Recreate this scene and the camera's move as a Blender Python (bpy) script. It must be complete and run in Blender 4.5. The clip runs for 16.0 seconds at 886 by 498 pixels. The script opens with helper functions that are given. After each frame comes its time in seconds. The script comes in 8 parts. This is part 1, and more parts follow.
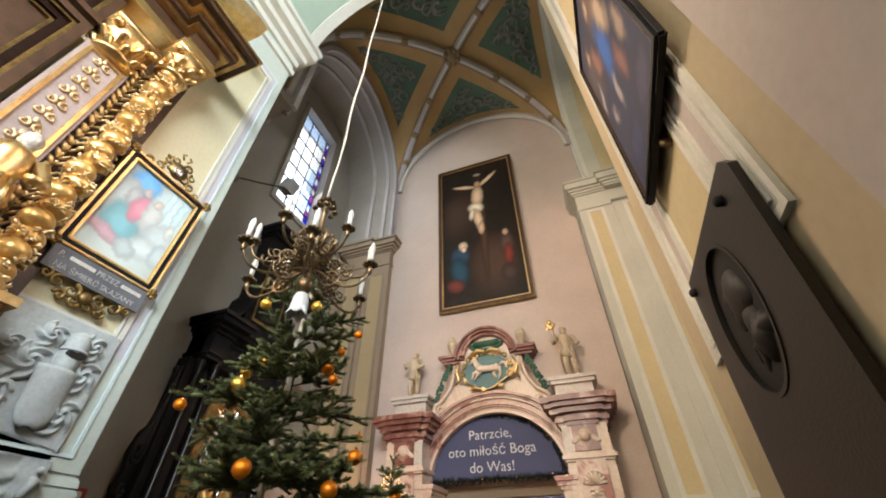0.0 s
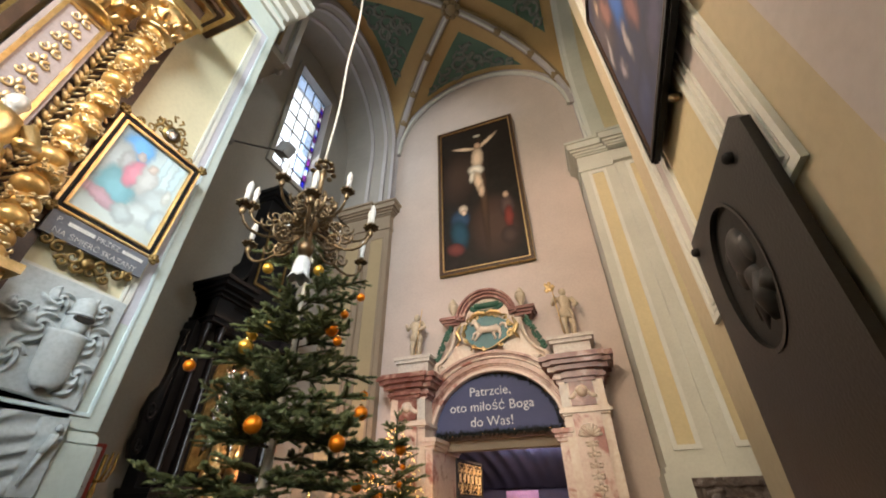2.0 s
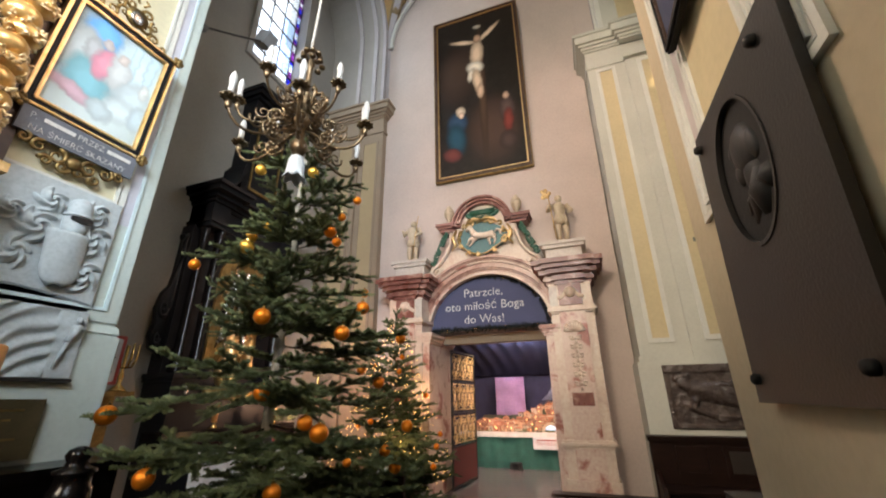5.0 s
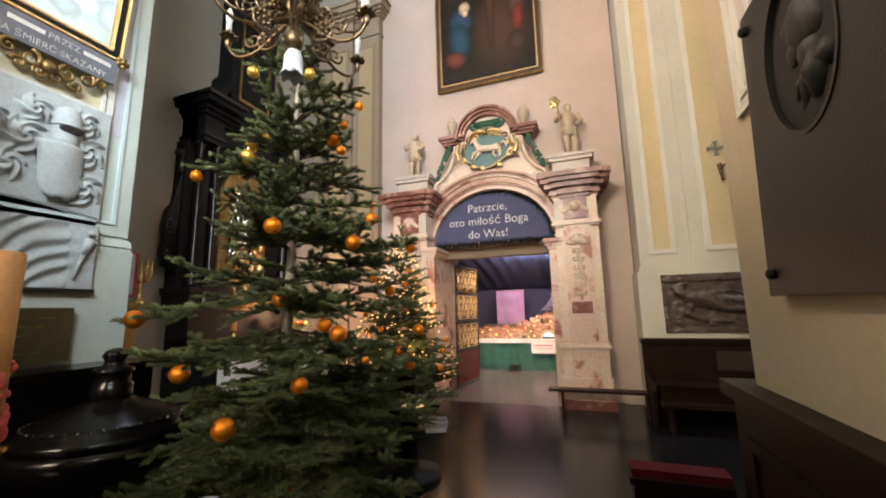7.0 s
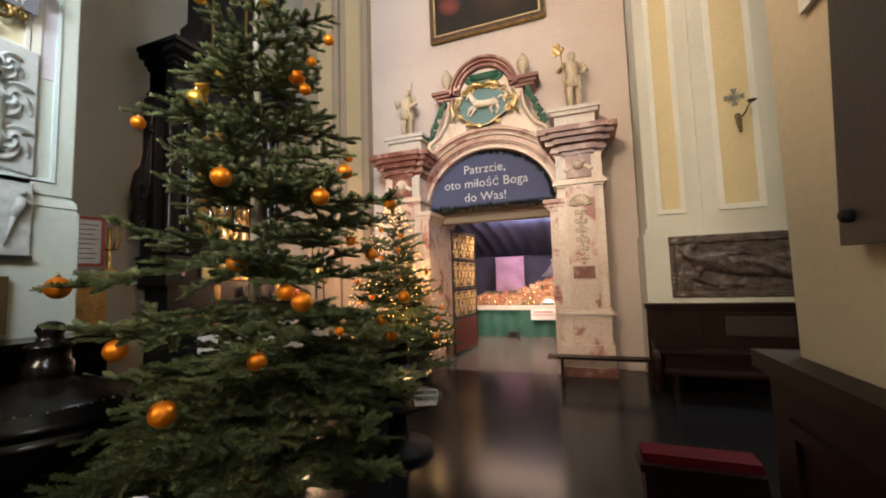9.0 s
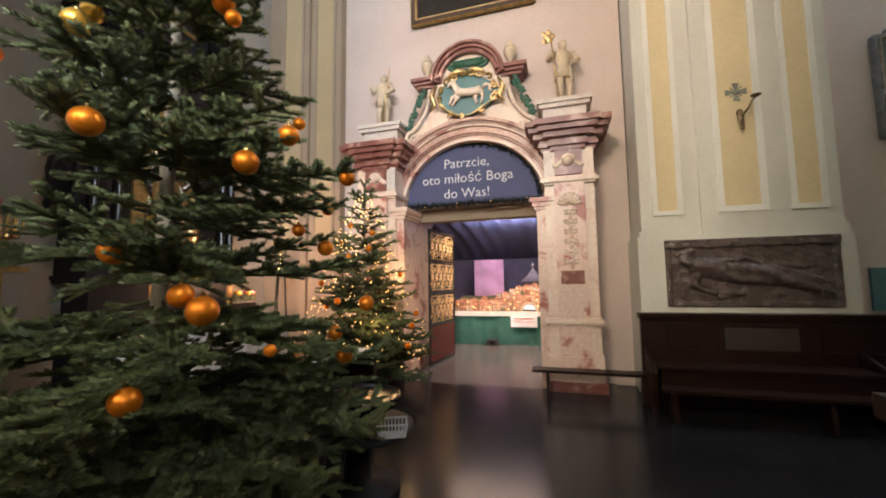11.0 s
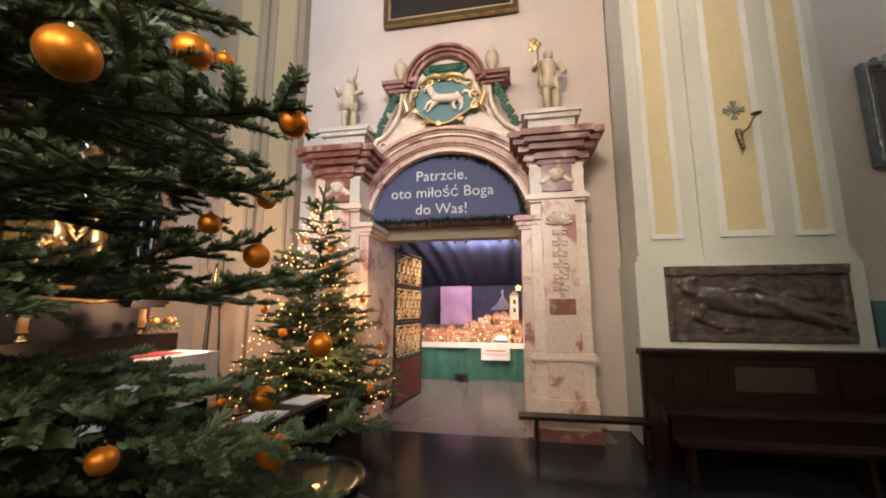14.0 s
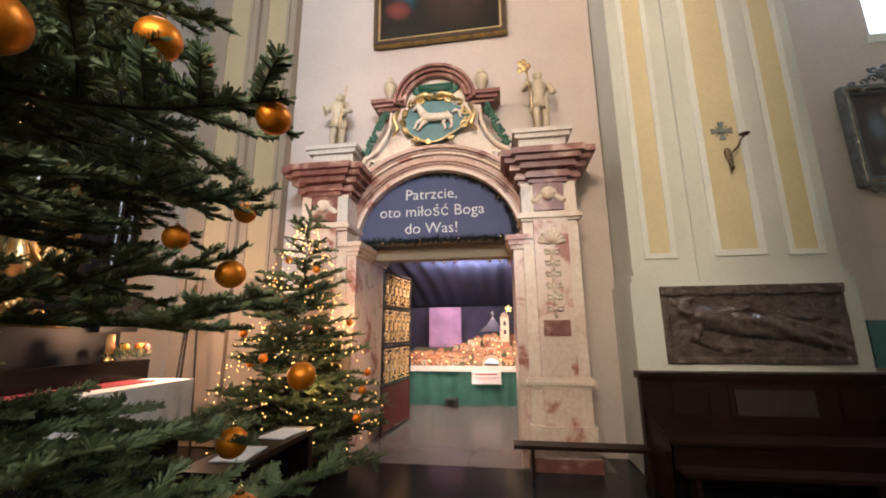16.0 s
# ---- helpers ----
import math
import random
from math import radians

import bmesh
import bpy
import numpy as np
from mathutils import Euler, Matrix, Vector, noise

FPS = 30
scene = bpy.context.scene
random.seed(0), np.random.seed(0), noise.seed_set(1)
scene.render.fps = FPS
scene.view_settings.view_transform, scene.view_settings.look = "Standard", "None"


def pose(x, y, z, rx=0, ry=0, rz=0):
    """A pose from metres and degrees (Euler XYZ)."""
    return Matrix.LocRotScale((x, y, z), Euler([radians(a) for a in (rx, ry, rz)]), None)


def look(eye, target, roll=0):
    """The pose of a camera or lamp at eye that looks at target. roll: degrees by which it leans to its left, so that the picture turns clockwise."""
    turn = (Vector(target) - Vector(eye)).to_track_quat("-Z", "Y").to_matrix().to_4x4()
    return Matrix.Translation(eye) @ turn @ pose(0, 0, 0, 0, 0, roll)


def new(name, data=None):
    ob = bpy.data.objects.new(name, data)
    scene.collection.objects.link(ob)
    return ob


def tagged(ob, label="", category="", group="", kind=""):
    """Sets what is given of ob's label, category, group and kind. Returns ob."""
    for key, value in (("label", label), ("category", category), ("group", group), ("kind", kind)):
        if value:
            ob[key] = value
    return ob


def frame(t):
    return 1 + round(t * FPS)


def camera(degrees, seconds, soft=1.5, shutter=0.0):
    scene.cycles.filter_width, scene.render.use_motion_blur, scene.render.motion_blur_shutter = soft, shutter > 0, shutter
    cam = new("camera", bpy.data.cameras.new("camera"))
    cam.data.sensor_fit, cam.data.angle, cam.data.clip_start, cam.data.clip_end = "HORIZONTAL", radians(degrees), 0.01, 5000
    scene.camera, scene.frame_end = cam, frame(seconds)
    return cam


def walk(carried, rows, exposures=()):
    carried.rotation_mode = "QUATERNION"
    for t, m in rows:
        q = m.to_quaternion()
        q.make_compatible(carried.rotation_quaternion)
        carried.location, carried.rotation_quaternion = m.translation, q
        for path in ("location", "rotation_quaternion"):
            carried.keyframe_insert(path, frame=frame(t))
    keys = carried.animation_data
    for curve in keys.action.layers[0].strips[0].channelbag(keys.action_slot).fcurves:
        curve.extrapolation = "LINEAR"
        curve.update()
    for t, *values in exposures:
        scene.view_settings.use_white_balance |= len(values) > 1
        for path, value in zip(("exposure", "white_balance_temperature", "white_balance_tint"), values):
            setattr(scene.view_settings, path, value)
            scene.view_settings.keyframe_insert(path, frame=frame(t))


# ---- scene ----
cam = camera(97.6, 16.0, soft=1.9, shutter=0.5)
EXPOSURES = [(0, -0.34, 7050, 10), (4, -0.32, 7000, 10), (5.2, -0.22, 6500, 10), (7.5, 0.0, 6950, 10), (9.0, 0.0, 7100, 10), (11.5, 0.05, 6450, 10), (16, 0.05, 6500, 10)]
PATH = [
    (0, (0.03, 0.069, 1.597), (-0.501, 1.514, 2.874), -0.1),
    (0.5, (0.031, 0.07, 1.598), (-0.503, 1.526, 2.861), -0.2),
    (1, (0.03, 0.072, 1.598), (-0.511, 1.547, 2.835), -0.3),
    (1.5, (0.027, 0.079, 1.599), (-0.528, 1.589, 2.788), -0.5),
    (2, (0.018, 0.08, 1.598), (-0.552, 1.63, 2.726), -0.6),
    (2.5, (0.017, 0.08, 1.596), (-0.564, 1.663, 2.672), -0.7),
    (3, (0.018, 0.082, 1.599), (-0.569, 1.682, 2.644), -0.7),
    (3.5, (0.018, 0.086, 1.598), (-0.575, 1.709, 2.604), -0.7),
    (4, (0.018, 0.085, 1.587), (-0.585, 1.748, 2.521), -0.7),
    (4.5, (0.013, 0.087, 1.569), (-0.605, 1.798, 2.399), -0.6),
    (5, (0.004, 0.094, 1.555), (-0.624, 1.854, 2.27), -0.6),
    (5.2, (-0.003, 0.094, 1.546), (-0.632, 1.872, 2.213), -0.7),
    (7.3, (-0.085, 0.133, 1.485), (-0.76, 1.994, 1.762), -1.3),
    (7.5, (-0.093, 0.143, 1.477), (-0.764, 2.009, 1.733), -1.7),
    (8, (-0.112, 0.229, 1.475), (-0.806, 2.094, 1.676), -1.9),
    (8.5, (-0.08, 0.383, 1.477), (-0.796, 2.242, 1.654), -1.9),
    (9, (-0.1, 0.489, 1.47), (-0.787, 2.36, 1.626), -1.8),
    (9.2, (-0.141, 0.524, 1.473), (-0.816, 2.401, 1.624), -1.8),
    (11.3, (-0.345, 1.127, 1.463), (-0.879, 3.045, 1.65), -0.6),
    (11.5, (-0.399, 1.176, 1.466), (-0.897, 3.102, 1.674), -0.6),
    (12, (-0.517, 1.264, 1.477), (-0.956, 3.202, 1.704), -0.5),
    (12.5, (-0.558, 1.369, 1.471), (-0.975, 3.311, 1.701), -0.4),
    (13, (-0.551, 1.532, 1.475), (-0.994, 3.464, 1.743), -0.2),
    (13.5, (-0.565, 1.649, 1.478), (-1.007, 3.579, 1.757), 0.0),
    (14, (-0.662, 1.741, 1.48), (-1.028, 3.684, 1.786), 0.0),
    (14.5, (-0.753, 1.81, 1.485), (-1.06, 3.761, 1.803), -0.3),
    (15, (-0.745, 1.846, 1.486), (-1.042, 3.795, 1.819), -0.5),
    (15.5, (-0.722, 1.868, 1.486), (-1.009, 3.812, 1.859), -0.5),
    (16, (-0.726, 1.875, 1.49), (-1.024, 3.809, 1.902), -0.4),
]
walk(cam, [(t, look(eye, target, roll)) for t, eye, target, roll in PATH], EXPOSURES)

# ---- world and light ----
world = bpy.data.worlds.new("sky")
scene.world = world
world.use_nodes = True
wn = world.node_tree
sky = wn.nodes.new("ShaderNodeTexSky")
sky.sky_type, sky.sun_disc = "NISHITA", False
sky.sun_elevation, sky.sun_rotation = radians(14), radians(200)
wn.links.new(sky.outputs[0], wn.nodes["Background"].inputs[0])
wn.nodes["Background"].inputs[1].default_value = 0.12


def lamp(name, kind, m, power, color, size=0.3, size_y=None, angle=90, blend=0.6):
    data = bpy.data.lights.new(name, kind)
    data.energy, data.color = power, color
    if kind == "AREA":
        data.shape, data.size, data.size_y = "RECTANGLE", size, size_y or size
    elif kind == "SPOT":
        data.shadow_soft_size, data.spot_size, data.spot_blend = size, radians(angle), blend
    else:
        data.shadow_soft_size = size
    ob = new(name, data)
    ob.matrix_world = m
    return ob


WARM, COOL = (1.0, 0.70, 0.57), (0.80, 0.90, 1.0)
lamp("flood_light", "SPOT", look((-3.3, 2.75, 6.7), (-0.1, 7.1, 4.7)), 205, WARM, 0.25, angle=92)
lamp("flood_light", "SPOT", look((0.9, 2.6, 7.2), (-0.6, 7.1, 5.4)), 200, WARM, 0.25, angle=96)
lamp("flood_light", "SPOT", look((-3.6, 2.95, 6.5), (0.6, 1.25, 3.9)), 760, (1.0, 0.72, 0.52), 0.2, angle=44)
lamp("window_daylight", "AREA", look((-5.45, 5.0, 9.9), (0.0, 4.0, 5.0)), 85, COOL, 1.2, 3.4)
lamp("nave_daylight", "AREA", look((4.0, -8.5, 7.5), (-3.4, 1.5, 3.5)), 4300, COOL, 8.0, 3.6)
lamp("nave_lamps", "AREA", look((-3.4, -8.5, 7.0), (0.0, 1.5, 3.0)), 1350, (1.0, 0.84, 0.66), 3.4, 1.6)
# unseen warm fill, added to brighten the gilded altar
lamp("altar_fill", "SPOT", look((-0.7, 1.7, 5.7), (-3.3, 0.3, 4.5)), 230, WARM, 0.7, angle=60)
lamp("window_daylight_right", "AREA", look((4.78, 7.15, 7.3), (4.0, 4.0, 3.0)), 380, (0.72, 0.86, 1.0), 1.4, 4.0)
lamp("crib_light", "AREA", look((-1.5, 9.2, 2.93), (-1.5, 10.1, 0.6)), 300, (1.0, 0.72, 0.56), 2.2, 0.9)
lamp("crib_spot", "SPOT", look((-1.7, 10.2, 2.7), (-2.25, 12.3, 1.6)), 120, (0.85, 0.6, 1.0), 0.05, angle=60)
lamp("crib_drape_light", "AREA", look((-1.4, 9.95, 2.62), (-1.4, 10.9, 3.3)), 55, (0.62, 0.7, 1.0), 1.7, 0.06)
lamp("altar_flood", "SPOT", look((-3.78, 3.30, 6.34), (-4.9, 6.05, 1.2)), 800, (1.0, 0.64, 0.44), 0.12, angle=56)
lamp("altar_candle_light", "POINT", pose(-4.45, 5.85, 1.50), 60, (1.0, 0.58, 0.36), 0.06)
for x, y, z in ((-2.55, 5.5, 1.0), (-3.25, 6.65, 1.2), (-2.5, 6.4, 1.6)):
    lamp("fairy_light_glow", "POINT", pose(x, y, z), 9, (1.0, 0.60, 0.27), 0.12)

# ---- materials ----


def mat(name, base, rough=0.6, metal=0.0, second=None, scale=3.0, amount=0.5, grain=60.0, bump=0.15, stretch=(1, 1, 1), random_tint=0.0, emit=None, strength=0.0, by_place=False):
    m = bpy.data.materials.new(name)
    m.use_nodes = True
    t = m.node_tree
    nodes, links = t.nodes, t.links
    b = nodes["Principled BSDF"]
    co = nodes.new("ShaderNodeTexCoord")
    mp = nodes.new("ShaderNodeMapping")
    mp.inputs["Scale"].default_value = stretch
    if by_place:
        links.new(nodes.new("ShaderNodeNewGeometry").outputs["Position"], mp.inputs[0])
    else:
        links.new(co.outputs["Object"], mp.inputs[0])
    n1 = nodes.new("ShaderNodeTexNoise")
    n1.inputs["Scale"].default_value, n1.inputs["Detail"].default_value, n1.inputs["Roughness"].default_value = scale, 6, 0.62
    n2 = nodes.new("ShaderNodeTexNoise")
    n2.inputs["Scale"].default_value, n2.inputs["Detail"].default_value = grain, 3
    links.new(mp.outputs[0], n1.inputs[0])
    links.new(mp.outputs[0], n2.inputs[0])
    second = second or tuple(c * 0.72 for c in base)
    ramp = nodes.new("ShaderNodeValToRGB")
    ramp.color_ramp.elements[0].position, ramp.color_ramp.elements[1].position = 0.5 - 0.22 * amount - 0.05, 0.5 + 0.32 * (1.2 - amount)
    ramp.color_ramp.elements[0].color, ramp.color_ramp.elements[1].color = (*second, 1), (*base, 1)
    links.new(n1.outputs[0], ramp.inputs[0])
    mix = nodes.new("ShaderNodeMix")
    mix.data_type, mix.blend_type = "RGBA", "MULTIPLY"
    mix.inputs[0].default_value = 0.35 if grain >= 40 else 0.16
    links.new(ramp.outputs[0], mix.inputs[6])
    r2 = nodes.new("ShaderNodeValToRGB")
    r2.color_ramp.elements[0].position, r2.color_ramp.elements[1].position = 0.3, 0.6
    r2.color_ramp.elements[0].color = (0.6, 0.6, 0.6, 1)
    links.new(n2.outputs[0], r2.inputs[0])
    links.new(r2.outputs[0], mix.inputs[7])
    out = mix.outputs[2]
    if random_tint:
        info = nodes.new("ShaderNodeObjectInfo")
        hsv = nodes.new("ShaderNodeHueSaturation")
        mr = nodes.new("ShaderNodeMapRange")
        mr.inputs[3].default_value, mr.inputs[4].default_value = 1 - random_tint, 1 + random_tint
        links.new(info.outputs["Random"], mr.inputs[0])
        links.new(mr.outputs[0], hsv.inputs["Value"])
        links.new(out, hsv.inputs["Color"])
        out = hsv.outputs[0]
    links.new(out, b.inputs["Base Color"])
    b.inputs["Metallic"].default_value = metal
    rr = nodes.new("ShaderNodeMapRange")
    rr.inputs[3].default_value, rr.inputs[4].default_value = max(0.03, rough - 0.12), min(1, rough + 0.12)
    links.new(n1.outputs[0], rr.inputs[0])
    links.new(rr.outputs[0], b.inputs["Roughness"])
    if bump:
        bp = nodes.new("ShaderNodeBump")
        bp.inputs["Strength"].default_value, bp.inputs["Distance"].default_value = bump * (1.0 if grain >= 40 else 0.45), 0.01
        links.new(n2.outputs[0], bp.inputs["Height"])
        links.new(bp.outputs[0], b.inputs["Normal"])
    if emit:
        b.inputs["Emission Color"].default_value = (*emit, 1)
        b.inputs["Emission Strength"].default_value = strength
    return m


def marble(name, light, mid, dark, scale=2.2, rough=0.3, lo=0.42, hi=0.62, warp=1.2):
    """Veined stone: broad blotches of mid in light, with dark veins where the warped noise crosses its middle."""
    m = mat(name, light, rough, bump=0.05)
    t = m.node_tree
    nodes, links = t.nodes, t.links
    co = nodes.new("ShaderNodeTexCoord")
    n = nodes.new("ShaderNodeTexNoise")
    n.inputs["Scale"].default_value, n.inputs["Detail"].default_value, n.inputs["Distortion"].default_value = scale, 8, warp
    links.new(co.outputs["Object"], n.inputs[0])
    r = nodes.new("ShaderNodeValToRGB")
    e = r.color_ramp.elements
    e[0].position, e[1].position = lo, hi
    e[0].color, e[1].color = (*light, 1), (*mid, 1)
    k = e.new((lo + hi) / 2)
    k.color = (*dark, 1)
    links.new(n.outputs[0], r.inputs[0])
    n3 = nodes.new("ShaderNodeTexNoise")
    n3.inputs["Scale"].default_value, n3.inputs["Detail"].default_value = scale * 9, 4
    links.new(co.outputs["Object"], n3.inputs[0])
    mx = nodes.new("ShaderNodeMix")
    mx.data_type, mx.blend_type = "RGBA", "OVERLAY"
    mx.inputs[0].default_value = 0.35
    links.new(r.outputs[0], mx.inputs[6])
    links.new(n3.outputs[0], mx.inputs[7])
    links.new(mx.outputs[2], nodes["Principled BSDF"].inputs["Base Color"])
    return m


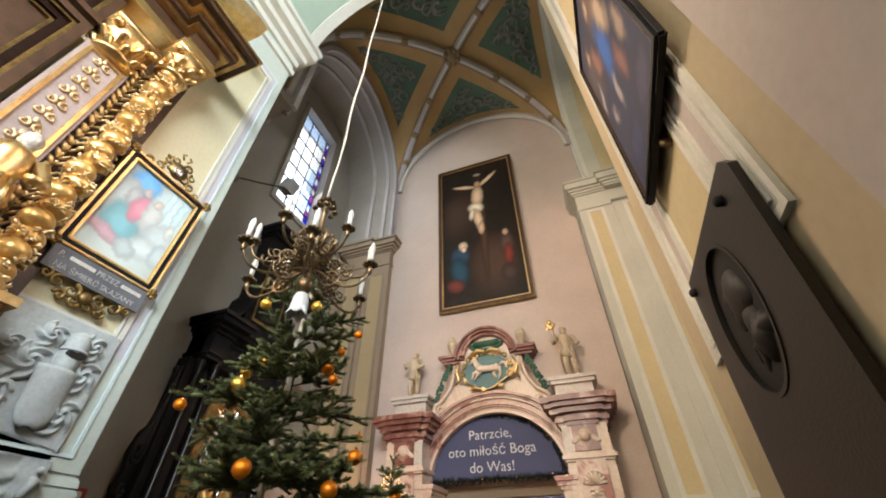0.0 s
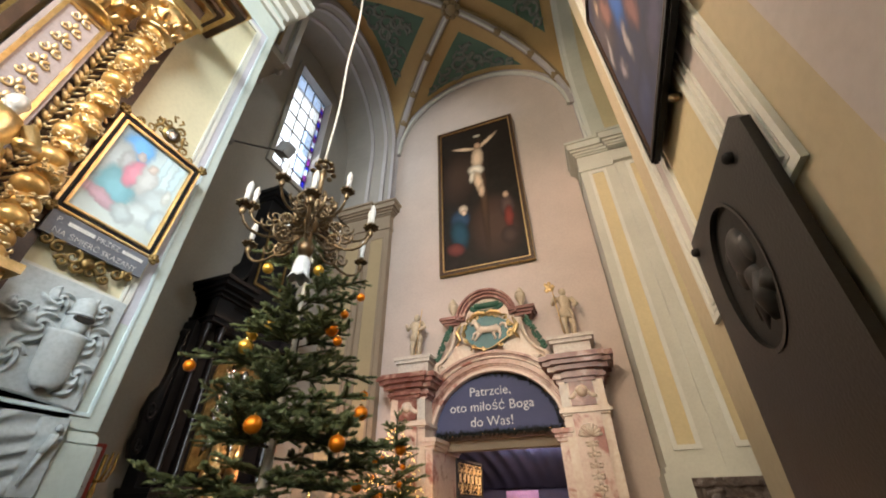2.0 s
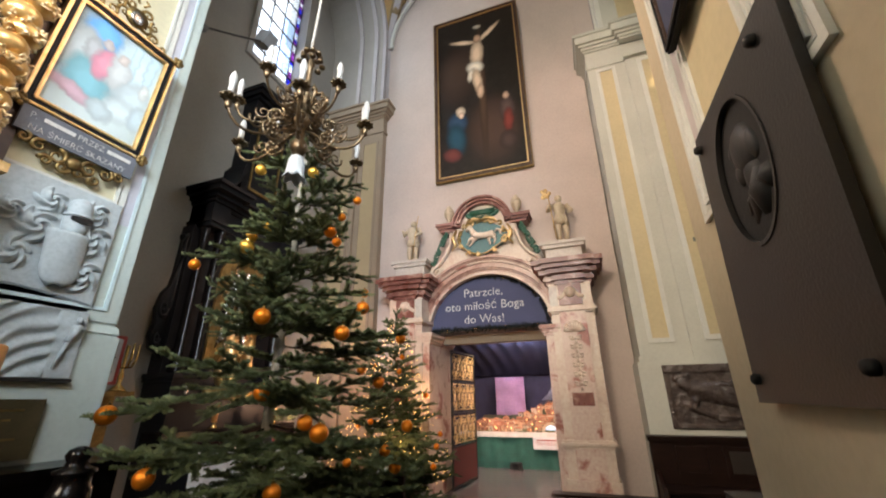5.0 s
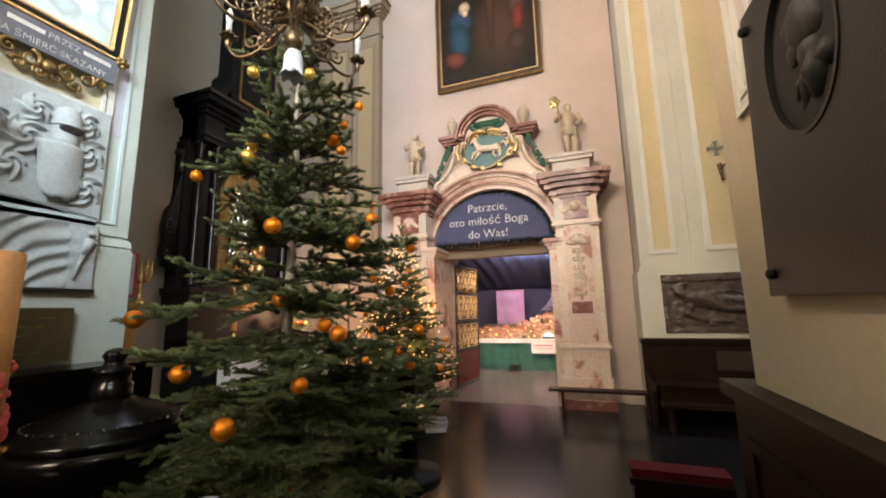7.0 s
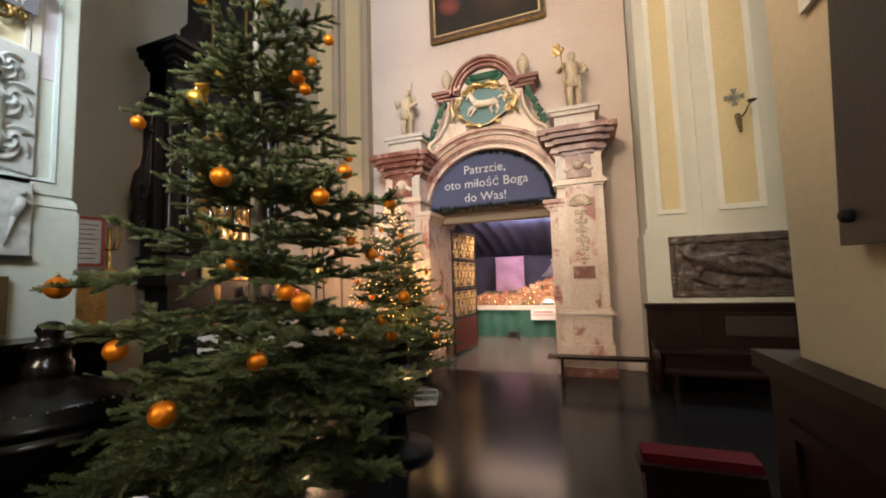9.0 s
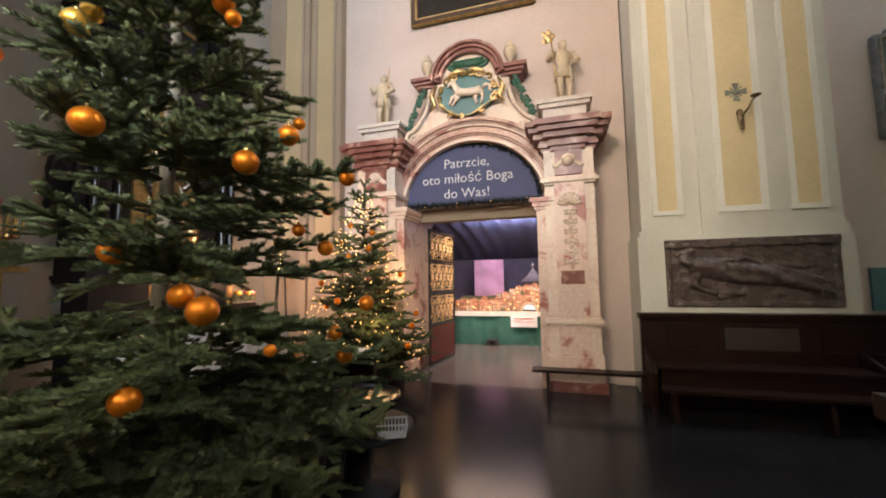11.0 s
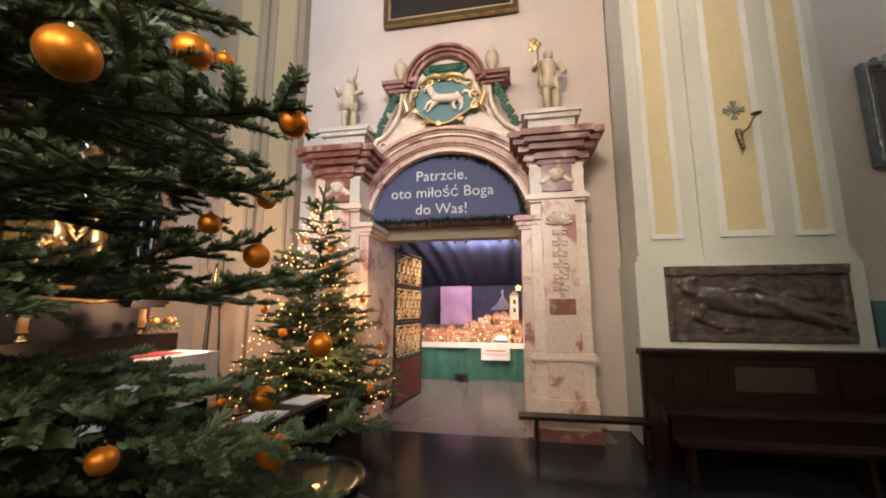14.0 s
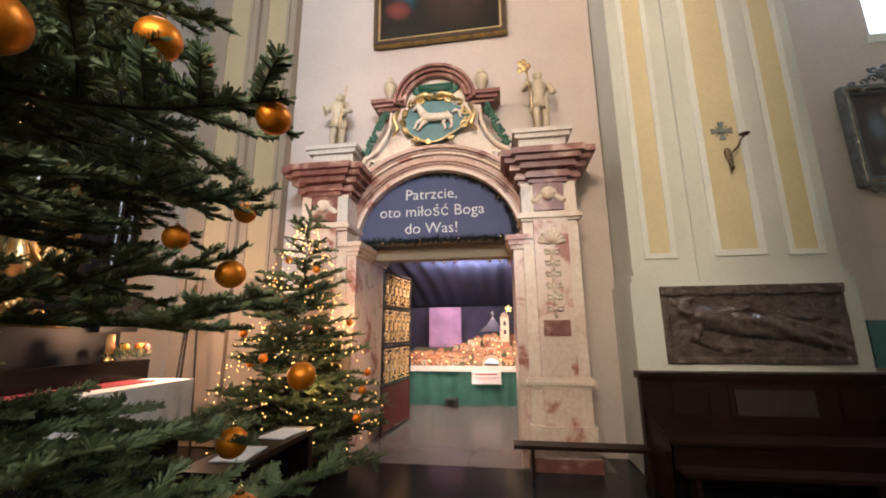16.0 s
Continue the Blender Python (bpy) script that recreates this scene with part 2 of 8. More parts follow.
M = {
    "plaster": mat("wall_plaster", (0.58, 0.485, 0.435), 0.85, second=(0.50, 0.42, 0.375), scale=0.9, grain=25, bump=0.2),
    "grey_plaster": mat("grey_plaster", (0.37, 0.34, 0.30), 0.88, second=(0.30, 0.275, 0.245), scale=0.7, grain=25, bump=0.2),
    "pilaster": mat("pilaster_paint", (0.60, 0.60, 0.53), 0.75, second=(0.52, 0.52, 0.46), scale=1.2, grain=30, bump=0.15),
    "pale": mat("pale_moulding", (0.72, 0.72, 0.66), 0.7, second=(0.62, 0.62, 0.57), scale=1.5, grain=35, bump=0.12),
    "ochre": mat("ochre_panel", (0.64, 0.54, 0.33), 0.8, second=(0.56, 0.47, 0.285), scale=1.0, grain=25, bump=0.15),
    "pale_yellow": mat("pale_yellow_panel", (0.66, 0.61, 0.42), 0.8, second=(0.58, 0.54, 0.37), scale=1.0, grain=25, bump=0.15),
    # near-black: holds the shade of the plaque's sunk oval; the bolts share it
    "oval_dark": mat("bronze_and_recess_shade", (0.010, 0.009, 0.008), 0.8, 0.0, scale=4),
    "portrait": mat("dark_portrait_bronze", (0.036, 0.033, 0.031), 0.55, 0.0, second=(0.022, 0.02, 0.019), scale=6),
    "lacquer": mat("black_lacquer", (0.006, 0.005, 0.005), 0.22, second=(0.004, 0.003, 0.003), scale=5, bump=0.03),
    "cream": mat("cream_wall", (0.56, 0.47, 0.325), 0.85, second=(0.49, 0.405, 0.27), scale=0.9, grain=25, bump=0.2),
    "lilac": mat("lilac_wall", (0.60, 0.54, 0.52), 0.85, second=(0.52, 0.46, 0.44), scale=0.8, grain=25, bump=0.2),
    "altar_pink": mat("altar_pink_paint", (0.40, 0.33, 0.32), 0.6, second=(0.33, 0.27, 0.26), scale=2, grain=40, bump=0.1),
    "sage": mat("sage_pier_paint", (0.56, 0.62, 0.57), 0.75, second=(0.48, 0.54, 0.50), scale=1.1, grain=28, bump=0.15),
    "lilac_band": mat("lilac_band_paint", (0.56, 0.55, 0.61), 0.75, second=(0.50, 0.50, 0.55), scale=1.1, grain=28, bump=0.1),
    "pale_blue": mat("pale_blue_line_paint", (0.62, 0.74, 0.76), 0.7, second=(0.56, 0.67, 0.69), scale=1.1, grain=28, bump=0.1),
    "pale_gold": mat("pale_gilding", (0.90, 0.73, 0.46), 0.42, 0.7, second=(0.66, 0.47, 0.22), scale=9, grain=70, bump=0.2),
    "arch_green": mat("arch_green_paint", (0.42, 0.53, 0.44), 0.8, second=(0.36, 0.46, 0.38), scale=1.5),
    "vault_orange": mat("vault_orange_paint", (0.52, 0.34, 0.15), 0.85, second=(0.43, 0.28, 0.12), scale=1.3),
    "vault_green": mat("vault_green_paint", (0.11, 0.19, 0.135), 0.85, second=(0.085, 0.15, 0.11), scale=1.3),
    "rib": mat("vault_rib_paint", (0.50, 0.46, 0.46), 0.8, second=(0.42, 0.38, 0.38), scale=2),
    "rib_edge": mat("vault_rib_edge", (0.34, 0.24, 0.13), 0.7),
    "stucco_grey": mat("stucco_ornament", (0.25, 0.27, 0.235), 0.85, second=(0.14, 0.15, 0.13), scale=4),
    "floor": mat("dark_stone_floor", (0.017, 0.0165, 0.018), 0.28, second=(0.012, 0.0115, 0.0125), scale=1.6, grain=45, bump=0.0, random_tint=0.12, by_place=True),
    "threshold": mat("grey_stone_slab", (0.10, 0.092, 0.095), 0.30, second=(0.085, 0.078, 0.08), scale=1.5, grain=25, bump=0.0, random_tint=0.06, by_place=True),
    "pink_marble": marble("pink_marble", (0.66, 0.50, 0.41), (0.36, 0.135, 0.10), (0.56, 0.35, 0.28), 3.0, 0.3, 0.55, 0.635, 0.5),
    "red_marble": marble("red_marble", (0.20, 0.075, 0.058), (0.46, 0.29, 0.235), (0.29, 0.13, 0.10), 4.0, 0.3, 0.50, 0.66, 0.6),
    "arch_marble": marble("archivolt_marble", (0.47, 0.29, 0.23), (0.22, 0.085, 0.063), (0.40, 0.22, 0.17), 2.6, 0.3, 0.50, 0.62, 0.6),
    "cream_marble": marble("cream_marble", (0.70, 0.57, 0.46), (0.56, 0.38, 0.30), (0.65, 0.50, 0.40), 2.2, 0.35, 0.48, 0.72),
    "white_marble": marble("white_marble", (0.58, 0.52, 0.46), (0.40, 0.33, 0.30), (0.52, 0.44, 0.39), 3.0, 0.4, 0.5, 0.72),
    "statue": mat("statue_stone", (0.62, 0.52, 0.38), 0.55, second=(0.50, 0.40, 0.28), scale=6, grain=40, bump=0.1),
    "gold": mat("gilding", (0.87, 0.65, 0.35), 0.36, 1.0, second=(0.64, 0.42, 0.17), scale=9, grain=70, bump=0.2),
    "amber_gold": mat("amber_gilding", (0.80, 0.52, 0.20), 0.32, 0.6, second=(0.66, 0.38, 0.12), scale=5, grain=70, bump=0.05),
    "old_gold": mat("old_gilding", (0.42, 0.29, 0.11), 0.42, 0.9, second=(0.18, 0.12, 0.05), scale=12, grain=70, bump=0.25),
    "bronze": mat("dark_bronze_fitting", (0.30, 0.215, 0.125), 0.36, 0.9, second=(0.10, 0.068, 0.04), scale=14),
    "plaque": mat("dark_bronze_plaque", (0.048, 0.045, 0.042), 0.42, 0.5, second=(0.030, 0.028, 0.026), scale=2.5, grain=90, bump=0.12),
    "black_wood": mat("black_stained_wood", (0.010, 0.010, 0.011), 0.46, second=(0.005, 0.005, 0.006), scale=5, bump=0.05),
    "brown_wood": mat("dark_brown_wood", (0.024, 0.0105, 0.0075), 0.42, second=(0.013, 0.006, 0.0045), scale=4, grain=30, stretch=(1, 1, 6), bump=0.1),
    "notice_wood": mat("worn_panel_wood", (0.034, 0.022, 0.017), 0.5, scale=4, grain=40, bump=0.05),
    "dark_oak": mat("dark_red_oak", (0.022, 0.009, 0.006), 0.42, second=(0.011, 0.005, 0.004), scale=4, grain=45, stretch=(1, 1, 6), bump=0.1),
    "pewter": mat("silvered_frame_paint", (0.26, 0.28, 0.30), 0.5, 0.3, second=(0.12, 0.13, 0.14), scale=12, grain=60, bump=0.2),
    "frame_wood": mat("picture_frame_wood", (0.10, 0.05, 0.028), 0.38, second=(0.05, 0.026, 0.016), scale=6),
    "beige": mat("beige_pilaster_paint", (0.31, 0.235, 0.165), 0.8, second=(0.26, 0.195, 0.135), scale=1.1, grain=28, bump=0.15),
    "straw": mat("straw_panel_paint", (0.42, 0.315, 0.18), 0.8, second=(0.36, 0.27, 0.155), scale=1.1, grain=28),
    "red_cloth": mat("red_cloth", (0.30, 0.02, 0.035), 0.9, second=(0.21, 0.014, 0.025), scale=8, grain=200),
    "red_pad": mat("red_padding", (0.12, 0.004, 0.010), 0.85, second=(0.08, 0.003, 0.007), scale=8, grain=200),
    "white_cloth": mat("white_linen", (0.70, 0.67, 0.64), 0.9, second=(0.54, 0.52, 0.50), scale=6, grain=150),
    "green_cloth": mat("green_cloth", (0.03, 0.13, 0.10), 0.85, second=(0.02, 0.085, 0.065), scale=5, grain=120),
    "navy": mat("navy_banner_cloth", (0.075, 0.085, 0.17), 0.75, second=(0.06, 0.07, 0.145), scale=2, grain=150, bump=0.05),
    "white_paint": mat("white_lettering", (0.80, 0.80, 0.82), 0.7, bump=0),
    "needle": mat("fir_needles", (0.175, 0.200, 0.088), 0.5, second=(0.095, 0.120, 0.050), scale=5, bump=0, random_tint=0.25),
    "bark": mat("fir_bark", (0.52, 0.48, 0.40), 0.85, second=(0.32, 0.28, 0.22), scale=9, grain=50, stretch=(1, 1, 0.3), bump=0.4),
    "twig": mat("twig_bark", (0.09, 0.07, 0.04), 0.85),
    "bauble": mat("gold_bauble", (0.84, 0.25, 0.014), 0.38, 0.7, second=(0.74, 0.20, 0.011), scale=3, grain=300, bump=0.03, random_tint=0.12),
    "bauble_pale": mat("pale_gold_bauble", (0.88, 0.52, 0.09), 0.28, 0.8, second=(0.80, 0.44, 0.07), scale=3, grain=300, bump=0.03),
    "fairy": mat("fairy_light_bulb", (1, 0.75, 0.3), 0.5, emit=(1.0, 0.50, 0.14), strength=5.5, bump=0),
    "wire": mat("dark_green_wire", (0.008, 0.012, 0.009), 0.6),
    "candle": mat("candle_tube", (0.82, 0.80, 0.76), 0.45, bump=0),
    "frost": mat("frosted_glass_shade", (0.72, 0.76, 0.78), 0.35, second=(0.6, 0.64, 0.66), scale=8),
    "cord": mat("white_cord", (0.66, 0.62, 0.56), 0.8, scale=30),
    "iron": mat("dark_iron", (0.05, 0.045, 0.042), 0.5, 0.6),
    "grey_metal": mat("grey_metal_lamp", (0.25, 0.25, 0.25), 0.45, 0.4),
    "red_paint": mat("dark_red_paint", (0.13, 0.022, 0.02), 0.45, second=(0.085, 0.015, 0.014), scale=3),
    "relief_stone": mat("pale_relief_stone", (0.52, 0.57, 0.58), 0.75, second=(0.42, 0.46, 0.47), scale=3, grain=40, bump=0.2),
    "brown_relief": mat("dark_brown_marble_relief", (0.105, 0.078, 0.068), 0.27, second=(0.058, 0.043, 0.039), scale=7, grain=42, bump=0.6),
    "teal": mat("teal_shield", (0.10, 0.22, 0.22), 0.5, second=(0.06, 0.15, 0.16), scale=5),
    "leaf_paint": mat("green_painted_leaves", (0.035, 0.12, 0.075), 0.5, second=(0.02, 0.08, 0.05), scale=10),
    "plastic": mat("clear_grey_plastic", (0.50, 0.53, 0.55), 0.3),
    "paper": mat("white_paper", (0.80, 0.80, 0.82), 0.8, scale=3, bump=0),
    "drape": mat("dark_blue_drape", (0.06, 0.058, 0.095), 0.8, second=(0.04, 0.038, 0.064), scale=3),
    "drape_pale": mat("grey_gauze", (0.20, 0.20, 0.26), 0.8, second=(0.14, 0.14, 0.19), scale=3),
    "purple_cloth": mat("lilac_cloth", (0.40, 0.24, 0.36), 0.9, scale=3),
    "clay": mat("clay_houses", (0.55, 0.36, 0.22), 0.85, second=(0.42, 0.25, 0.15), scale=12, random_tint=0.35),
    "wax_orange": mat("orange_wax", (0.62, 0.28, 0.08), 0.5),
    "wax_red": mat("red_wax_relief", (0.50, 0.06, 0.05), 0.45),
    "brass": mat("polished_brass", (0.78, 0.56, 0.22), 0.22, 1.0, second=(0.5, 0.34, 0.12), scale=10),
    "silver": mat("silvered_metal", (0.55, 0.53, 0.5), 0.25, 1.0, second=(0.25, 0.24, 0.23), scale=9),
    "skin_stone": mat("silvered_figure", (0.72, 0.69, 0.64), 0.3, 0.25),
    "slate": mat("slate_grey_paint", (0.17, 0.18, 0.21), 0.4, scale=4),
    "lead": mat("window_lead", (0.05, 0.05, 0.055), 0.6),
    "dark_panel": mat("brown_metal_tablet", (0.10, 0.075, 0.035), 0.5, 0.3, second=(0.06, 0.045, 0.02), scale=4),
    "off_white": mat("off_white_ceiling", (0.62, 0.60, 0.55), 0.85, scale=0.6),
}


for name, level in (("floor", 0.16), ("threshold", 0.35), ("black_wood", 0.18), ("lacquer", 0.25), ("brown_wood", 0.14), ("dark_oak", 0.15), ("needle", 0.3), ("red_pad", 0.15), ("portrait", 0.3)):
    M[name].node_tree.nodes["Principled BSDF"].inputs["Specular IOR Level"].default_value = level


for name, rough in (("floor", 0.19), ("threshold", 0.25)):
    node_tree = M[name].node_tree
    socket = node_tree.nodes["Principled BSDF"].inputs["Roughness"]
    node_tree.links.remove(socket.links[0])
    socket.default_value = rough


def glass(name, color, rough=0.25):
    m = bpy.data.materials.new(name)
    m.use_nodes = True
    t = m.node_tree
    t.nodes.remove(t.nodes["Principled BSDF"])
    tr, tl, mx = t.nodes.new("ShaderNodeBsdfTransparent"), t.nodes.new("ShaderNodeBsdfTranslucent"), t.nodes.new("ShaderNodeMixShader")
    no = t.nodes.new("ShaderNodeTexNoise")
    no.inputs["Scale"].default_value = 7
    ra = t.nodes.new("ShaderNodeValToRGB")
    ra.color_ramp.elements[0].color, ra.color_ramp.elements[1].color = (*[c * 0.75 for c in color], 1), (*color, 1)
    t.links.new(no.outputs[0], ra.inputs[0])
    for k in (tr, tl):
        t.links.new(ra.outputs[0], k.inputs[0])
    mx.inputs[0].default_value = rough
    t.links.new(tr.outputs[0], mx.inputs[1])
    t.links.new(tl.outputs[0], mx.inputs[2])
    t.links.new(mx.outputs[0], t.nodes["Material Output"].inputs[0])
    return m


GLASS = [glass("clear_leaded_glass", (0.92, 0.95, 1.0)), glass("blue_glass", (0.12, 0.12, 0.75)), glass("violet_glass", (0.42, 0.15, 0.5)), glass("pale_blue_glass", (0.68, 0.80, 1.0))]

# ---- building helpers ----


def B():
    return bmesh.new()


def bx(bm, x0, x1, y0, y1, z0, z1):
    v = [bm.verts.new((x, y, z)) for z in (z0, z1) for x, y in ((x0, y0), (x1, y0), (x1, y1), (x0, y1))]
    for f in ((3, 2, 1, 0), (4, 5, 6, 7), (0, 1, 5, 4), (1, 2, 6, 5), (2, 3, 7, 6), (3, 0, 4, 7)):
        bm.faces.new([v[i] for i in f])
    return v


def soften(bm, w=0.008, seg=2):
    es = [e for e in bm.edges if len(e.link_faces) == 2 and e.calc_face_angle(0) > 0.6]
    bmesh.ops.bevel(bm, geom=es, offset=w, segments=seg, affect="EDGES", clamp_overlap=True)
    return bm


def prism(bm, pts, a, b, plane="xz"):
    """Extrudes a closed outline from a to b along the axis that the plane leaves out."""
    def put(p, d):
        return {"xz": (p[0], d, p[1]), "yz": (d, p[0], p[1]), "xy": (p[0], p[1], d)}[plane]
    lo, hi = [bm.verts.new(put(p, a)) for p in pts], [bm.verts.new(put(p, b)) for p in pts]
    n = len(pts)
    bm.faces.new(lo)
    bm.faces.new(hi[::-1])
    for i in range(n):
        bm.faces.new((lo[i], hi[i], hi[(i + 1) % n], lo[(i + 1) % n]))
    bmesh.ops.recalc_face_normals(bm, faces=bm.faces)


def ring(bm, cx, cz, rin, rout, y0, y1, a0=0.0, a1=180.0, n=32, squash=1.0):
    """A flat arch in the xz plane with real depth."""
    rows = []
    for i in range(n + 1):
        a = radians(a0 + (a1 - a0) * i / n)
        c, s = math.cos(a), math.sin(a) * squash
        rows.append([bm.verts.new((cx + r * c, y, cz + r * s)) for r, y in ((rin, y0), (rout, y0), (rout, y1), (rin, y1))])
    for p, q in zip(rows, rows[1:]):
        for k in range(4):
            bm.faces.new((p[k], p[(k + 1) % 4], q[(k + 1) % 4], q[k]))
    for e in (rows[0], rows[-1]):
        bm.faces.new(e)
    bmesh.ops.recalc_face_normals(bm, faces=bm.faces)


def lathe(bm, prof, n=20, c=(0, 0, 0), axis="z"):
    rows = []
    for r, z in prof:
        row = []
        for i in range(n):
            a = 2 * math.pi * i / n
            u, w = r * math.cos(a), r * math.sin(a)
            p = {"z": (u, w, z), "y": (u, z, w), "x": (z, u, w)}[axis]
            row.append(bm.verts.new((c[0] + p[0], c[1] + p[1], c[2] + p[2])))
        rows.append(row)
    for p, q in zip(rows, rows[1:]):
        for i in range(n):
            bm.faces.new((p[i], p[(i + 1) % n], q[(i + 1) % n], q[i]))
    bm.faces.new(rows[0][::-1])
    bm.faces.new(rows[-1])
    bmesh.ops.recalc_face_normals(bm, faces=bm.faces)


def tube(bm, pts, r, n=6, squash=1.0):
    pts = [Vector(p) for p in pts]
    rs = r if isinstance(r, (list, tuple)) else [r] * len(pts)
    rows, side = [], None
    for i, p in enumerate(pts):
        d = (pts[min(i + 1, len(pts) - 1)] - pts[max(i - 1, 0)]).normalized()
        if side is None:
            side = d.orthogonal().normalized()
        side = (side - d * side.dot(d)).normalized()
        up = d.cross(side)
        rows.append([bm.verts.new(p + (side * math.cos(2 * math.pi * k / n) + up * math.sin(2 * math.pi * k / n) * squash) * rs[i]) for k in range(n)])
    for p, q in zip(rows, rows[1:]):
        for k in range(n):
            bm.faces.new((p[k], p[(k + 1) % n], q[(k + 1) % n], q[k]))
    bm.faces.new(rows[0][::-1])
    bm.faces.new(rows[-1])


def ball(bm, c, r, u=14, v=9, s=(1, 1, 1), m=None):
    """A stretched sphere, built ring by ring."""
    mm = Matrix.Translation(c) @ (m or Matrix()) @ Matrix.Diagonal((*s, 1))
    top, low = bm.verts.new(mm @ Vector((0, 0, r))), bm.verts.new(mm @ Vector((0, 0, -r)))
    rows = []
    for j in range(1, v):
        q = math.pi * j / v
        rows.append([bm.verts.new(mm @ Vector((r * math.sin(q) * math.cos(2 * math.pi * i / u), r * math.sin(q) * math.sin(2 * math.pi * i / u), r * math.cos(q)))) for i in range(u)])
    for i in range(u):
        k = (i + 1) % u
        bm.faces.new((top, rows[0][i], rows[0][k]))
        bm.faces.new((low, rows[-1][k], rows[-1][i]))
        for p, q in zip(rows, rows[1:]):
            bm.faces.new((p[i], q[i], q[k], p[k]))


def curl(c, r, turns=1.5, a0=0.0, flip=1, n=22, end=0.15, plane="xz"):
    """Points of a spiral scroll."""
    out = []
    for i in range(n):
        k = i / (n - 1)
        a = radians(a0) + flip * 2 * math.pi * turns * k
        q = r * (1 - (1 - end) * k)
        u, w = q * math.cos(a), q * math.sin(a)
        out.append({"xz": (c[0] + u, c[1], c[2] + w), "yz": (c[0], c[1] + u, c[2] + w), "xy": (c[0] + u, c[1] + w, c[2])}[plane])
    return out


def mesh(name, bm, materials, smooth=False):
    me = bpy.data.meshes.new(name)
    bm.to_mesh(me)
    bm.free()
    for k in materials if isinstance(materials, (list, tuple)) else [materials]:
        me.materials.append(k)
    if smooth:
        me.shade_smooth()
    return me


def part(name, bm, material, parent=None, label="", smooth=False):
    ob = new(name, mesh(name, bm, material, smooth))
    ob.parent = parent
    if label:
        ob["label"] = label
    return ob


def thing(name, at, label, category, group=""):
    ob = new(name)
    ob.empty_display_size = 0.1
    ob.location = at
    return tagged(ob, label, category, group)


def struct(name, bm, material, label="", category="wall", smooth=False):
    return tagged(part(name, bm, material, None, smooth=smooth), label, category, kind="structure")

# ---- the large structure ----
bm = B()
bx(bm, -14, 12, -12, 15, -0.3, -0.012)
floor = struct("floor", bm, M["floor"], "dark polished stone floor of large slabs", "floor")

# portal wall with its opening
bm = B()
bx(bm, -5.9, -2.72, 7.15, 7.9, -0.3, 13.6)
bx(bm, -0.52, 0.7, 7.15, 7.9, -0.3, 13.6)
bx(bm, -2.72, -0.52, 7.15, 7.9, 2.72, 13.6)
bx(bm, 0.7, 2.8, 7.12, 7.9, 8.2, 13.6)
struct("wall_north", bm, M["plaster"], "pinkish grey plaster wall round the marble portal")
bm = B()
bx(bm, 2.8, 9.0, 6.87, 7.9, -0.3, 5.1)
bx(bm, 2.8, 3.95, 6.87, 7.9, 5.1, 13.6)
bx(bm, 5.6, 9.0, 6.87, 7.9, 5.1, 13.6)
bx(bm, 3.95, 5.6, 6.87, 7.9, 9.5, 13.6)
struct("wall_north_right", bm, M["plaster"], "pinkish grey plaster wall beside the broad pilaster")

# end wall with the stained window
WY0, WY1, WZ0, WZ1 = 4.34, 5.67, 8.12, 11.8
bm = B()
bx(bm, -6.2, -5.6, 2.0, WY0, -0.3, 13.6)
bx(bm, -6.2, -5.6, WY1, 7.2, -0.3, 13.6)
bx(bm, -6.2, -5.6, WY0, WY1, -0.3, WZ0)
bx(bm, -6.2, -5.6, WY0, WY1, WZ1, 13.6)
struct("wall_west", bm, M["grey_plaster"], "grey plaster end wall with a tall window")
for x0, x1, y0, y1 in ((1.95, 9.0, 0.6, 1.0), (9.0, 9.4, -12, 7.9), (-14.4, -14, -12, 2.0), (-14, -6.2, 1.6, 2.0)):
    bm = B()
    bx(bm, x0, x1, y0, y1, -0.3, 14)
    struct("wall_side", bm, M["cream"], "plain plastered church wall")
bm = B()
bx(bm, -14, 0.5, -12.4, -12, -0.3, 14)
bx(bm, 7.5, 9.4, -12.4, -12, -0.3, 14)
bx(bm, 0.5, 7.5, -12.4, -12, -0.3, 4)
bx(bm, 0.5, 7.5, -12.4, -12, 12.5, 14)
struct("wall_south", bm, M["cream"], "plain plastered nave wall with a large window opening")
bm = B()
bx(bm, -14.4, 9.4, -12.4, 2.3, 14, 14.4)
bx(bm, 2.4, 9.4, 2.3, 7.9, 13.2, 14.4)
bx(bm, -6.2, 2.4, 2.3, 7.9, 13.5, 14.4)
struct("ceiling", bm, M["off_white"], "pale plastered church ceiling", "ceiling")

# ---- vault of the bay ----
XC, YC, ZC, HX, HY, RISE = -1.46, 4.88, 10.4, 2.6, 2.3, 2.6


def barrel(d, half):
    return ZC + RISE * math.sqrt(max(0.0, 1 - min(1.0, abs(d) / half) ** 2))


bm = B()
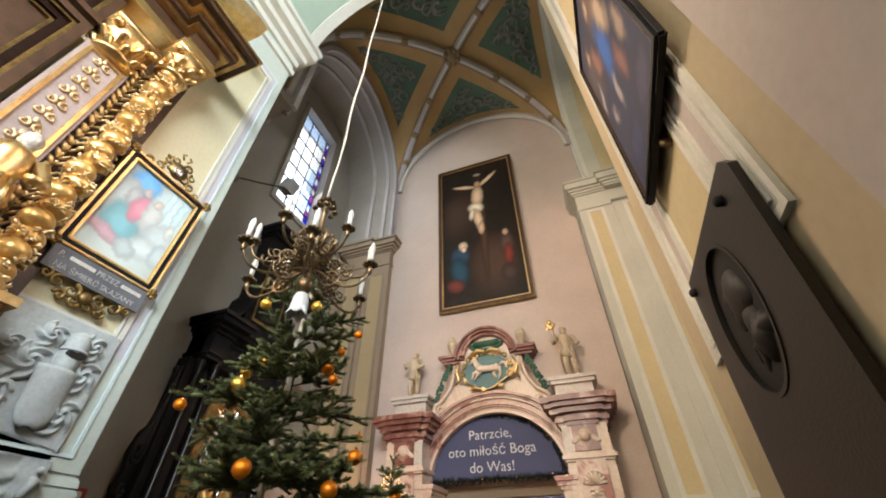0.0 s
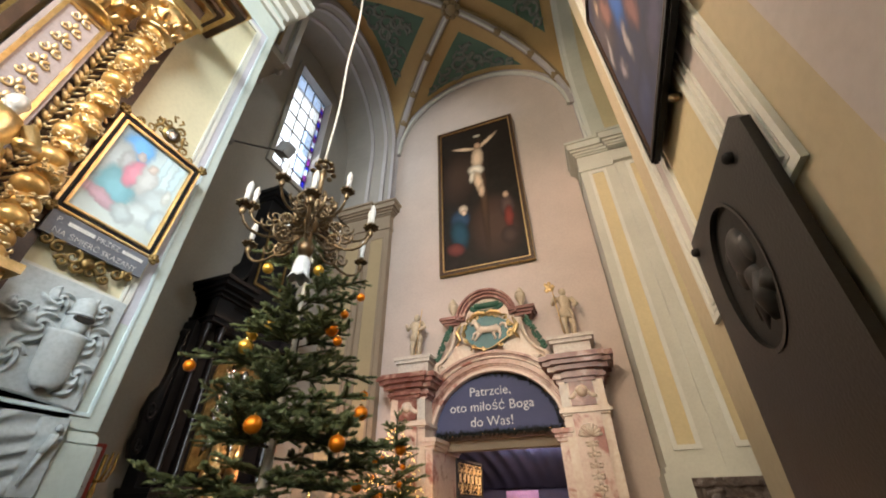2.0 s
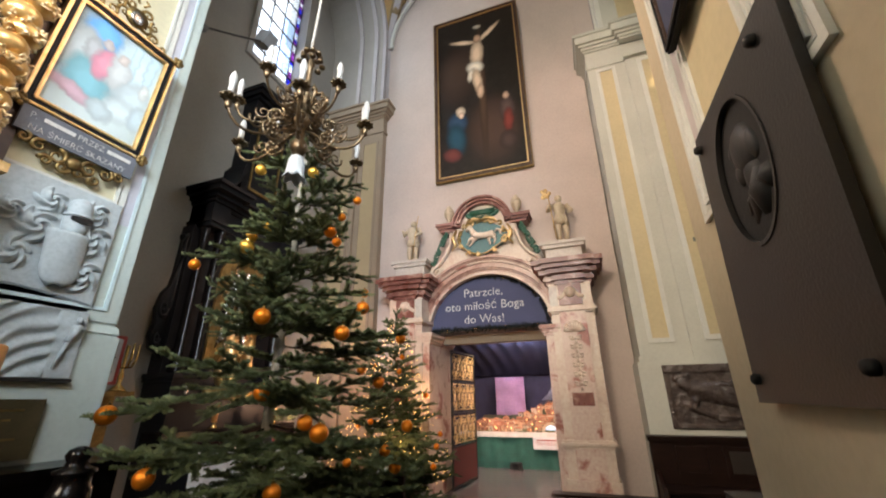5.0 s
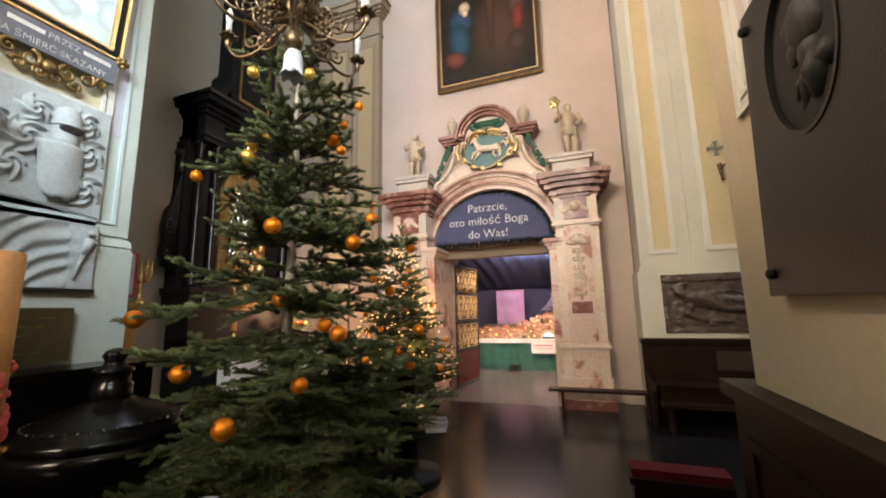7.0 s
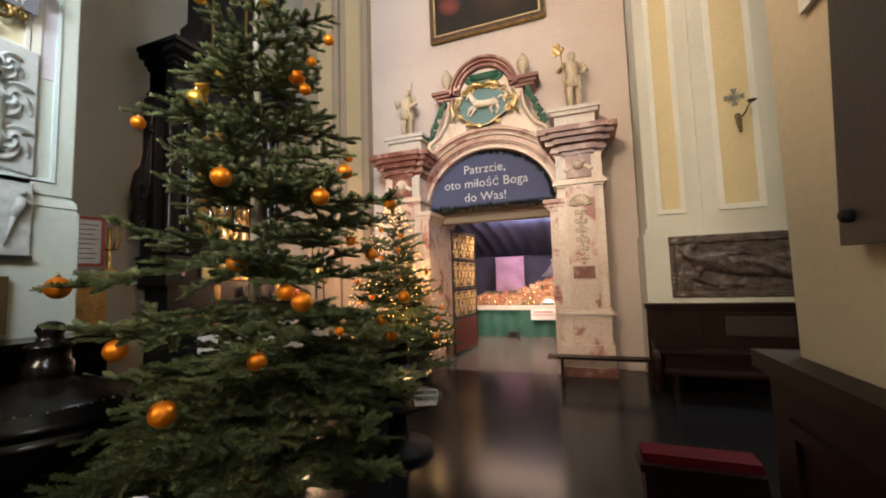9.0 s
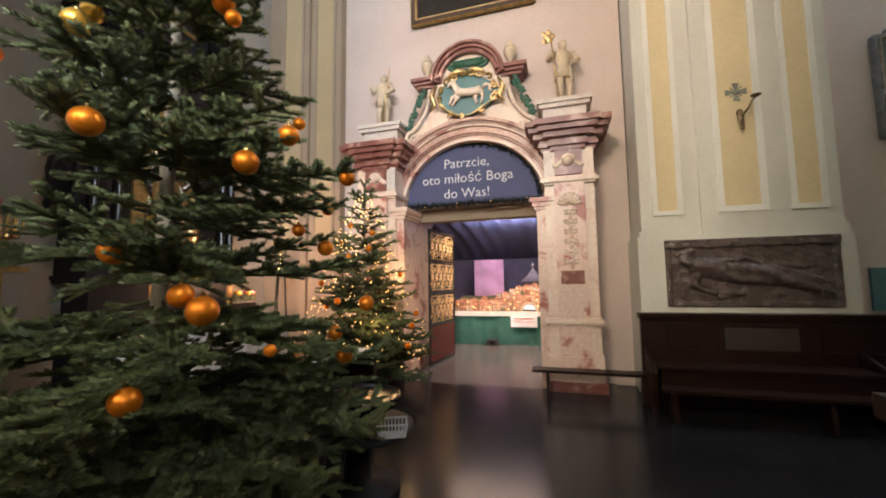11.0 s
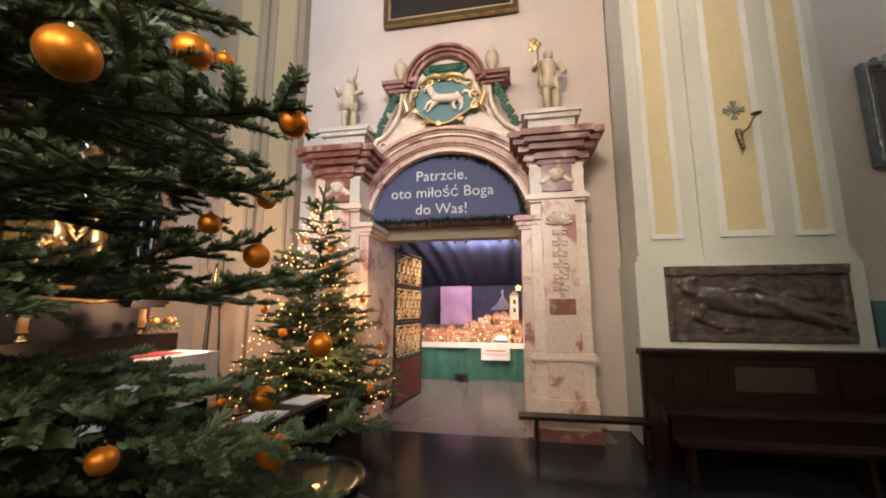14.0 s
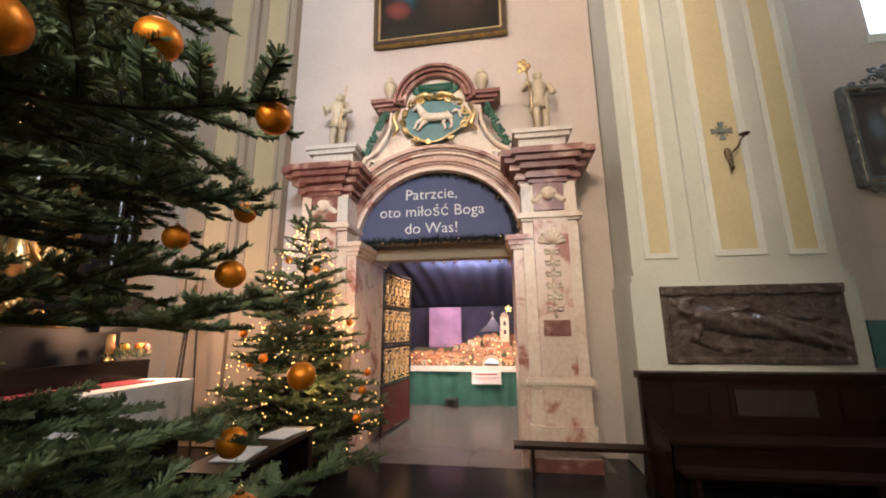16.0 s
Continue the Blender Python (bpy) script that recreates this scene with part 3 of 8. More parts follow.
for kx, ky in ((1, 0), (-1, 0), (0, 1), (0, -1)):
    rows = []
    SS = [0.0, 0.1, 0.2, 0.3, 0.42, 0.54, 0.66, 0.76, 0.84, 0.88, 0.92, 0.96, 0.985, 1.0]
    for s in SS:
        tin = max(0.0, 1 - 0.3 / s) if s > 0.3 else 0.0
        ts = [-1 + (1 - tin) * k / 4 for k in range(4)] + [-tin + 2 * tin * k / 10 for k in range(11)] + [tin + (1 - tin) * k / 4 for k in range(1, 5)]
        row = []
        for t in ts:
            u, w = s, s * t
            x, y = (kx * u * HX, w * HY) if kx else (w * HX, ky * u * HY)
            z = max(barrel(x, HX), barrel(y, HY))
            row.append(bm.verts.new((XC + x, YC + y, z)))
        rows.append(row)
    for i, (p, q) in enumerate(zip(rows, rows[1:])):
        for k in range(len(p) - 1):
            f = bm.faces.new((p[k], p[k + 1], q[k + 1], q[k]))
            f.material_index = 1 if 4 <= k < 14 and 3 <= i < 9 else 0
bmesh.ops.remove_doubles(bm, verts=bm.verts, dist=1e-4)
bmesh.ops.dissolve_degenerate(bm, edges=bm.edges, dist=1e-4)
bmesh.ops.recalc_face_normals(bm, faces=bm.faces)
vault = struct("ceiling_vault", bm, [M["vault_orange"], M["vault_green"]], "groin vault painted in ochre bands and dark green fields", "ceiling", True)

# ribs along the groins, each a broad band with two raised edges
for sx, sy in ((1, 1), (1, -1), (-1, 1), (-1, -1)):
    for name, off, r, mt, dz in (("vault_rib", 0.0, 0.10, "rib", 0.0), ("rib_moulding", 0.105, 0.035, "rib_edge", -0.01), ("rib_moulding", -0.105, 0.035, "rib_edge", -0.01), ("rib_moulding", 0.0, 0.04, "pale", -0.07)):
        pts = []
        for k in range(29):
            a = radians(90 * k / 28)
            s = math.sin(a)
            x, y = sx * s * HX, sy * s * HY
            pts.append((XC + x + off * sy * 0.66, YC + y - off * sx * 0.75, ZC + RISE * math.cos(a) - 0.03 + dz))
        pts.append((pts[-1][0], pts[-1][1], 8.6))
        bm = B()
        tube(bm, pts, r, 8)
        part(name, bm, M[mt], vault, smooth=True)
    for k in (24, 44, 62):
        s = math.sin(radians(k))
        bm = B()
        ball(bm, (XC + sx * s * HX, YC + sy * s * HY, ZC + RISE * math.cos(radians(k)) - 0.1), 0.11, 10, 7, (1, 1, 0.7))
        for j in range(6):
            a = j * math.pi / 3
            ball(bm, (XC + sx * s * HX + 0.1 * math.cos(a), YC + sy * s * HY + 0.1 * math.sin(a), ZC + RISE * math.cos(radians(k)) - 0.08), 0.045, 7, 5)
        part("rib_boss", bm, M["rib_edge"], vault, smooth=True)
bm = B()
lathe(bm, [(0.28, ZC + RISE - 0.02), (0.28, ZC + RISE - 0.10), (0.16, ZC + RISE - 0.14), (0.12, ZC + RISE - 0.2), (0.03, ZC + RISE - 0.22)], 8, (XC, YC, 0))
for j in range(8):
    a = j * math.pi / 4
    ball(bm, (XC + 0.2 * math.cos(a), YC + 0.2 * math.sin(a), ZC + RISE - 0.13), 0.07, 8, 6)
part("keystone", bm, M["rib_edge"], vault, smooth=True)
# grey stucco leafwork on the green fields
rnd = random.Random(41)
for kx, ky in ((1, 0), (-1, 0), (0, 1), (0, -1)):
    def on_vault(s, w, drop=0.012):
        x, y = (kx * s * HX, w * HY) if kx else (w * HX, ky * s * HY)
        return (XC + x, YC + y, max(barrel(x, HX), barrel(y, HY)) - drop)

    bm = B()
    for side in (-1, 1):
        for s0, w0, r0, tu, a0 in ((0.60, 0.05, 0.16, 0.9, 160), (0.70, 0.10, 0.20, 1.1, 210), (0.70, 0.27, 0.15, 1.0, 120), (0.80, 0.33, 0.14, 1.1, 250), (0.81, 0.16, 0.17, 0.8, 60), (0.83, 0.47, 0.10, 1.0, 150), (0.52, 0.03, 0.10, 0.8, 100), (0.76, 0.02, 0.16, 0.7, 300)):
            pts = []
            for p in curl((0, 0, 0), r0 * 1.6, tu * rnd.uniform(0.85, 1.15), a0 + rnd.uniform(-30, 30), side, 20):
                pts.append(on_vault(s0 + p[0] / HX * 0.8, side * w0 + side * p[2] / HX))
            tube(bm, pts, [0.028 + 0.022 * math.sin(math.pi * i / 19) for i in range(20)], 6)
            for j in range(3, 18, 3):
                q = Vector(pts[j])
                ball(bm, q + Vector((rnd.uniform(-0.06, 0.06), rnd.uniform(-0.06, 0.06), 0)), rnd.uniform(0.035, 0.06), 7, 5, (1.4, 0.8, 0.4), Matrix.Rotation(rnd.uniform(0, 6.28), 4, "Z"))
    part("stucco_leafwork", bm, M["stucco_grey"], vault, smooth=True)


def arch_x(name, x0, x1, drop, thick, material, label, parent=None):
    """An arch across the bay in the yz plane, from springing to springing."""
    b = B()
    rows = []
    for k in range(33):
        a = math.pi * k / 32
        c, s = math.cos(a), math.sin(a)
        rows.append([b.verts.new((x, YC + (HY - drop + e) * c, ZC + (RISE - drop + e) * s)) for x, e in ((x0, 0), (x1, 0), (x1, thick), (x0, thick))])
    for z in (8.4,):
        rows.insert(0, [b.verts.new((v.co.x, v.co.y, z)) for v in rows[0]])
        rows.append([b.verts.new((v.co.x, v.co.y, z)) for v in rows[-1]])
    for p, q in zip(rows, rows[1:]):
        for k in range(4):
            b.faces.new((p[k], p[(k + 1) % 4], q[(k + 1) % 4], q[k]))
    b.faces.new(rows[0])
    b.faces.new(rows[-1])
    bmesh.ops.recalc_face_normals(b, faces=b.faces)
    return struct(name, b, material, label, "arch") if parent is None else part(name, b, material, parent)


wa = arch_x("wall_arch", -5.6, -4.05, 0.28, 0.6, M["grey_plaster"], "deep grey plaster wall arch round the window bay")
arch_x("arch_moulding", -4.05, -3.97, 0.30, 0.12, M["rib"], "", wa)
arch_x("arch_moulding", -4.3, -4.2, 0.34, 0.14, M["rib"], "", wa)
arch_x("arch_moulding", -4.75, -4.65, 0.34, 0.14, M["rib"], "", wa)
ta = arch_x("transverse_arch", 1.13, 2.6, 0.46, 0.9, M["pilaster"], "broad plaster arch between two vault bays")
arch_x("arch_panel", 1.5, 2.2, 0.475, 0.1, M["ochre"], "", ta)
arch_x("arch_moulding", 1.105, 1.2, 0.47, 0.09, M["pale"], "", ta)
arch_x("arch_moulding", 1.11, 1.2, 0.30, 0.05, M["pale"], "", ta)
arch_x("arch_moulding", 1.09, 1.2, 0.10, 0.10, M["pale"], "", ta)

# lunette moulding on the portal wall
bm = B()
ring(bm, XC, ZC, HX - 0.17, HX + 0.05, 7.05, 7.14, 0, 180, 40)
lm = struct("trim_lunette", bm, M["rib"], "grey moulding round the wall lunette", "moulding")
bm = B()
ring(bm, XC, ZC, HX - 0.2, HX - 0.13, 7.02, 7.10, 0, 180, 40)
part("moulding_edge", bm, M["pale"], lm)


def steps(b, x0, x1, y0, y1, rows):
    """Stacked slabs that stand out by the given amounts on the west, east and south sides: (z0, z1, out)."""
    for z0, z1, o in rows:
        bx(b, x0 - o, x1 + o, y0 - o, y1, z0, z1)


CAP = [(7.55, 7.66, 0.05), (7.82, 7.96, 0.05), (7.96, 8.10, 0.15), (8.10, 8.30, 0.27), (8.30, 8.42, 0.33)]
CAPS = [(7.40, 7.45, 0.025), (7.82, 7.86, 0.03), (7.86, 7.92, 0.06), (7.92, 7.97, 0.10), (7.97, 8.13, 0.15), (8.13, 8.19, 0.18)]
CAPW = [(7.62, 7.67, 0.03), (8.06, 8.10, 0.03), (8.10, 8.16, 0.07), (8.16, 8.22, 0.12), (8.22, 8.36, 0.18), (8.36, 8.42, 0.22)]


def panel(parent, x0, x1, y, z0, z1, w, material, border=None):
    """A sunk painted field in a pale frame, on a wall that faces south."""
    b = B()
    for a0, a1, c0, c1 in ((x0, x0 + w, z0, z1), (x1 - w, x1, z0, z1), (x0 + w, x1 - w, z0, z0 + w), (x0 + w, x1 - w, z1 - w, z1)):
        bx(b, a0, a1, y - 0.022, y + 0.02, c0, c1)
    soften(b, 0.008, 1)
    part("panel_frame", b, border or M["pale"], parent)
    b = B()
    bx(b, x0 + w, x1 - w, y - 0.004, y + 0.02, z0 + w, z1 - w)
    part("painted_field", b, material, parent)


# broad pilaster on the portal wall
bm = B()
bx(bm, 0.72, 2.78, 6.47, 7.9, 2.13, 8.2)
soften(bm, 0.012, 2)
pil = struct("pilaster_1", bm, M["pilaster"], "grey-green painted wall pilaster with ochre panels", "pilaster")
for nm, x, y, z0, z1 in (("plinth", 0.06, 6.42, 0, 2.0), ("base_moulding", 0.03, 6.44, 2.0, 2.07), ("base_moulding", 0.0, 6.45, 2.07, 2.128)):
    bm = B()
    bx(bm, 0.72 - x, 2.78 + x, y, 7.9, z0, z1)
    part(nm, soften(bm, 0.012, 2), M["pilaster"], pil)
bm = B()
bx(bm, 1.38, 2.2, 6.425, 6.5, 1.99, 7.6)
part("raised_strip", soften(bm, 0.012, 2), M["pilaster"], pil)
panel(pil, 0.86, 1.20, 6.47, 2.26, 7.35, 0.06, M["ochre"])
panel(pil, 1.56, 2.07, 6.425, 2.26, 7.35, 0.07, M["ochre"])
panel(pil, 2.31, 2.66, 6.47, 2.26, 7.35, 0.06, M["ochre"])
bm = B()
steps(bm, 0.72, 2.78, 6.47, 7.2, CAPS)
steps(bm, 1.38, 2.2, 6.36, 7.2, CAPS)
part("capital", soften(bm, 0.012, 2), M["pilaster"], pil, "stepped plaster capital")

# corner pilasters beside the end wall
bm = B()
bx(bm, -4.6, -3.97, 6.98, 7.2, 0, 8.4)
soften(bm, 0.012, 2)
cp = struct("pilaster_2", bm, M["beige"], "beige plaster corner pilasters beside the altar", "pilaster")
for x0, x1, y in ((-5.25, -4.6, 6.90), (-5.6, -5.25, 7.04)):
    bm = B()
    bx(bm, x0, x1, y, 7.2, 0, 8.4)
    part("pilaster_strip", soften(bm, 0.012, 2), M["beige"], cp)
panel(cp, -4.52, -4.08, 6.98, 2.2, 7.4, 0.05, M["straw"], M["beige"])
panel(cp, -5.16, -4.70, 6.90, 2.2, 7.4, 0.05, M["straw"], M["beige"])
bm = B()
steps(bm, -4.6, -3.97, 6.98, 7.2, CAPW)
steps(bm, -5.25, -4.6, 6.90, 7.2, CAPW)
part("capital", soften(bm, 0.012, 2), M["beige"], cp, "stepped plaster capital")

# pier towards the nave, on the altar side
bm = B()
bx(bm, -5.6, -3.45, -3.0, 2.12, 2.1, 13.9)
bx(bm, -5.6, -3.42, -3.0, 2.15, 0, 2.02)
prism(bm, [(-3.42, 2.02), (-3.45, 2.1), (-5.6, 2.1), (-5.6, 2.02)], -3.0, 2.14)
soften(bm, 0.015, 2)
pier = struct("pier_west", bm, M["sage"], "sage and cream painted church pier with mouldings", "pier")


def side_panel(parent, x, face, y0, y1, z0, z1, w, material, frame_material, out=0.022):
    b = B()
    for a0, a1, c0, c1 in ((y0, y0 + w, z0, z1), (y1 - w, y1, z0, z1), (y0 + w, y1 - w, z0, z0 + w), (y0 + w, y1 - w, z1 - w, z1)):
        bx(b, min(x, x + face * out), max(x, x + face * out), a0, a1, c0, c1)
    soften(b, min(0.006, out * 0.4), 1)
    part("panel_frame", b, frame_material, parent)
    if material:
        b = B()
        bx(b, min(x - face * 0.01, x + face * 0.005), max(x - face * 0.01, x + face * 0.005), y0 + w, y1 - w, z0 + w, z1 - w)
        part("painted_field", b, material, parent)


side_panel(pier, -3.45, 1, 0.9, 1.90, 2.98, 7.4, 0.05, None, M["pale"], 0.018)
side_panel(pier, -3.45, 1, 0.96, 1.84, 3.04, 7.34, 0.022, M["pale_yellow"], M["pale"], 0.028)
side_panel(pier, -3.45, 1, 0.82, 1.98, 2.90, 7.48, 0.08, None, M["lilac_band"], 0.006)
side_panel(pier, -3.45, 1, 0.795, 2.005, 2.2, 7.505, 0.025, None, M["pale_blue"], 0.014)
side_panel(pier, -3.45, 1, -1.6, 0.6, 2.55, 7.4, 0.1, M["ochre"], M["pale"])
bm = B()
for z0, z1, o in [(a + 0.42, b + 0.42, c) for a, b, c in CAP]:
    bx(bm, -5.6, -3.45 + o, -3.0, 2.12 + o * 0.6, z0, z1)
soften(bm, 0.008, 1)
part("cornice", bm, M["pale"], pier, "stepped pale green plaster cornice")

# pier with the bronze plaque
bm = B()
bx(bm, 0.6, 1.95, -0.6, 2.25, 0, 13.9)
soften(bm, 0.02, 2)
pier2 = struct("pier_east", bm, M["cream"], "cream and lilac painted church pier with mouldings", "pier")
bm = B()
bx(bm, 0.596, 0.62, 0.97, 1.98, 2.29, 7.58)
part("painted_field", bm, M["lilac"], pier2, "lilac grey painted field")
bm = B()
bx(bm, 0.596, 0.62, -0.58, 0.79, 1.2, 7.9)
part("painted_field", bm, M["lilac"], pier2, "worn lilac grey plaster field")
bm = B()
bx(bm, 0.592, 0.62, 1.25, 1.70, 2.57, 7.3)
part("painted_field", bm, M["ochre"], pier2, "ochre painted field")
for i, w, o in ((0.0, 0.028, 0.018), (0.04, 0.010, 0.012), (0.062, 0.022, 0.016), (0.098, 0.008, 0.010), (0.20, 0.012, 0.012), (0.225, 0.018, 0.016), (0.262, 0.026, 0.020)):
    side_panel(pier2, 0.6, -1, 0.955 + i, 1.995 - i, 2.275 + i, 7.6 - i, w, None, M["pale"], o)
bm = B()
for z0, z1, o in [(a + 0.42, b + 0.42, c) for a, b, c in CAP]:
    bx(bm, 0.6 - o, 1.95 + o, -0.6 - o, 2.25 + o * 0.6, z0, z1)
part("cornice", bm, M["pale"], pier2)

# arch from pier to pier over the camera's side
bm = B()
rows = []
ACX, AR = -1.425, 2.02
for k in range(37):
    a = math.pi * k / 36
    rows.append([bm.verts.new((ACX + r * math.cos(a), y, 9.0 + r * 1.02 * math.sin(a))) for r, y in ((AR, -0.6), (AR, 2.25), (AR + 3.2, 2.25), (AR + 3.2, -0.6))])
for p, q in zip(rows, rows[1:]):
    for k in range(4):
        bm.faces.new((p[k], p[(k + 1) % 4], q[(k + 1) % 4], q[k]))
bmesh.ops.recalc_face_normals(bm, faces=bm.faces)
na = struct("arch_nave", bm, M["arch_green"], "green painted arch between the piers", "arch")
bm = B()
ring(bm, ACX, 9.0, AR - 0.02, AR + 0.2, 2.1, 2.32, 0, 180, 40, 1.02)
part("arch_moulding", bm, M["pale"], na)
bm = B()
ring(bm, ACX, 9.0, AR - 0.012, AR + 0.2, 0.9, 1.0, 0, 180, 40, 1.02)
part("arch_moulding", bm, M["pale"], na)

# crib room behind the portal
bm = B()
bx(bm, -4.6, -4.4, 7.9, 13.6, -0.3, 3.8)
bx(bm, 1.4, 1.6, 7.9, 13.6, -0.3, 3.8)
bx(bm, -4.6, 1.6, 13.4, 13.6, -0.3, 3.8)
struct("wall_crib_room", bm, M["drape"], "walls hung with dark blue drapes")
bm = B()
bx(bm, -4.6, 1.6, 7.9, 13.6, 3.7, 3.9)
struct("ceiling_crib_room", bm, M["drape"], "dark blue draped ceiling", "ceiling")

# unseen wall added behind the camera, to keep nave light off the lower parts
bm = B()
bx(bm, -2.4, 6.0, -2.2, -1.9, 0.0, 3.95)
soften(bm, 0.02, 2)
struct("wall_light_block", bm, M["cream"], "plain unseen wall added to keep nave light off the lower parts", "wall")

# ---- marble portal ----
PX, PY = -1.6, 6.6
portal = thing("marble_portal", (PX, 7.0, 0), "carved portal of pink, red and cream marble", "portal")


def lp(name, b, material, label="", smooth=False, parent=None):
    """A part of the portal, built in world metres."""
    bmesh.ops.translate(b, verts=b.verts, vec=(-PX, -7.0, 0))
    return part(name, b, material, parent or portal, label, smooth)


def mir(x0, x1, s):
    return (x0, x1) if s > 0 else (2 * PX - x1, 2 * PX - x0)


for s in (1, -1):
    def sb(b, x0, x1, y0, y1, z0, z1, out=0.0):
        a0, a1 = mir(x0, x1, s)
        bx(b, a0 - out, a1 + out, y0 - out, y1, z0, z1)

    b = B()
    sb(b, -0.58, -0.44, 6.66, 7.95, 0.0, 2.47)
    lp("jamb", soften(b, 0.01), M["pink_marble"])
    b = B()
    sb(b, -0.58, -0.44, 6.66, 7.95, 2.47, 2.52, 0.03)
    sb(b, -0.58, -0.44, 6.66, 7.95, 2.52, 2.58, 0.06)
    sb(b, -0.58, -0.44, 6.66, 7.95, 2.58, 2.64, 0.09)
    lp("impost", soften(b, 0.008), M["pink_marble"])
    b = B()
    sb(b, -0.46, 0.20, 6.58, 7.16, 0.0, 0.14, 0.05)
    lp("foot", soften(b, 0.008), M["red_marble"])
    b = B()
    sb(b, -0.46, 0.20, 6.58, 7.15, 0.14, 0.46, 0.025)
    sb(b, -0.46, 0.20, 6.59, 7.15, 0.46, 0.86)
    lp("plinth", soften(b, 0.008), M["cream_marble"])
    b = B()
    sb(b, -0.33, 0.07, 6.53, 6.6, 0.14, 0.46, 0.02)
    sb(b, -0.33, 0.07, 6.54, 6.6, 0.46, 0.86)
    lp("plinth_panel", soften(b, 0.008), M["pink_marble"])
    b = B()
    for z0, z1, o in ((0.86, 0.89, 0.015), (0.89, 0.93, 0.05), (0.93, 0.96, 0.025)):
        sb(b, -0.46, 0.20, 6.57, 7.15, z0, z1, o)
    lp("base_moulding", soften(b, 0.006), M["cream_marble"])
    b = B()
    sb(b, -0.46, 0.20, 6.61, 7.15, 0.96, 2.82)
    lp("pilaster_shaft", soften(b, 0.01), M["cream_marble"])
    b = B()
    sb(b, -0.33, 0.07, 6.555, 6.63, 0.96, 2.82)
    lp("shaft_panel", soften(b, 0.01), M["pink_marble"])
    b = B()
    for z0, z1, o in ((2.80, 2.83, 0.015), (2.83, 2.88, 0.05), (2.88, 2.91, 0.02)):
        sb(b, -0.46, 0.20, 6.58, 7.15, z0, z1, o)
    lp("necking", soften(b, 0.006), M["cream_marble"])
    b = B()
    sb(b, -0.46, 0.20, 6.60, 7.15, 2.91, 3.30)
    lp("frieze_block", soften(b, 0.01), M["cream_marble"])
    b = B()
    sb(b, -0.31, 0.05, 6.565, 6.62, 2.93, 3.29)
    lp("frieze_panel", soften(b, 0.01), M["red_marble"])
    for z0, z1, o in ((3.28, 3.34, 0.03), (3.34, 3.40, 0.07), (3.40, 3.45, 0.05), (3.45, 3.53, 0.13), (3.53, 3.60, 0.19), (3.60, 3.68, 0.235)):
        b = B()
        sb(b, -0.46, 0.20, 6.64, 7.15, z0, z1, o)
        sb(b, -0.33, 0.07, 6.58, 7.15, z0 + 0.002, z1 + 0.002, o)
        lp("cornice_moulding", soften(b, 0.012), M["red_marble"], "projecting red marble cornice moulding")
    b = B()
    for z0, z1, o in ((3.682, 3.76, 0.0), (3.76, 3.96, -0.05), (3.96, 4.02, 0.0), (4.02, 4.08, 0.03)):
        sb(b, -0.50, 0.20, 6.66, 7.12, z0, z1, o)
    lp("pedestal", soften(b, 0.012), M["white_marble"], "white veined marble pedestal block")
    # winged head in the frieze, shell and hanging fruit on the shaft
    cx = sum(mir(-0.33, 0.07, s)) / 2
    b = B()
    ball(b, (cx, 6.555, 3.12), 0.075, 12, 8)
    for w in (-1, 1):
        for k in range(4):
            ball(b, (cx + w * (0.07 + 0.03 * k), 6.57, 3.10 - 0.025 * k + 0.03), 0.05, 8, 6, (1, 0.4, 0.6))
    for k in range(7):
        ball(b, (cx + 0.07 * math.cos(0.5 * k), 6.55, 3.15 + 0.05 * math.sin(0.5 * k)), 0.028, 7, 5)
    lp("winged_mask", b, M["cream_marble"], "carved cream winged mask", True)
    b = B()
    for k in range(9):
        a = radians(10 + 20 * k)
        tube(b, [(cx + 0.02 * math.cos(a), 6.55, 2.50), (cx + 0.10 * math.cos(a), 6.53, 2.50 + 0.10 * math.sin(a)), (cx + 0.16 * math.cos(a), 6.55, 2.50 + 0.17 * math.sin(a))], [0.014, 0.024, 0.02], 6)
    lp("shell", b, M["cream_marble"], "carved cream scallop shell", True)
    b = B()
    rnd = random.Random(5)
    for k in range(6):
        z = 2.40 - 0.135 * k
        b = B()
        ball(b, (cx, 6.545, z), 0.036, 9, 7, (1.0, 0.9, 0.9))
        for j in (-1, 1):
            ball(b, (cx + j * 0.052, 6.55, z - 0.012), 0.028, 8, 6, (1.2, 0.7, 0.8))
            tube(b, [(cx + j * 0.02, 6.552, z + 0.02), (cx + j * 0.075, 6.535, z + 0.035), (cx + j * 0.09, 6.55, z + 0.015)], [0.012, 0.014, 0.004], 6)
        tube(b, [(cx, 6.552, z - 0.03), (cx + rnd.uniform(-0.01, 0.01), 6.548, z - 0.06), (cx, 6.552, z - 0.10)], [0.018, 0.024, 0.014], 7)
        lp("carved_fruit", b, M["cream_marble"], "carved hanging fruit cluster", True)
    b = B()
    lp("festoon_end", b, M["cream_marble"], "carved festoon tassel", True)
    b = B()
    sb(b, -0.28, 0.02, 6.54, 6.57, 1.42, 1.60)
    lp("red_inlay", soften(b, 0.01), M["red_marble"])
    b = B()
    sb(b, -0.46, -0.33, 6.596, 6.62, 2.93, 3.27)
    lp("side_inlay", b, M["white_marble"])

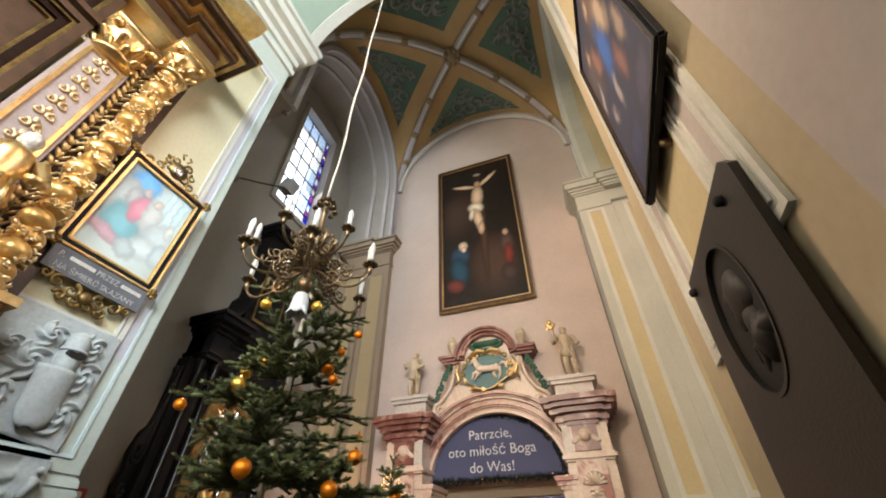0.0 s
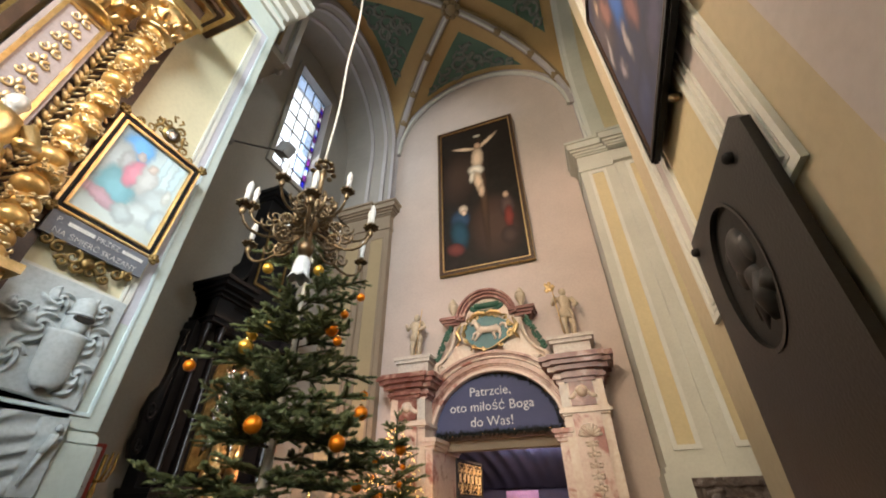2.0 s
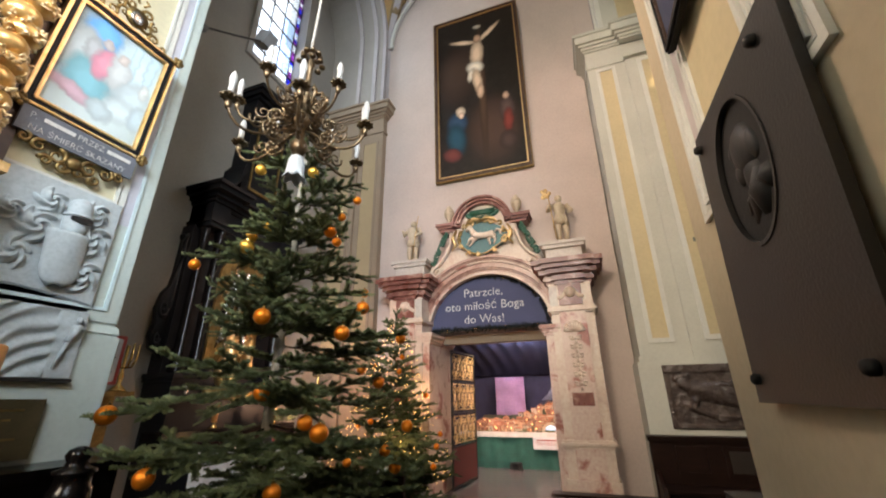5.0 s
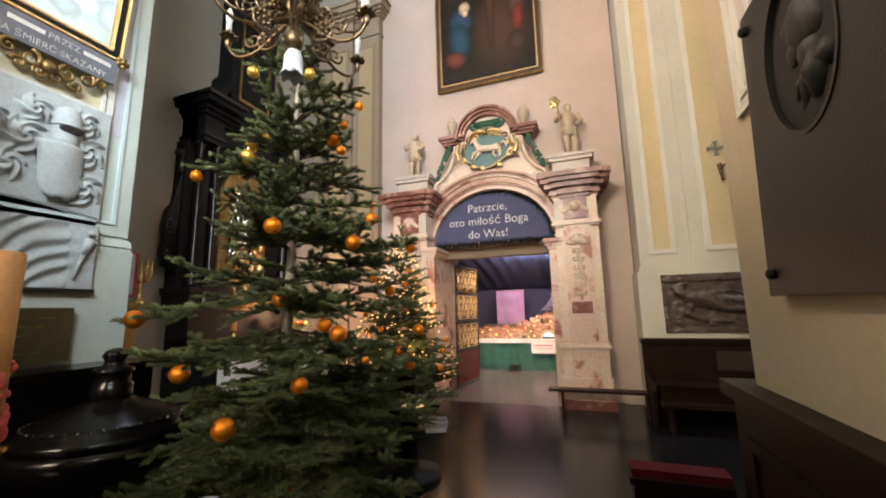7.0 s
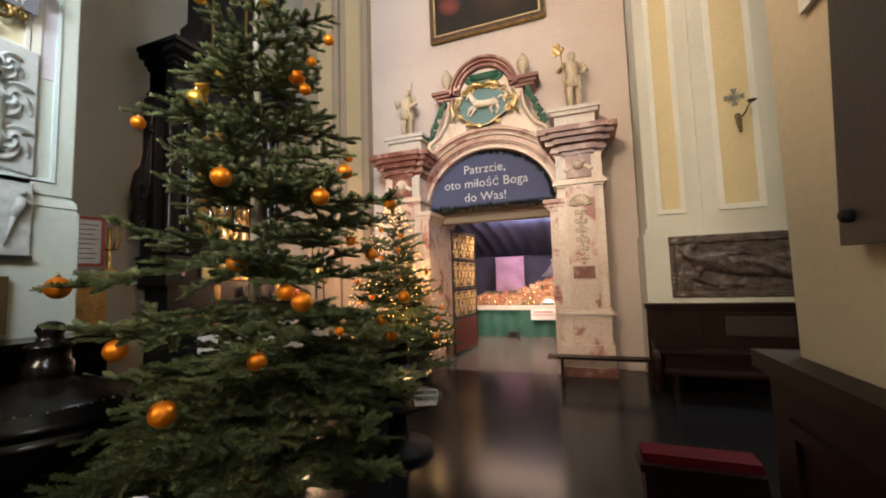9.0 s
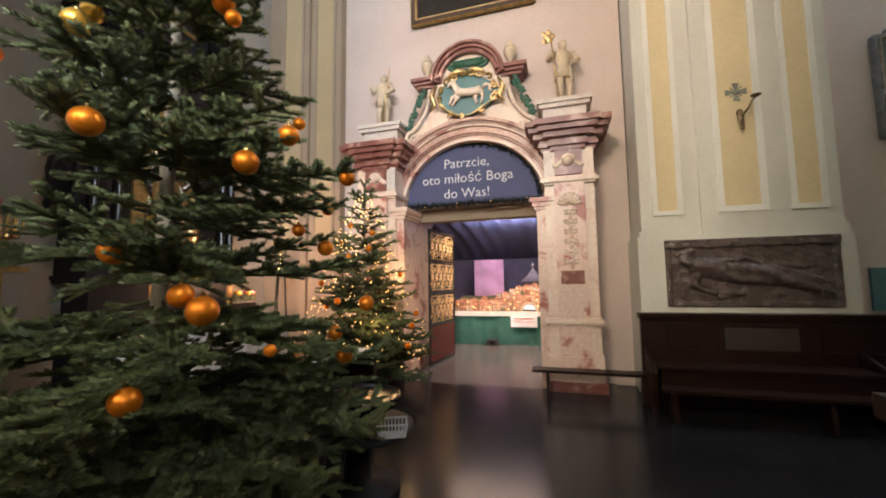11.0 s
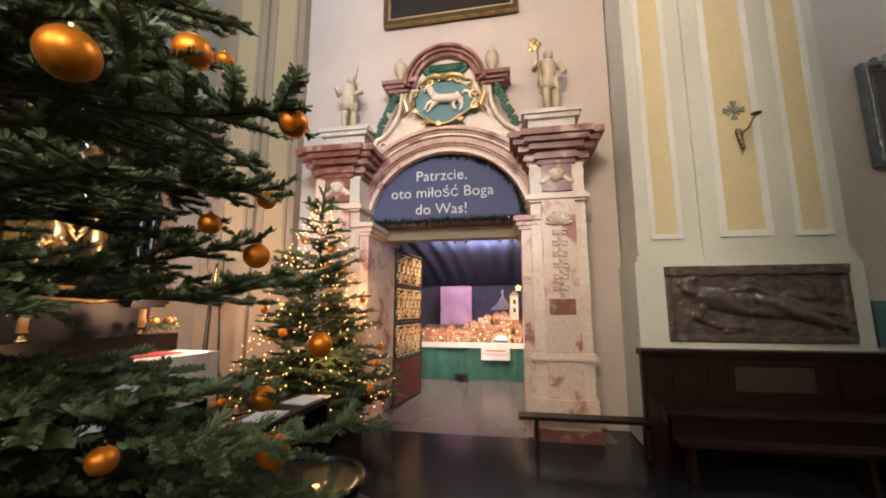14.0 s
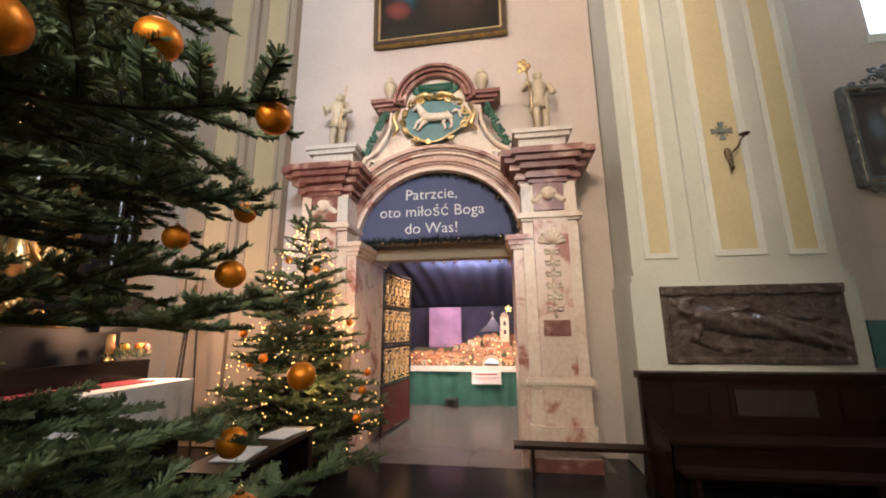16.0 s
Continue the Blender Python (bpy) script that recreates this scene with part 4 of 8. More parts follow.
# archivolt
for r0, r1, y0, mt in ((1.13, 1.18, 6.93, "pink_marble"), (1.18, 1.23, 6.96, "arch_marble"), (1.23, 1.26, 6.93, "arch_marble"), (1.26, 1.36, 6.90, "arch_marble"), (1.36, 1.40, 6.86, "pink_marble"), (1.40, 1.43, 6.84, "arch_marble"), (1.43, 1.49, 6.80, "arch_marble")):
    b = B()
    ring(b, PX, 2.66, r0, r1, y0, 7.15, 0, 180, 40, 0.93)
    lp("arch_ring", soften(b, 0.006, 1), M[mt])
b = B()
bx(b, -2.6, -0.6, 7.28, 7.5, 2.50, 2.66)
lp("lintel", soften(b, 0.01), M["beige"], "pale brown painted lintel beam")
# attic field with scroll sides
out = [(0.62, 4.72), (0.62, 4.35), (0.70, 4.15), (0.86, 4.0), (1.02, 3.92), (1.05, 3.72), (0.9, 3.6), (0.5, 3.86), (0.25, 3.96)]
b = B()
prism(b, [(PX + x, z) for x, z in out] + [(PX - x, z) for x, z in reversed(out)], 6.9, 7.15)
lp("attic_field", soften(b, 0.012), M["cream_marble"], "cream stone attic field")
for s in (1, -1):
    b = B()
    pts = [(PX + s * 0.64, 6.87, 4.62), (PX + s * 0.66, 6.86, 4.4), (PX + s * 0.72, 6.85, 4.2), (PX + s * 0.84, 6.84, 4.02), (PX + s * 0.94, 6.84, 3.94)]
    pts += [(PX + s * (0.92 + 0.13 * (1 - k / 22) * math.cos(radians(60 - 26 * k))), 6.83, 3.81 + 0.13 * (1 - k / 22) * math.sin(radians(60 - 26 * k))) for k in range(18)]
    tube(b, pts, [0.03] * 5 + [0.036 - 0.001 * k for k in range(18)], 8)
    bx(b, *sorted((PX + s * 0.80, PX + s * 1.06)), 6.86, 7.1, 3.70, 3.9)
    lp("volute", b, M["cream_marble"], "cream stone volute scroll", True)
    b = B()
    rnd = random.Random(8)
    for k in range(11):
        f = k / 10
        c = (PX + s * (0.74 + 0.26 * f), 6.84, 4.58 - 0.56 * f)
        for j in range(5):
            a = rnd.uniform(0, 6.28)
            ball(b, (c[0] + 0.035 * math.cos(a), c[1], c[2] + 0.035 * math.sin(a)), 0.042, 7, 5, (1, 0.5, 0.55), Matrix.Rotation(a, 4, "Y"))
    lp("leaf_garland", b, M["leaf_paint"], "green painted leaf garland", True)
    b = B()
    for z0, z1, o in ((4.66, 4.71, 0.0), (4.71, 4.76, 0.04), (4.76, 4.82, 0.08)):
        x0, x1 = sorted((PX + s * 0.53, PX + s * 0.86))
        bx(b, x0 - o, x1 + o, 6.86 - o, 7.15, z0, z1)
    lp("pediment_end", soften(b, 0.01), M["red_marble"], "red marble pediment end")
for r0, r1, y0 in ((0.44, 0.50, 6.84), (0.50, 0.55, 6.80), (0.55, 0.60, 6.76)):
    b = B()
    ring(b, PX, 4.71, r0, r1, y0, 7.15, 0, 180, 28)
    lp("pediment_arch", soften(b, 0.008, 1), M["red_marble"])
b = B()
prism(b, [(PX + 0.45 * math.cos(radians(a)), 4.70 + 0.45 * math.sin(radians(a))) for a in range(0, 181, 10)], 6.93, 7.15)
lp("tympanum", b, M["cream_marble"])
b = B()
for k in range(15):
    a = math.pi * k / 14
    ball(b, (PX + 0.30 * math.cos(a), 6.92, 4.98 - 0.10 * math.sin(a)), 0.05, 8, 6, (1, 0.6, 0.8))
bx(b, PX - 0.26, PX + 0.26, 6.90, 6.94, 4.94, 5.06)
lp("green_swag", b, M["leaf_paint"], "dark green painted swag", True)
# cartouche with the horse
b = B()
shield = []
for k in range(36):
    a = 2 * math.pi * k / 36
    r = 1 + 0.06 * math.cos(4 * a) + 0.04 * math.cos(3 * a)
    shield.append((PX + 0.46 * r * math.cos(a), 4.42 + 0.33 * r * math.sin(a)))
prism(b, shield, 6.80, 6.92)
cart = lp("cartouche", soften(b, 0.012), M["teal"], "teal painted cartouche")
rnd = random.Random(3)
rim = [(x, 6.785, z) for x, z in shield]
for i0, i1, nm, mt in ((19, 36, "lower_rim", "gold"), (10, 20, "side_rim", "old_gold")):
    b = B()
    tube(b, (rim + rim[:1])[i0:i1 + 1], [0.014 + 0.006 * math.sin(k * 1.3) for k in range(len((rim + rim[:1])[i0:i1 + 1]))], 7)
    lp(nm, b, M[mt], "gilded cartouche rim", True)
for deg, r, mt in ((62, 0.075, "gold"), (78, 0.06, "gold"), (96, 0.065, "gold"), (114, 0.075, "gold"), (132, 0.06, "old_gold"), (158, 0.055, "old_gold"), (182, 0.06, "old_gold"), (40, 0.06, "old_gold"), (14, 0.075, "gold"), (-4, 0.085, "gold"), (-22, 0.07, "gold"), (205, 0.05, "gold"), (-60, 0.04, "gold"), (-100, 0.045, "gold"), (235, 0.04, "gold")):
    b = B()
    a = radians(deg)
    c = (PX + 0.47 * math.cos(a), 6.785, 4.42 + 0.345 * math.sin(a))
    tube(b, curl(c, r, 0.95, deg + 90, 1 if deg % 4 else -1, 14), [0.022 - 0.001 * i for i in range(14)], 6)
    for j in range(3):
        ball(b, (c[0] + rnd.uniform(-0.04, 0.04), 6.78, c[2] + rnd.uniform(-0.04, 0.04)), 0.026, 7, 5, (1.3, 0.5, 0.7), Matrix.Rotation(rnd.uniform(0, 3), 4, "Y"))
    lp("border_scroll", b, M[mt], "gilded border scroll", True)
for w in (-1, 1):
    b = B()
    tube(b, [(PX + w * 0.5, 6.79, 4.62), (PX + w * 0.58, 6.77, 4.45), (PX + w * 0.52, 6.77, 4.30), (PX + w * 0.6, 6.78, 4.2)], [0.02, 0.04, 0.035, 0.015], 7)
    tube(b, [(PX, 6.77, 4.74), (PX + w * 0.12, 6.75, 4.79), (PX + w * 0.24, 6.77, 4.76), (PX + w * 0.32, 6.78, 4.68)], [0.03, 0.045, 0.04, 0.02], 7)
    lp("side_scroll", b, M["gold"], "gilded side scroll", True)
b = B()
hx, hz = PX + 0.02, 4.45
for x0, z0, x1, z1, r0, r1 in ((-0.15, 0.0, 0.17, -0.015, 0.088, 0.085), (0.16, 0.0, 0.2, -0.03, 0.092, 0.075)):
    tube(b, [(hx + x0 - 0.05, 6.785, hz + z0), (hx + x0, 6.77, hz + z0), (hx + (x0 + x1) / 2, 6.768, hz + (z0 + z1) / 2 - 0.008), (hx + x1, 6.77, hz + z1), (hx + x1 + 0.06, 6.785, hz + z1)], [0.03, r0, (r0 + r1) / 2 * 0.92, r1, 0.03], 12, 0.7)
tube(b, [(hx - 0.15, 6.772, hz + 0.02), (hx - 0.20, 6.765, hz + 0.10), (hx - 0.235, 6.765, hz + 0.165), (hx - 0.25, 6.765, hz + 0.19)], [0.078, 0.058, 0.044, 0.03], 10, 0.7)
tube(b, [(hx - 0.235, 6.758, hz + 0.185), (hx - 0.28, 6.758, hz + 0.15), (hx - 0.315, 6.758, hz + 0.105)], [0.036, 0.030, 0.018], 9, 0.8)
for x in (-0.225, -0.245):
    tube(b, [(hx + x, 6.76, hz + 0.20), (hx + x - 0.004, 6.76, hz + 0.235)], [0.012, 0.003], 6)
for leg in (((-0.16, -0.04), (-0.26, -0.075), (-0.285, -0.15), (-0.31, -0.175)), ((-0.13, -0.05), (-0.19, -0.12), (-0.235, -0.185), (-0.265, -0.20)), ((0.15, -0.05), (0.11, -0.12), (0.15, -0.185), (0.125, -0.215)), ((0.20, -0.05), (0.245, -0.12), (0.225, -0.185), (0.205, -0.215))):
    tube(b, [(hx + u, 6.77, hz + w) for u, w in leg], [0.046, 0.026, 0.018, 0.016], 8)
tube(b, [(hx + 0.24, 6.775, hz + 0.03), (hx + 0.29, 6.775, hz + 0.075), (hx + 0.345, 6.775, hz + 0.05), (hx + 0.35, 6.775, hz - 0.02), (hx + 0.385, 6.775, hz - 0.05)], [0.02, 0.026, 0.028, 0.02, 0.005], 8)
for k in range(5):
    ball(b, (hx - 0.165 - 0.013 * k, 6.765, hz + 0.085 + 0.026 * k), 0.022, 7, 5, (1.2, 0.6, 0.8))
lp("horse_relief", b, M["cream_marble"], "cream white carved prancing horse", True)


def figure(name, at, h, turn, materials, label, staff=""):
    """A draped standing statue in one plain mesh."""
    b = B()
    tube(b, [(0.07, 0, 0.0), (0.08, -0.02, 0.22), (0.06, 0, 0.46)], [0.045, 0.05, 0.07], 8)
    tube(b, [(-0.06, -0.03, 0.0), (-0.075, -0.05, 0.22), (-0.05, 0, 0.46)], [0.045, 0.05, 0.07], 8)
    for w in (-1, 1):
        ball(b, (w * 0.07, -0.05, 0.02), 0.045, 8, 6, (0.8, 1.5, 0.6))
    tube(b, [(0, 0, 0.36), (0, 0.0, 0.48), (0, 0, 0.56), (0, 0, 0.68), (0, 0, 0.78), (0, 0, 0.83)], [0.135, 0.13, 0.10, 0.14, 0.125, 0.045], 14, 0.7)
    for k in range(9):
        a = 2 * math.pi * k / 9
        tube(b, [(0.10 * math.cos(a), 0.075 * math.sin(a), 0.54), (0.13 * math.cos(a + 0.1), 0.10 * math.sin(a + 0.1), 0.36 + 0.05 * math.sin(2 * a))], [0.018, 0.026], 5)
    ball(b, (0, -0.01, 0.90), 0.068, 12, 9, (0.9, 1, 1.2))
    ball(b, (0, 0.02, 0.93), 0.07, 10, 7, (1.0, 1, 0.95))
    tube(b, [(0.13, 0, 0.77), (0.21, -0.02, 0.64), (0.13, -0.13, 0.56)], [0.055, 0.045, 0.035], 8)
    tube(b, [(-0.13, 0, 0.77), (-0.22, -0.03, 0.66), (-0.2, -0.13, 0.74)], [0.055, 0.045, 0.035], 8)
    bx(b, -0.14, 0.14, -0.11, 0.11, -0.03, 0.0)
    n = len(b.faces)
    if staff == "spear":
        tube(b, [(0.08, -0.16, 0.0), (0.14, -0.14, 0.55), (0.20, -0.12, 1.02)], 0.009, 6)
    if staff == "banner":
        tube(b, [(-0.14, -0.16, 0.02), (-0.21, -0.14, 0.98)], 0.010, 6)
        for dx, dz, r in ((-0.02, 0.92, 0.05), (-0.06, 0.97, 0.045), (-0.03, 1.03, 0.035), (-0.09, 0.89, 0.04), (0.03, 0.97, 0.035), (-0.10, 1.01, 0.03)):
            ball(b, (-0.21 + dx, -0.145, dz), r, 8, 6, (1.1, 0.35, 1.25))
    b.faces.ensure_lookup_table()
    for f in b.faces[n:]:
        f.material_index = 1
    bmesh.ops.scale(b, vec=(h, h, h), verts=b.verts)
    ob = part(name, b, materials, None, smooth=True)
    ob.matrix_basis = pose(*at, 0, 0, turn)
    return tagged(ob, label, "statue")


figure("statue", (-0.13, 6.86, 4.11), 0.96, 12, [M["statue"], M["gold"]], "pale stone statue with gilded banner on the portal", "banner")
figure("statue", (-3.06, 6.86, 4.11), 0.92, -8, [M["statue"], M["gold"]], "pale stone statue with a gilt staff on the portal", "spear")
for x in (-2.3, -0.92):
    u = thing("stone_urn", (x, 6.95, 4.822), "small pale stone urn on the portal's pediment", "urn", "portal urns")
    b = B()
    lathe(b, [(0.07, 0), (0.07, 0.03), (0.03, 0.07), (0.035, 0.1), (0.09, 0.2), (0.105, 0.27), (0.09, 0.31)], 14)
    part("bowl", b, M["statue"], u, smooth=True)
    b = B()
    lathe(b, [(0.1, 0.31), (0.085, 0.35), (0.05, 0.40), (0.035, 0.44), (0.01, 0.46)], 14)
    part("lid", b, M["statue"], u, smooth=True)


def lettering(name, text, size, parent, m, material, align="CENTER", space=1.0):
    cu = bpy.data.curves.new(name, "FONT")
    cu.body, cu.size, cu.align_x, cu.extrude, cu.space_line, cu.resolution_u = text, size, align, 0.002, space, 3
    cu.offset = -0.0012
    tmp = bpy.data.objects.new(name, cu)
    scene.collection.objects.link(tmp)
    me = bpy.data.meshes.new_from_object(tmp.evaluated_get(bpy.context.evaluated_depsgraph_get()))
    bpy.data.objects.remove(tmp)
    me.materials.clear()
    me.materials.append(material)
    ob = new(name, me)
    ob.parent = parent
    ob.matrix_basis = m
    return ob


# navy banner in the arch
sign = thing("arched_banner", (-1.69, 7.06, 2.72), "navy arched banner with white lettering in the portal", "banner")
arc = [(1.175 * math.cos(radians(a)), 0.985 * math.sin(radians(a)) ** 0.92) for a in range(0, 181, 5)]
b = B()
prism(b, arc, 0.0, 0.03)
part("panel", b, M["navy"], sign)
for txt, z, sz in (("Patrzcie,", 0.61, 0.222), ("oto miłość Boga", 0.36, 0.222), ("do Was!", 0.11, 0.222)):
    lettering("lettering", txt, sz, sign, pose(0.0, -0.008, z, 90, 0, 0), M["white_paint"])
b = B()
rnd = random.Random(11)
edge = arc + [(-1.175 + 2.35 * k / 30, 0.0) for k in range(1, 30)]
for x, z in edge:
    for j in range(30):
        a, e = rnd.uniform(0, 6.28), rnd.uniform(-0.4, 0.4)
        p = Vector((x + rnd.uniform(-0.05, 0.05), -0.015, z + rnd.uniform(-0.03, 0.03)))
        d = Vector((math.cos(a), e - 0.3, math.sin(a))).normalized()
        q = d.orthogonal() * 0.006
        b.faces.new([b.verts.new(v) for v in (p - q, p + d * 0.072, p + q)])
part("tinsel_garland", b, M["wire"], sign, "dark tinsel garland edging")
b = B()
for x, z in edge[::7]:
    ball(b, (x + rnd.uniform(-0.02, 0.02), -0.035, z + rnd.uniform(-0.02, 0.02)), 0.004, 6, 4)
part("tiny_lights", b, M["fairy"], sign)

# ---- fir trees ----


def branch_mesh(length, seed, dense=1.0, wide=0.0023):
    """A fir branch along +x: woody axis, side twigs in two rows, needles all round."""
    rnd = np.random.RandomState(seed)
    V, F, MI = [], [], []

    def axis(p0, d0, ln, bend, k=6):
        pts, p, d = [p0], p0, d0
        for i in range(k):
            d = d + np.array((0, 0, bend / k)) + rnd.normal(0, 0.05, 3)
            d = d / np.linalg.norm(d)
            p = p + d * ln / k
            pts.append(p)
        return np.array(pts)

    def wood(pts, r0, r1):
        base, n = len(V), len(pts)
        for i, p in enumerate(pts):
            d = pts[min(i + 1, n - 1)] - pts[max(i - 1, 0)]
            d = d / np.linalg.norm(d)
            s = np.cross(d, (0, 0, 1.0))
            s = s / (np.linalg.norm(s) + 1e-9)
            u = np.cross(s, d)
            r = r0 + (r1 - r0) * i / (n - 1)
            for a in (0, 2.1, 4.2):
                V.append(p + (s * math.cos(a) + u * math.sin(a)) * r)
        for i in range(n - 1):
            for a in range(3):
                F.append((base + 3 * i + a, base + 3 * i + (a + 1) % 3, base + 3 * i + 3 + (a + 1) % 3, base + 3 * i + 3 + a))
                MI.append(1)

    def needles(pts, per_m, start=0.0):
        seg = np.linalg.norm(np.diff(pts, axis=0), axis=1)
        total = seg.sum()
        n = max(6, int(total * per_m * dense))
        cum = np.concatenate([[0], np.cumsum(seg)])
        for q in np.linspace(start * total, total, n):
            i = min(int(np.searchsorted(cum, q, side="right")) - 1, len(seg) - 1)
            p = pts[i] + (pts[i + 1] - pts[i]) * ((q - cum[i]) / seg[i])
            d = (pts[i + 1] - pts[i]) / seg[i]
            s = np.cross(d, (0, 0, 1.0))
            s = s / (np.linalg.norm(s) + 1e-9)
            u = np.cross(s, d)
            a = rnd.choice((0, math.pi)) + rnd.normal(0, 0.8)
            o = s * math.cos(a) + u * (abs(math.sin(a)) * 0.95 - 0.15)
            w = d * rnd.uniform(0.45, 1.0) + o * 0.85
            w = w / np.linalg.norm(w)
            ln = rnd.uniform(0.021, 0.031) * (1.0 if q < total * 0.94 else 0.85)
            side = np.cross(w, o + rnd.normal(0, 0.3, 3))
            side = side / (np.linalg.norm(side) + 1e-9) * wide
            k = len(V)
            V.extend((p - side * 0.7, p + side * 0.7, p + w * ln + side, p + w * ln - side))
            F.append((k, k + 1, k + 2, k + 3))
            MI.append(0)

    main = axis(np.zeros(3), np.array((1.0, 0, -0.05)), length, 0.28, 12)
    wood(main, 0.0045 + 0.006 * length, 0.002)
    needles(main, 1000, 0.22)
    step = 0.070
    q, side = max(0.10, length * 0.16), 1
    while q < length * 0.97:
        f = q / length
        i = min(int(f * 12), 11)
        d = main[i + 1] - main[i]
        d = d / np.linalg.norm(d)
        s = np.cross(d, (0, 0, 1.0)) * side
        ln = (0.09 + 0.42 * length * (1 - f) ** 0.8) * rnd.uniform(0.75, 1.1)
        tw = axis(main[i] + (main[i + 1] - main[i]) * (f * 12 - i), d * 0.75 + s * 0.8 + np.array((0, 0, rnd.normal(0, 0.12))), ln, 0.12)
        wood(tw, 0.0035, 0.0015)
        needles(tw, 1050)
        if ln > 0.17:
            for g in np.arange(0.32, 0.9, 0.15 / ln):
                for w in (1, -1):
                    j = min(int(g * 6), 5)
                    dd = tw[j + 1] - tw[j]
                    dd = dd / np.linalg.norm(dd)
                    ss = np.cross(dd, (0, 0, 1.0)) * w
                    t3 = axis(tw[j], dd * 0.8 + ss * 0.75 + np.array((0, 0, rnd.normal(0, 0.15))), 0.05 + 0.26 * ln * (1 - g), 0.1, 3)
                    needles(t3, 1050)
        q += step * rnd.uniform(0.7, 1.3)
        side = -side
    me = bpy.data.meshes.new("branch")
    me.from_pydata([tuple(v) for v in V], [], F)
    me.materials.append(M["needle"])
    me.materials.append(M["twig"])
    me.polygons.foreach_set("material_index", MI)
    me.update()
    return me


BRANCHES = {c: [branch_mesh(c, 100 + 7 * i + int(c * 50)) for i in range(3)] for c in (0.2, 0.4, 0.65, 0.9, 1.15)}
SPARSE = {c: [branch_mesh(c, 300 + 7 * i + int(c * 50), 0.45, 0.0042) for i in range(2)] for c in (0.2, 0.4, 0.65, 0.9)}


def add_branch(tree, z, az, length, pitch, rnd, roll=0.0):
    kinds = BRANCHES if tree["full"] else SPARSE
    c = min(kinds, key=lambda k: abs(k - length))
    ob = new("branch", rnd.choice(kinds[c]))
    ob.parent = tree
    s = length / c
    ob.matrix_basis = pose(0, 0, z, 0, 0, az) @ pose(0, 0, 0, roll, -pitch, 0) @ Matrix.Diagonal((s, s, s, 1))
    return ob


def fir(at, height, low, radius, seed, label, spacing=0.2, per=7, aims=(), gaps=()):
    rnd = random.Random(seed)
    tree = thing("christmas_tree", at, label, "tree", "christmas trees")
    tree["full"] = radius > 0.95
    b = B()
    n = 14
    tube(b, [(rnd.uniform(-0.01, 0.01), rnd.uniform(-0.01, 0.01), height * i / n) for i in range(n + 1)], [0.05 * (1 - 0.85 * i / n) * (height / 3.6) + 0.004 for i in range(n + 1)], 9)
    part("trunk", b, M["bark"], tree, "pale fir trunk", True)
    z, k = low, 0
    while z < height - 0.12:
        f = (z - low) / (height - low)
        r = radius * (1 - f) ** 0.82 + 0.10
        m = per if f < 0.5 else (5 if f < 0.75 else 4)
        thin = max([d for a, c, d in gaps if a < z < c], default=0.0)
        m = m + 3 if f < 0.3 else m
        for i in range(m):
            if rnd.random() < thin:
                continue
            az = 360 * i / m + k * 137.5 + rnd.uniform(-14, 14)
            pitch = -14 + 36 * f ** 1.3 + rnd.uniform(-7, 7)
            add_branch(tree, z + rnd.uniform(-0.05, 0.05), az, r * rnd.uniform(0.82, 1.1), pitch, rnd, rnd.uniform(-12, 12))
        if f < 0.62:
            for i in range(0 if thin > 0.4 else 4):
                add_branch(tree, z + rnd.uniform(-0.08, 0.08), 72 * i + k * 50 + rnd.uniform(-20, 20), 0.38 * rnd.uniform(0.8, 1.2), rnd.uniform(0, 30), rnd, rnd.uniform(-20, 20))
        z += spacing * (0.82 if f < 0.4 else 1.0 - 0.25 * f) * rnd.uniform(0.85, 1.15)
        k += 1
    for i in range(5):
        add_branch(tree, height - 0.12, i * 72 + 20, 0.22, 35, rnd)
    add_branch(tree, height - 0.05, 0, 0.24, 84, rnd)
    for ax, ay, az_ in aims:
        dx, dy = ax - at[0], ay - at[1]
        ln = math.hypot(dx, dy) + 0.07
        z0 = az_ - at[2] + 0.10
        add_branch(tree, z0 + 0.10 * ln, math.degrees(math.atan2(dy, dx)), ln, -6 - 5 * ln, rnd)
    return tree


BALLS = [(-1.802, 1.909, 2.021, 0.05), (-1.47, 2.26, 1.95, 0.05), (-1.20, 2.57, 1.94, 0.036), (-1.414, 2.041, 1.38, 0.05), (-1.251, 2.647, 1.14, 0.04), (-1.841, 2.042, 1.593, 0.05),
         (-2.154, 1.668, 1.19, 0.05), (-2.365, 1.546, 1.486, 0.05), (-2.61, 2.008, 2.48, 0.04), (-1.674, 2.627, 3.136, 0.036), (-1.70, 2.341, 2.734, 0.048), (-2.24, 2.10, 2.60, 0.055), (-2.22, 2.261, 2.818, 0.044),
         (-1.52, 2.57, 2.18, 0.05), (-1.70, 2.88, 2.385, 0.036), (-1.70, 3.18, 1.94, 0.04), (-1.58, 2.98, 1.67, 0.045), (-1.46, 2.90, 1.20, 0.04), (-1.46, 2.41, 1.19, 0.027), (-1.38, 3.10, 1.35, 0.045), (-1.773, 1.629, 0.952, 0.055), (-1.66, 2.84, 1.76, 0.036), (-1.68, 2.0, 0.52, 0.055), (-1.583, 1.933, 1.111, 0.045), (-1.52, 2.05, 1.43, 0.042), (-2.26, 2.12, 3.27, 0.044), (-1.86, 2.26, 3.24, 0.044), (-1.76, 2.55, 2.96, 0.034), (-1.62, 2.32, 2.63, 0.034), (-2.32, 2.2, 2.73, 0.046)]
